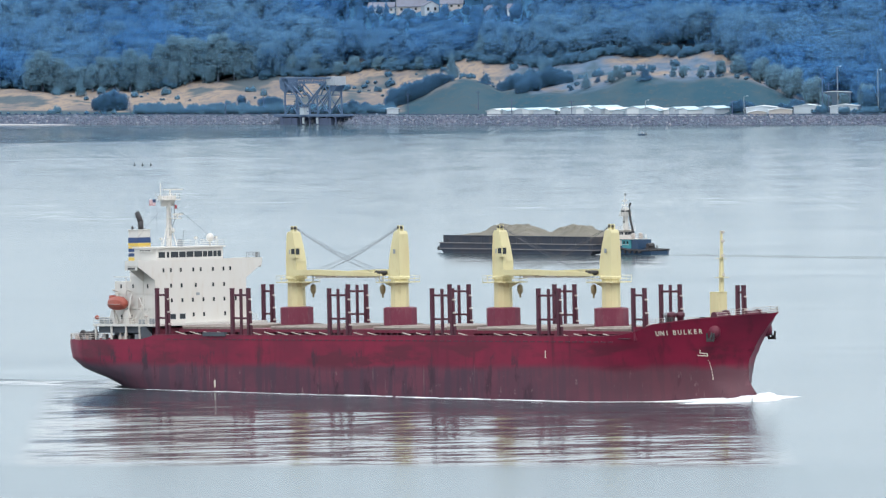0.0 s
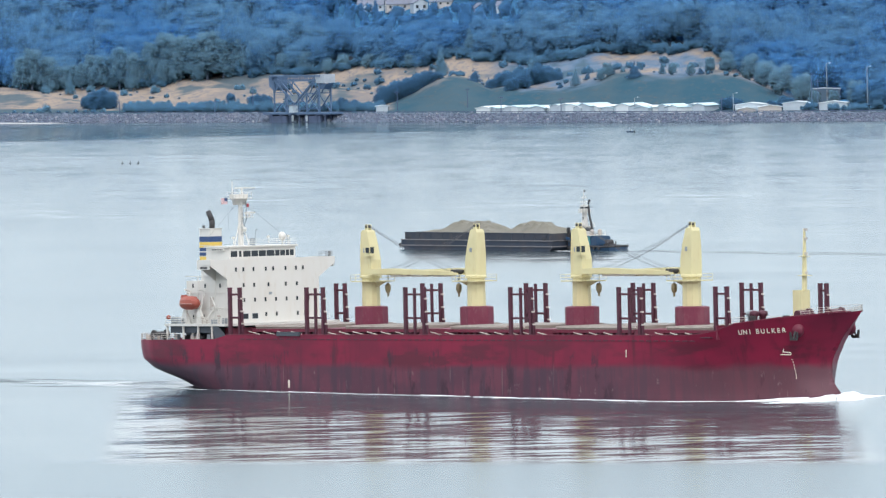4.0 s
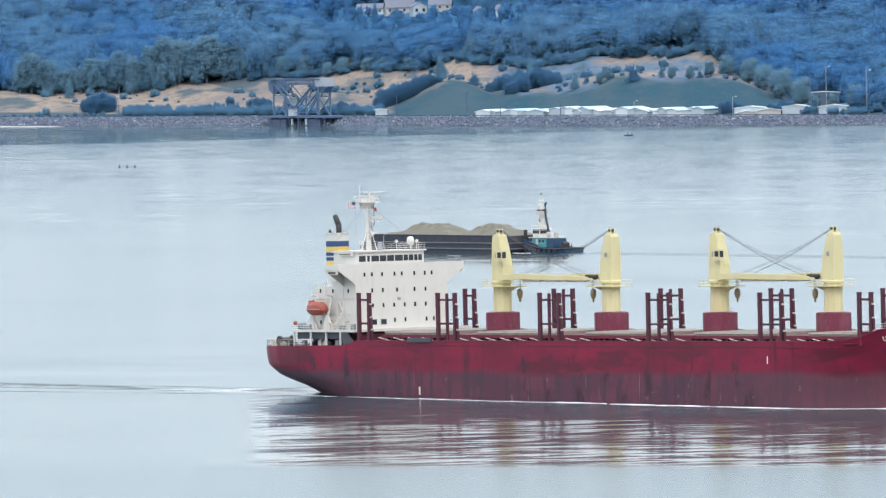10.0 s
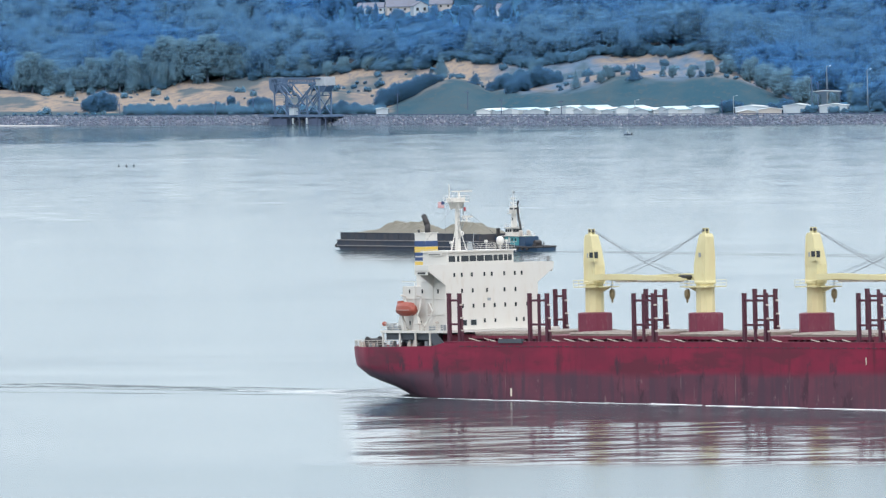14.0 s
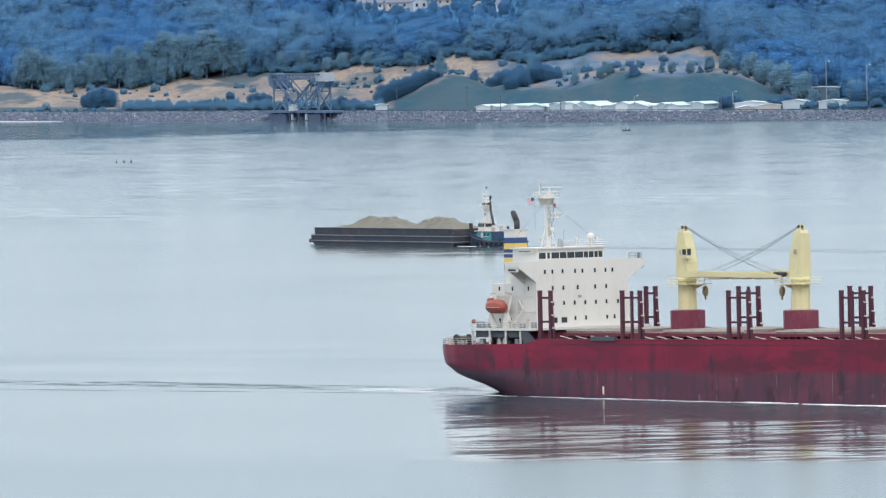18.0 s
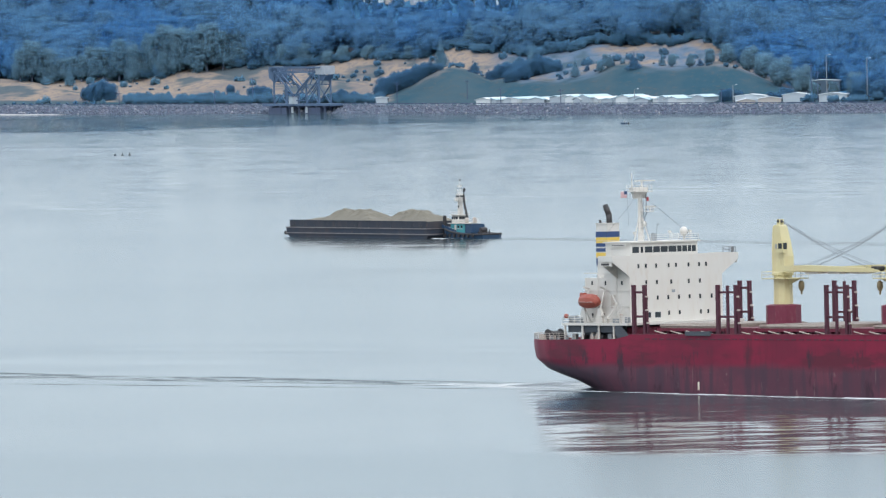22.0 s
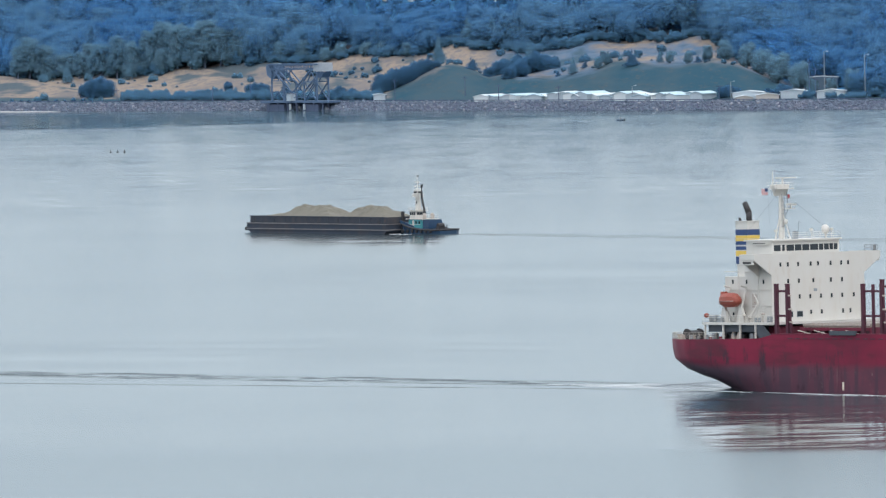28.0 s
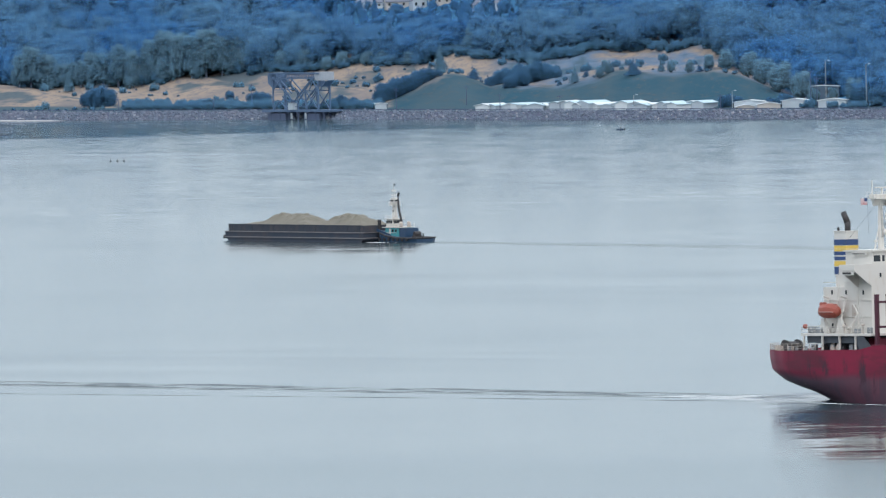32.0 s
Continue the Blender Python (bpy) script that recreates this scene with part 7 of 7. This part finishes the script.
GROVE = ([-190, -140, -115, -90, -60, -20], [166, 194, 212, 230, 242, 246])
for x, d, s in ((-186, 2, 1.15), (-178, 8, 0.95), (-191, -4, 0.9), (-163, 3, 0.75), (-153, 5, 0.95), (-146, 5, 1.05), (-139, 3, 0.95), (-126, 0, 0.7), (-118, 4, 1.1), (-112, 2, 1.25),
                (-106, 2, 1.3), (-99, 4, 1.15), (-168, 8, 0.65), (-132, 9, 1.15), (-124, 10, 1.25), (-92, 7, 0.95), (-159, 12, 0.9), (-84, 6, 0.8)):
    plant("poplar", x, float(np.interp(x, *GROVE)) + d, s * 1.18)
for x, d, s in ((-157, 6, 0.9), (-130, 8, 1.1), (-121, 10, 1.2), (-110, 10, 1.2), (-94, 8, 1.0), (-88, 8, 0.8), (-145, 12, 1.1), (-72, 5, 0.8), (-34, 2, 0.6), (-45, 4, 0.65), (-62, 4, 0.8), (-171, 10, 0.9),
                (-187, 10, 1.0), (-26, 4, 0.6), (-52, 2, 0.6), (-79, 6, 0.7), (-16, -8, 0.5)):
    plant("broad", x, float(np.interp(x, *GROVE)) + d, s)
for x, w, s in ((66, 104, 0.5), (63, 98, 0.4), (92, 104, 0.45), (99, 101, 0.4), (128, 110, 1.0), (134, 90, 1.0), (123, 130, 0.9), (141, 72, 0.95), (107, 112, 0.5), (114, 120, 0.7), (146, 72, 0.5), (153, 74, 0.5), (161, 66, 0.8)):
    plant("broad", x, w, s)
for x, w, s in ((10.6, 250, 0.85), (21, 258, 1.0), (53, 100, 0.55), (88, 108, 0.4), (-168, 166, 0.6), (-2, 184, 0.8), (36, 196, 0.7)):
    plant("cone", x, w, s)
for x, w, s in ((-151, 58, 1.5), (-146, 64, 1.3), (-156, 62, 1.0), (-82, 68, 0.95), (-76.5, 66, 0.95), (-93, 104, 0.7), (-43.5, 45, 0.95), (-38.5, 46, 0.85), (-48, 47, 0.8), (-33, 44, 0.6), (-28, 72, 0.95), (-25.5, 78, 1.25), (-22, 84, 1.35), (-18, 88, 1.35), (-14, 94, 1.4), (-10.5, 100, 1.3), (-6, 106, 0.9), (-25, 92, 1.1), (-20, 98, 1.2), (-2.5, 108, 0.55),
                (20, 118, 0.75), (23.5, 126, 1.1), (26.8, 92, 0.95), (28, 130, 1.35), (31, 104, 1.2), (32.5, 140, 1.45), (36.5, 146, 1.45), (40.5, 148, 1.4), (44, 150, 1.15), (47, 146, 0.6), (111, 36, 0.9), (115, 33, 0.8), (128.5, 38, 0.75), (132, 40, 0.7), (134.5, 48, 0.9), (163, 58, 1.4), (170, 56, 1.4), (-67, 60, 0.8), (-62, 52, 0.7)):
    plant("dark", x, w, s)
for x, w, s in ((76.5, 93, 1.0), (11.8, 112, 1.0), (17.5, 112, 0.7), (58, 112, 0.5), (103, 105, 0.5), (47, 104, 0.45)):
    plant("darkcone", x, w, s)
rr = random.Random(4)
for i in range(52):
    x = rr.uniform(-195, 118)
    w = rr.uniform(24, 52) if rr.random() < 0.55 else rr.uniform(110, 195)
    if x > -30 and w < 90:
        continue
    plant("shrub", x, w, rr.uniform(0.35, 0.95) * (0.6 if x > 0 else 1.0))

# ---- small craft and floats on the far water ----
SKIFF = new("skiff")
tagged(SKIFF, "tiny dark open skiff on the far water", "boat")
bm = bmesh.new()
prism(bm, [(-1.4, 0.05), (1.3, 0.05), (1.8, 0.6), (-1.4, 0.5)], -0.6, 0.6)
part("skiff_hull", bm, M_TUGHULL, SKIFF)
part("outboard", made(box, -1.8, -1.4, -0.2, 0.2, 0.0, 0.9, 0.1), M_DARK, SKIFF)
part("console", made(box, -0.3, 0.3, -0.3, 0.3, 0.4, 1.4, 0.1), M_GREY, SKIFF)
FLOATS = []
for k in range(3):
    fl = new("marker_buoy")
    tagged(fl, "small dark marker buoy afloat", "buoy", group="floats in a row")
    part("float", made(turned, [(0.25, -0.3), (0.42, 0.0), (0.36, 0.35), (0.12, 0.5)], (0, 0, 0), 10), M_DARK, fl)
    part("staff", made(tube, (0, 0, 0.4), (0, 0, 1.2), 0.09, n=6), M_DARK, fl)
    FLOATS.append(fl)

# pale shingle spit off the bank
bm = bmesh.new()
grid = []
for i in range(41):
    u = i / 40
    x = -260 + 102 * u
    row = []
    for j in range(7):
        v = j / 6
        edge = math.sin(math.pi * v) * (0.25 + 0.75 * math.sin(math.pi * min(1, u * 1.02)) ** 0.5)
        y = float(shore_y(x)) - 16 + 15 * v + 3 * noise.noise((x * 0.05, v, 1.0))
        row.append(bm.verts.new((x, y, -0.35 + 0.85 * edge + 0.15 * noise.noise((x * 0.2, v * 3, 4.0)))))
    grid.append(row)
for a, b in zip(grid, grid[1:]):
    for j in range(6):
        bm.faces.new((a[j], b[j], b[j + 1], a[j + 1]))
tagged(part("shingle_spit", bm, M_SHINGLEBEACH, smooth=True), "pale low shingle spit at the water's edge", "beach", kind="structure")


# ================= what moves =================
def motions():
    """The ship steams on one straight course; tug and barge draw away, turning a little."""
    course, speed = -48.25, 5.485
    c, s = math.cos(radians(course)), math.sin(radians(course))
    rows, flat = [], []
    for i in range(17):
        t = i * 2.0
        run = speed * t - 2.05 * (1 - math.exp(-t / 9.0))
        x, y = -63.17 + c * run, 1672.56 + s * run
        rows.append((t, pose(x, y, -1.03, -0.85, -0.60, course)))
        flat.append((t, pose(x, y, 0.0, 0, 0, course)))
    walk(SHIP, rows)
    walk(WAKE, flat)
    # seconds, x, y and the turn from the picture plane of the barge's stern
    way = [(0, 35.6, 2304.0, 50.6), (6, 25.4, 2321.7, 51.1), (9, 20.6, 2330.6, 51.5), (13, 14.0, 2342.4, 51.8), (19, 4.55, 2360.1, 51.9),
           (23, -1.8, 2371.9, 52.0), (28, -9.8, 2386.6, 52.2), (32, -15.8, 2398.4, 52.3)]
    rows = [(t, pose(x, y, 0, 0, 0, 180 - a)) for t, x, y, a in way]
    for ob in (BARGE, TUG, BARGE_WAKE):
        walk(ob, rows)
    # skiff and floats drift slowly
    walk(SKIFF, [(0, pose(69.4, 3724, 0, 0, 0, 150)), (16, pose(67.6, 3724, 0, 0, 0, 155)), (32, pose(65.6, 3722, 0, 0, 0, 152))])
    for k, fl in enumerate(FLOATS):
        walk(fl, [(0, pose(-111.0 + 2.8 * k, 3384, 0)), (32, pose(-115.2 + 2.3 * k, 3384, 0))])


motions()
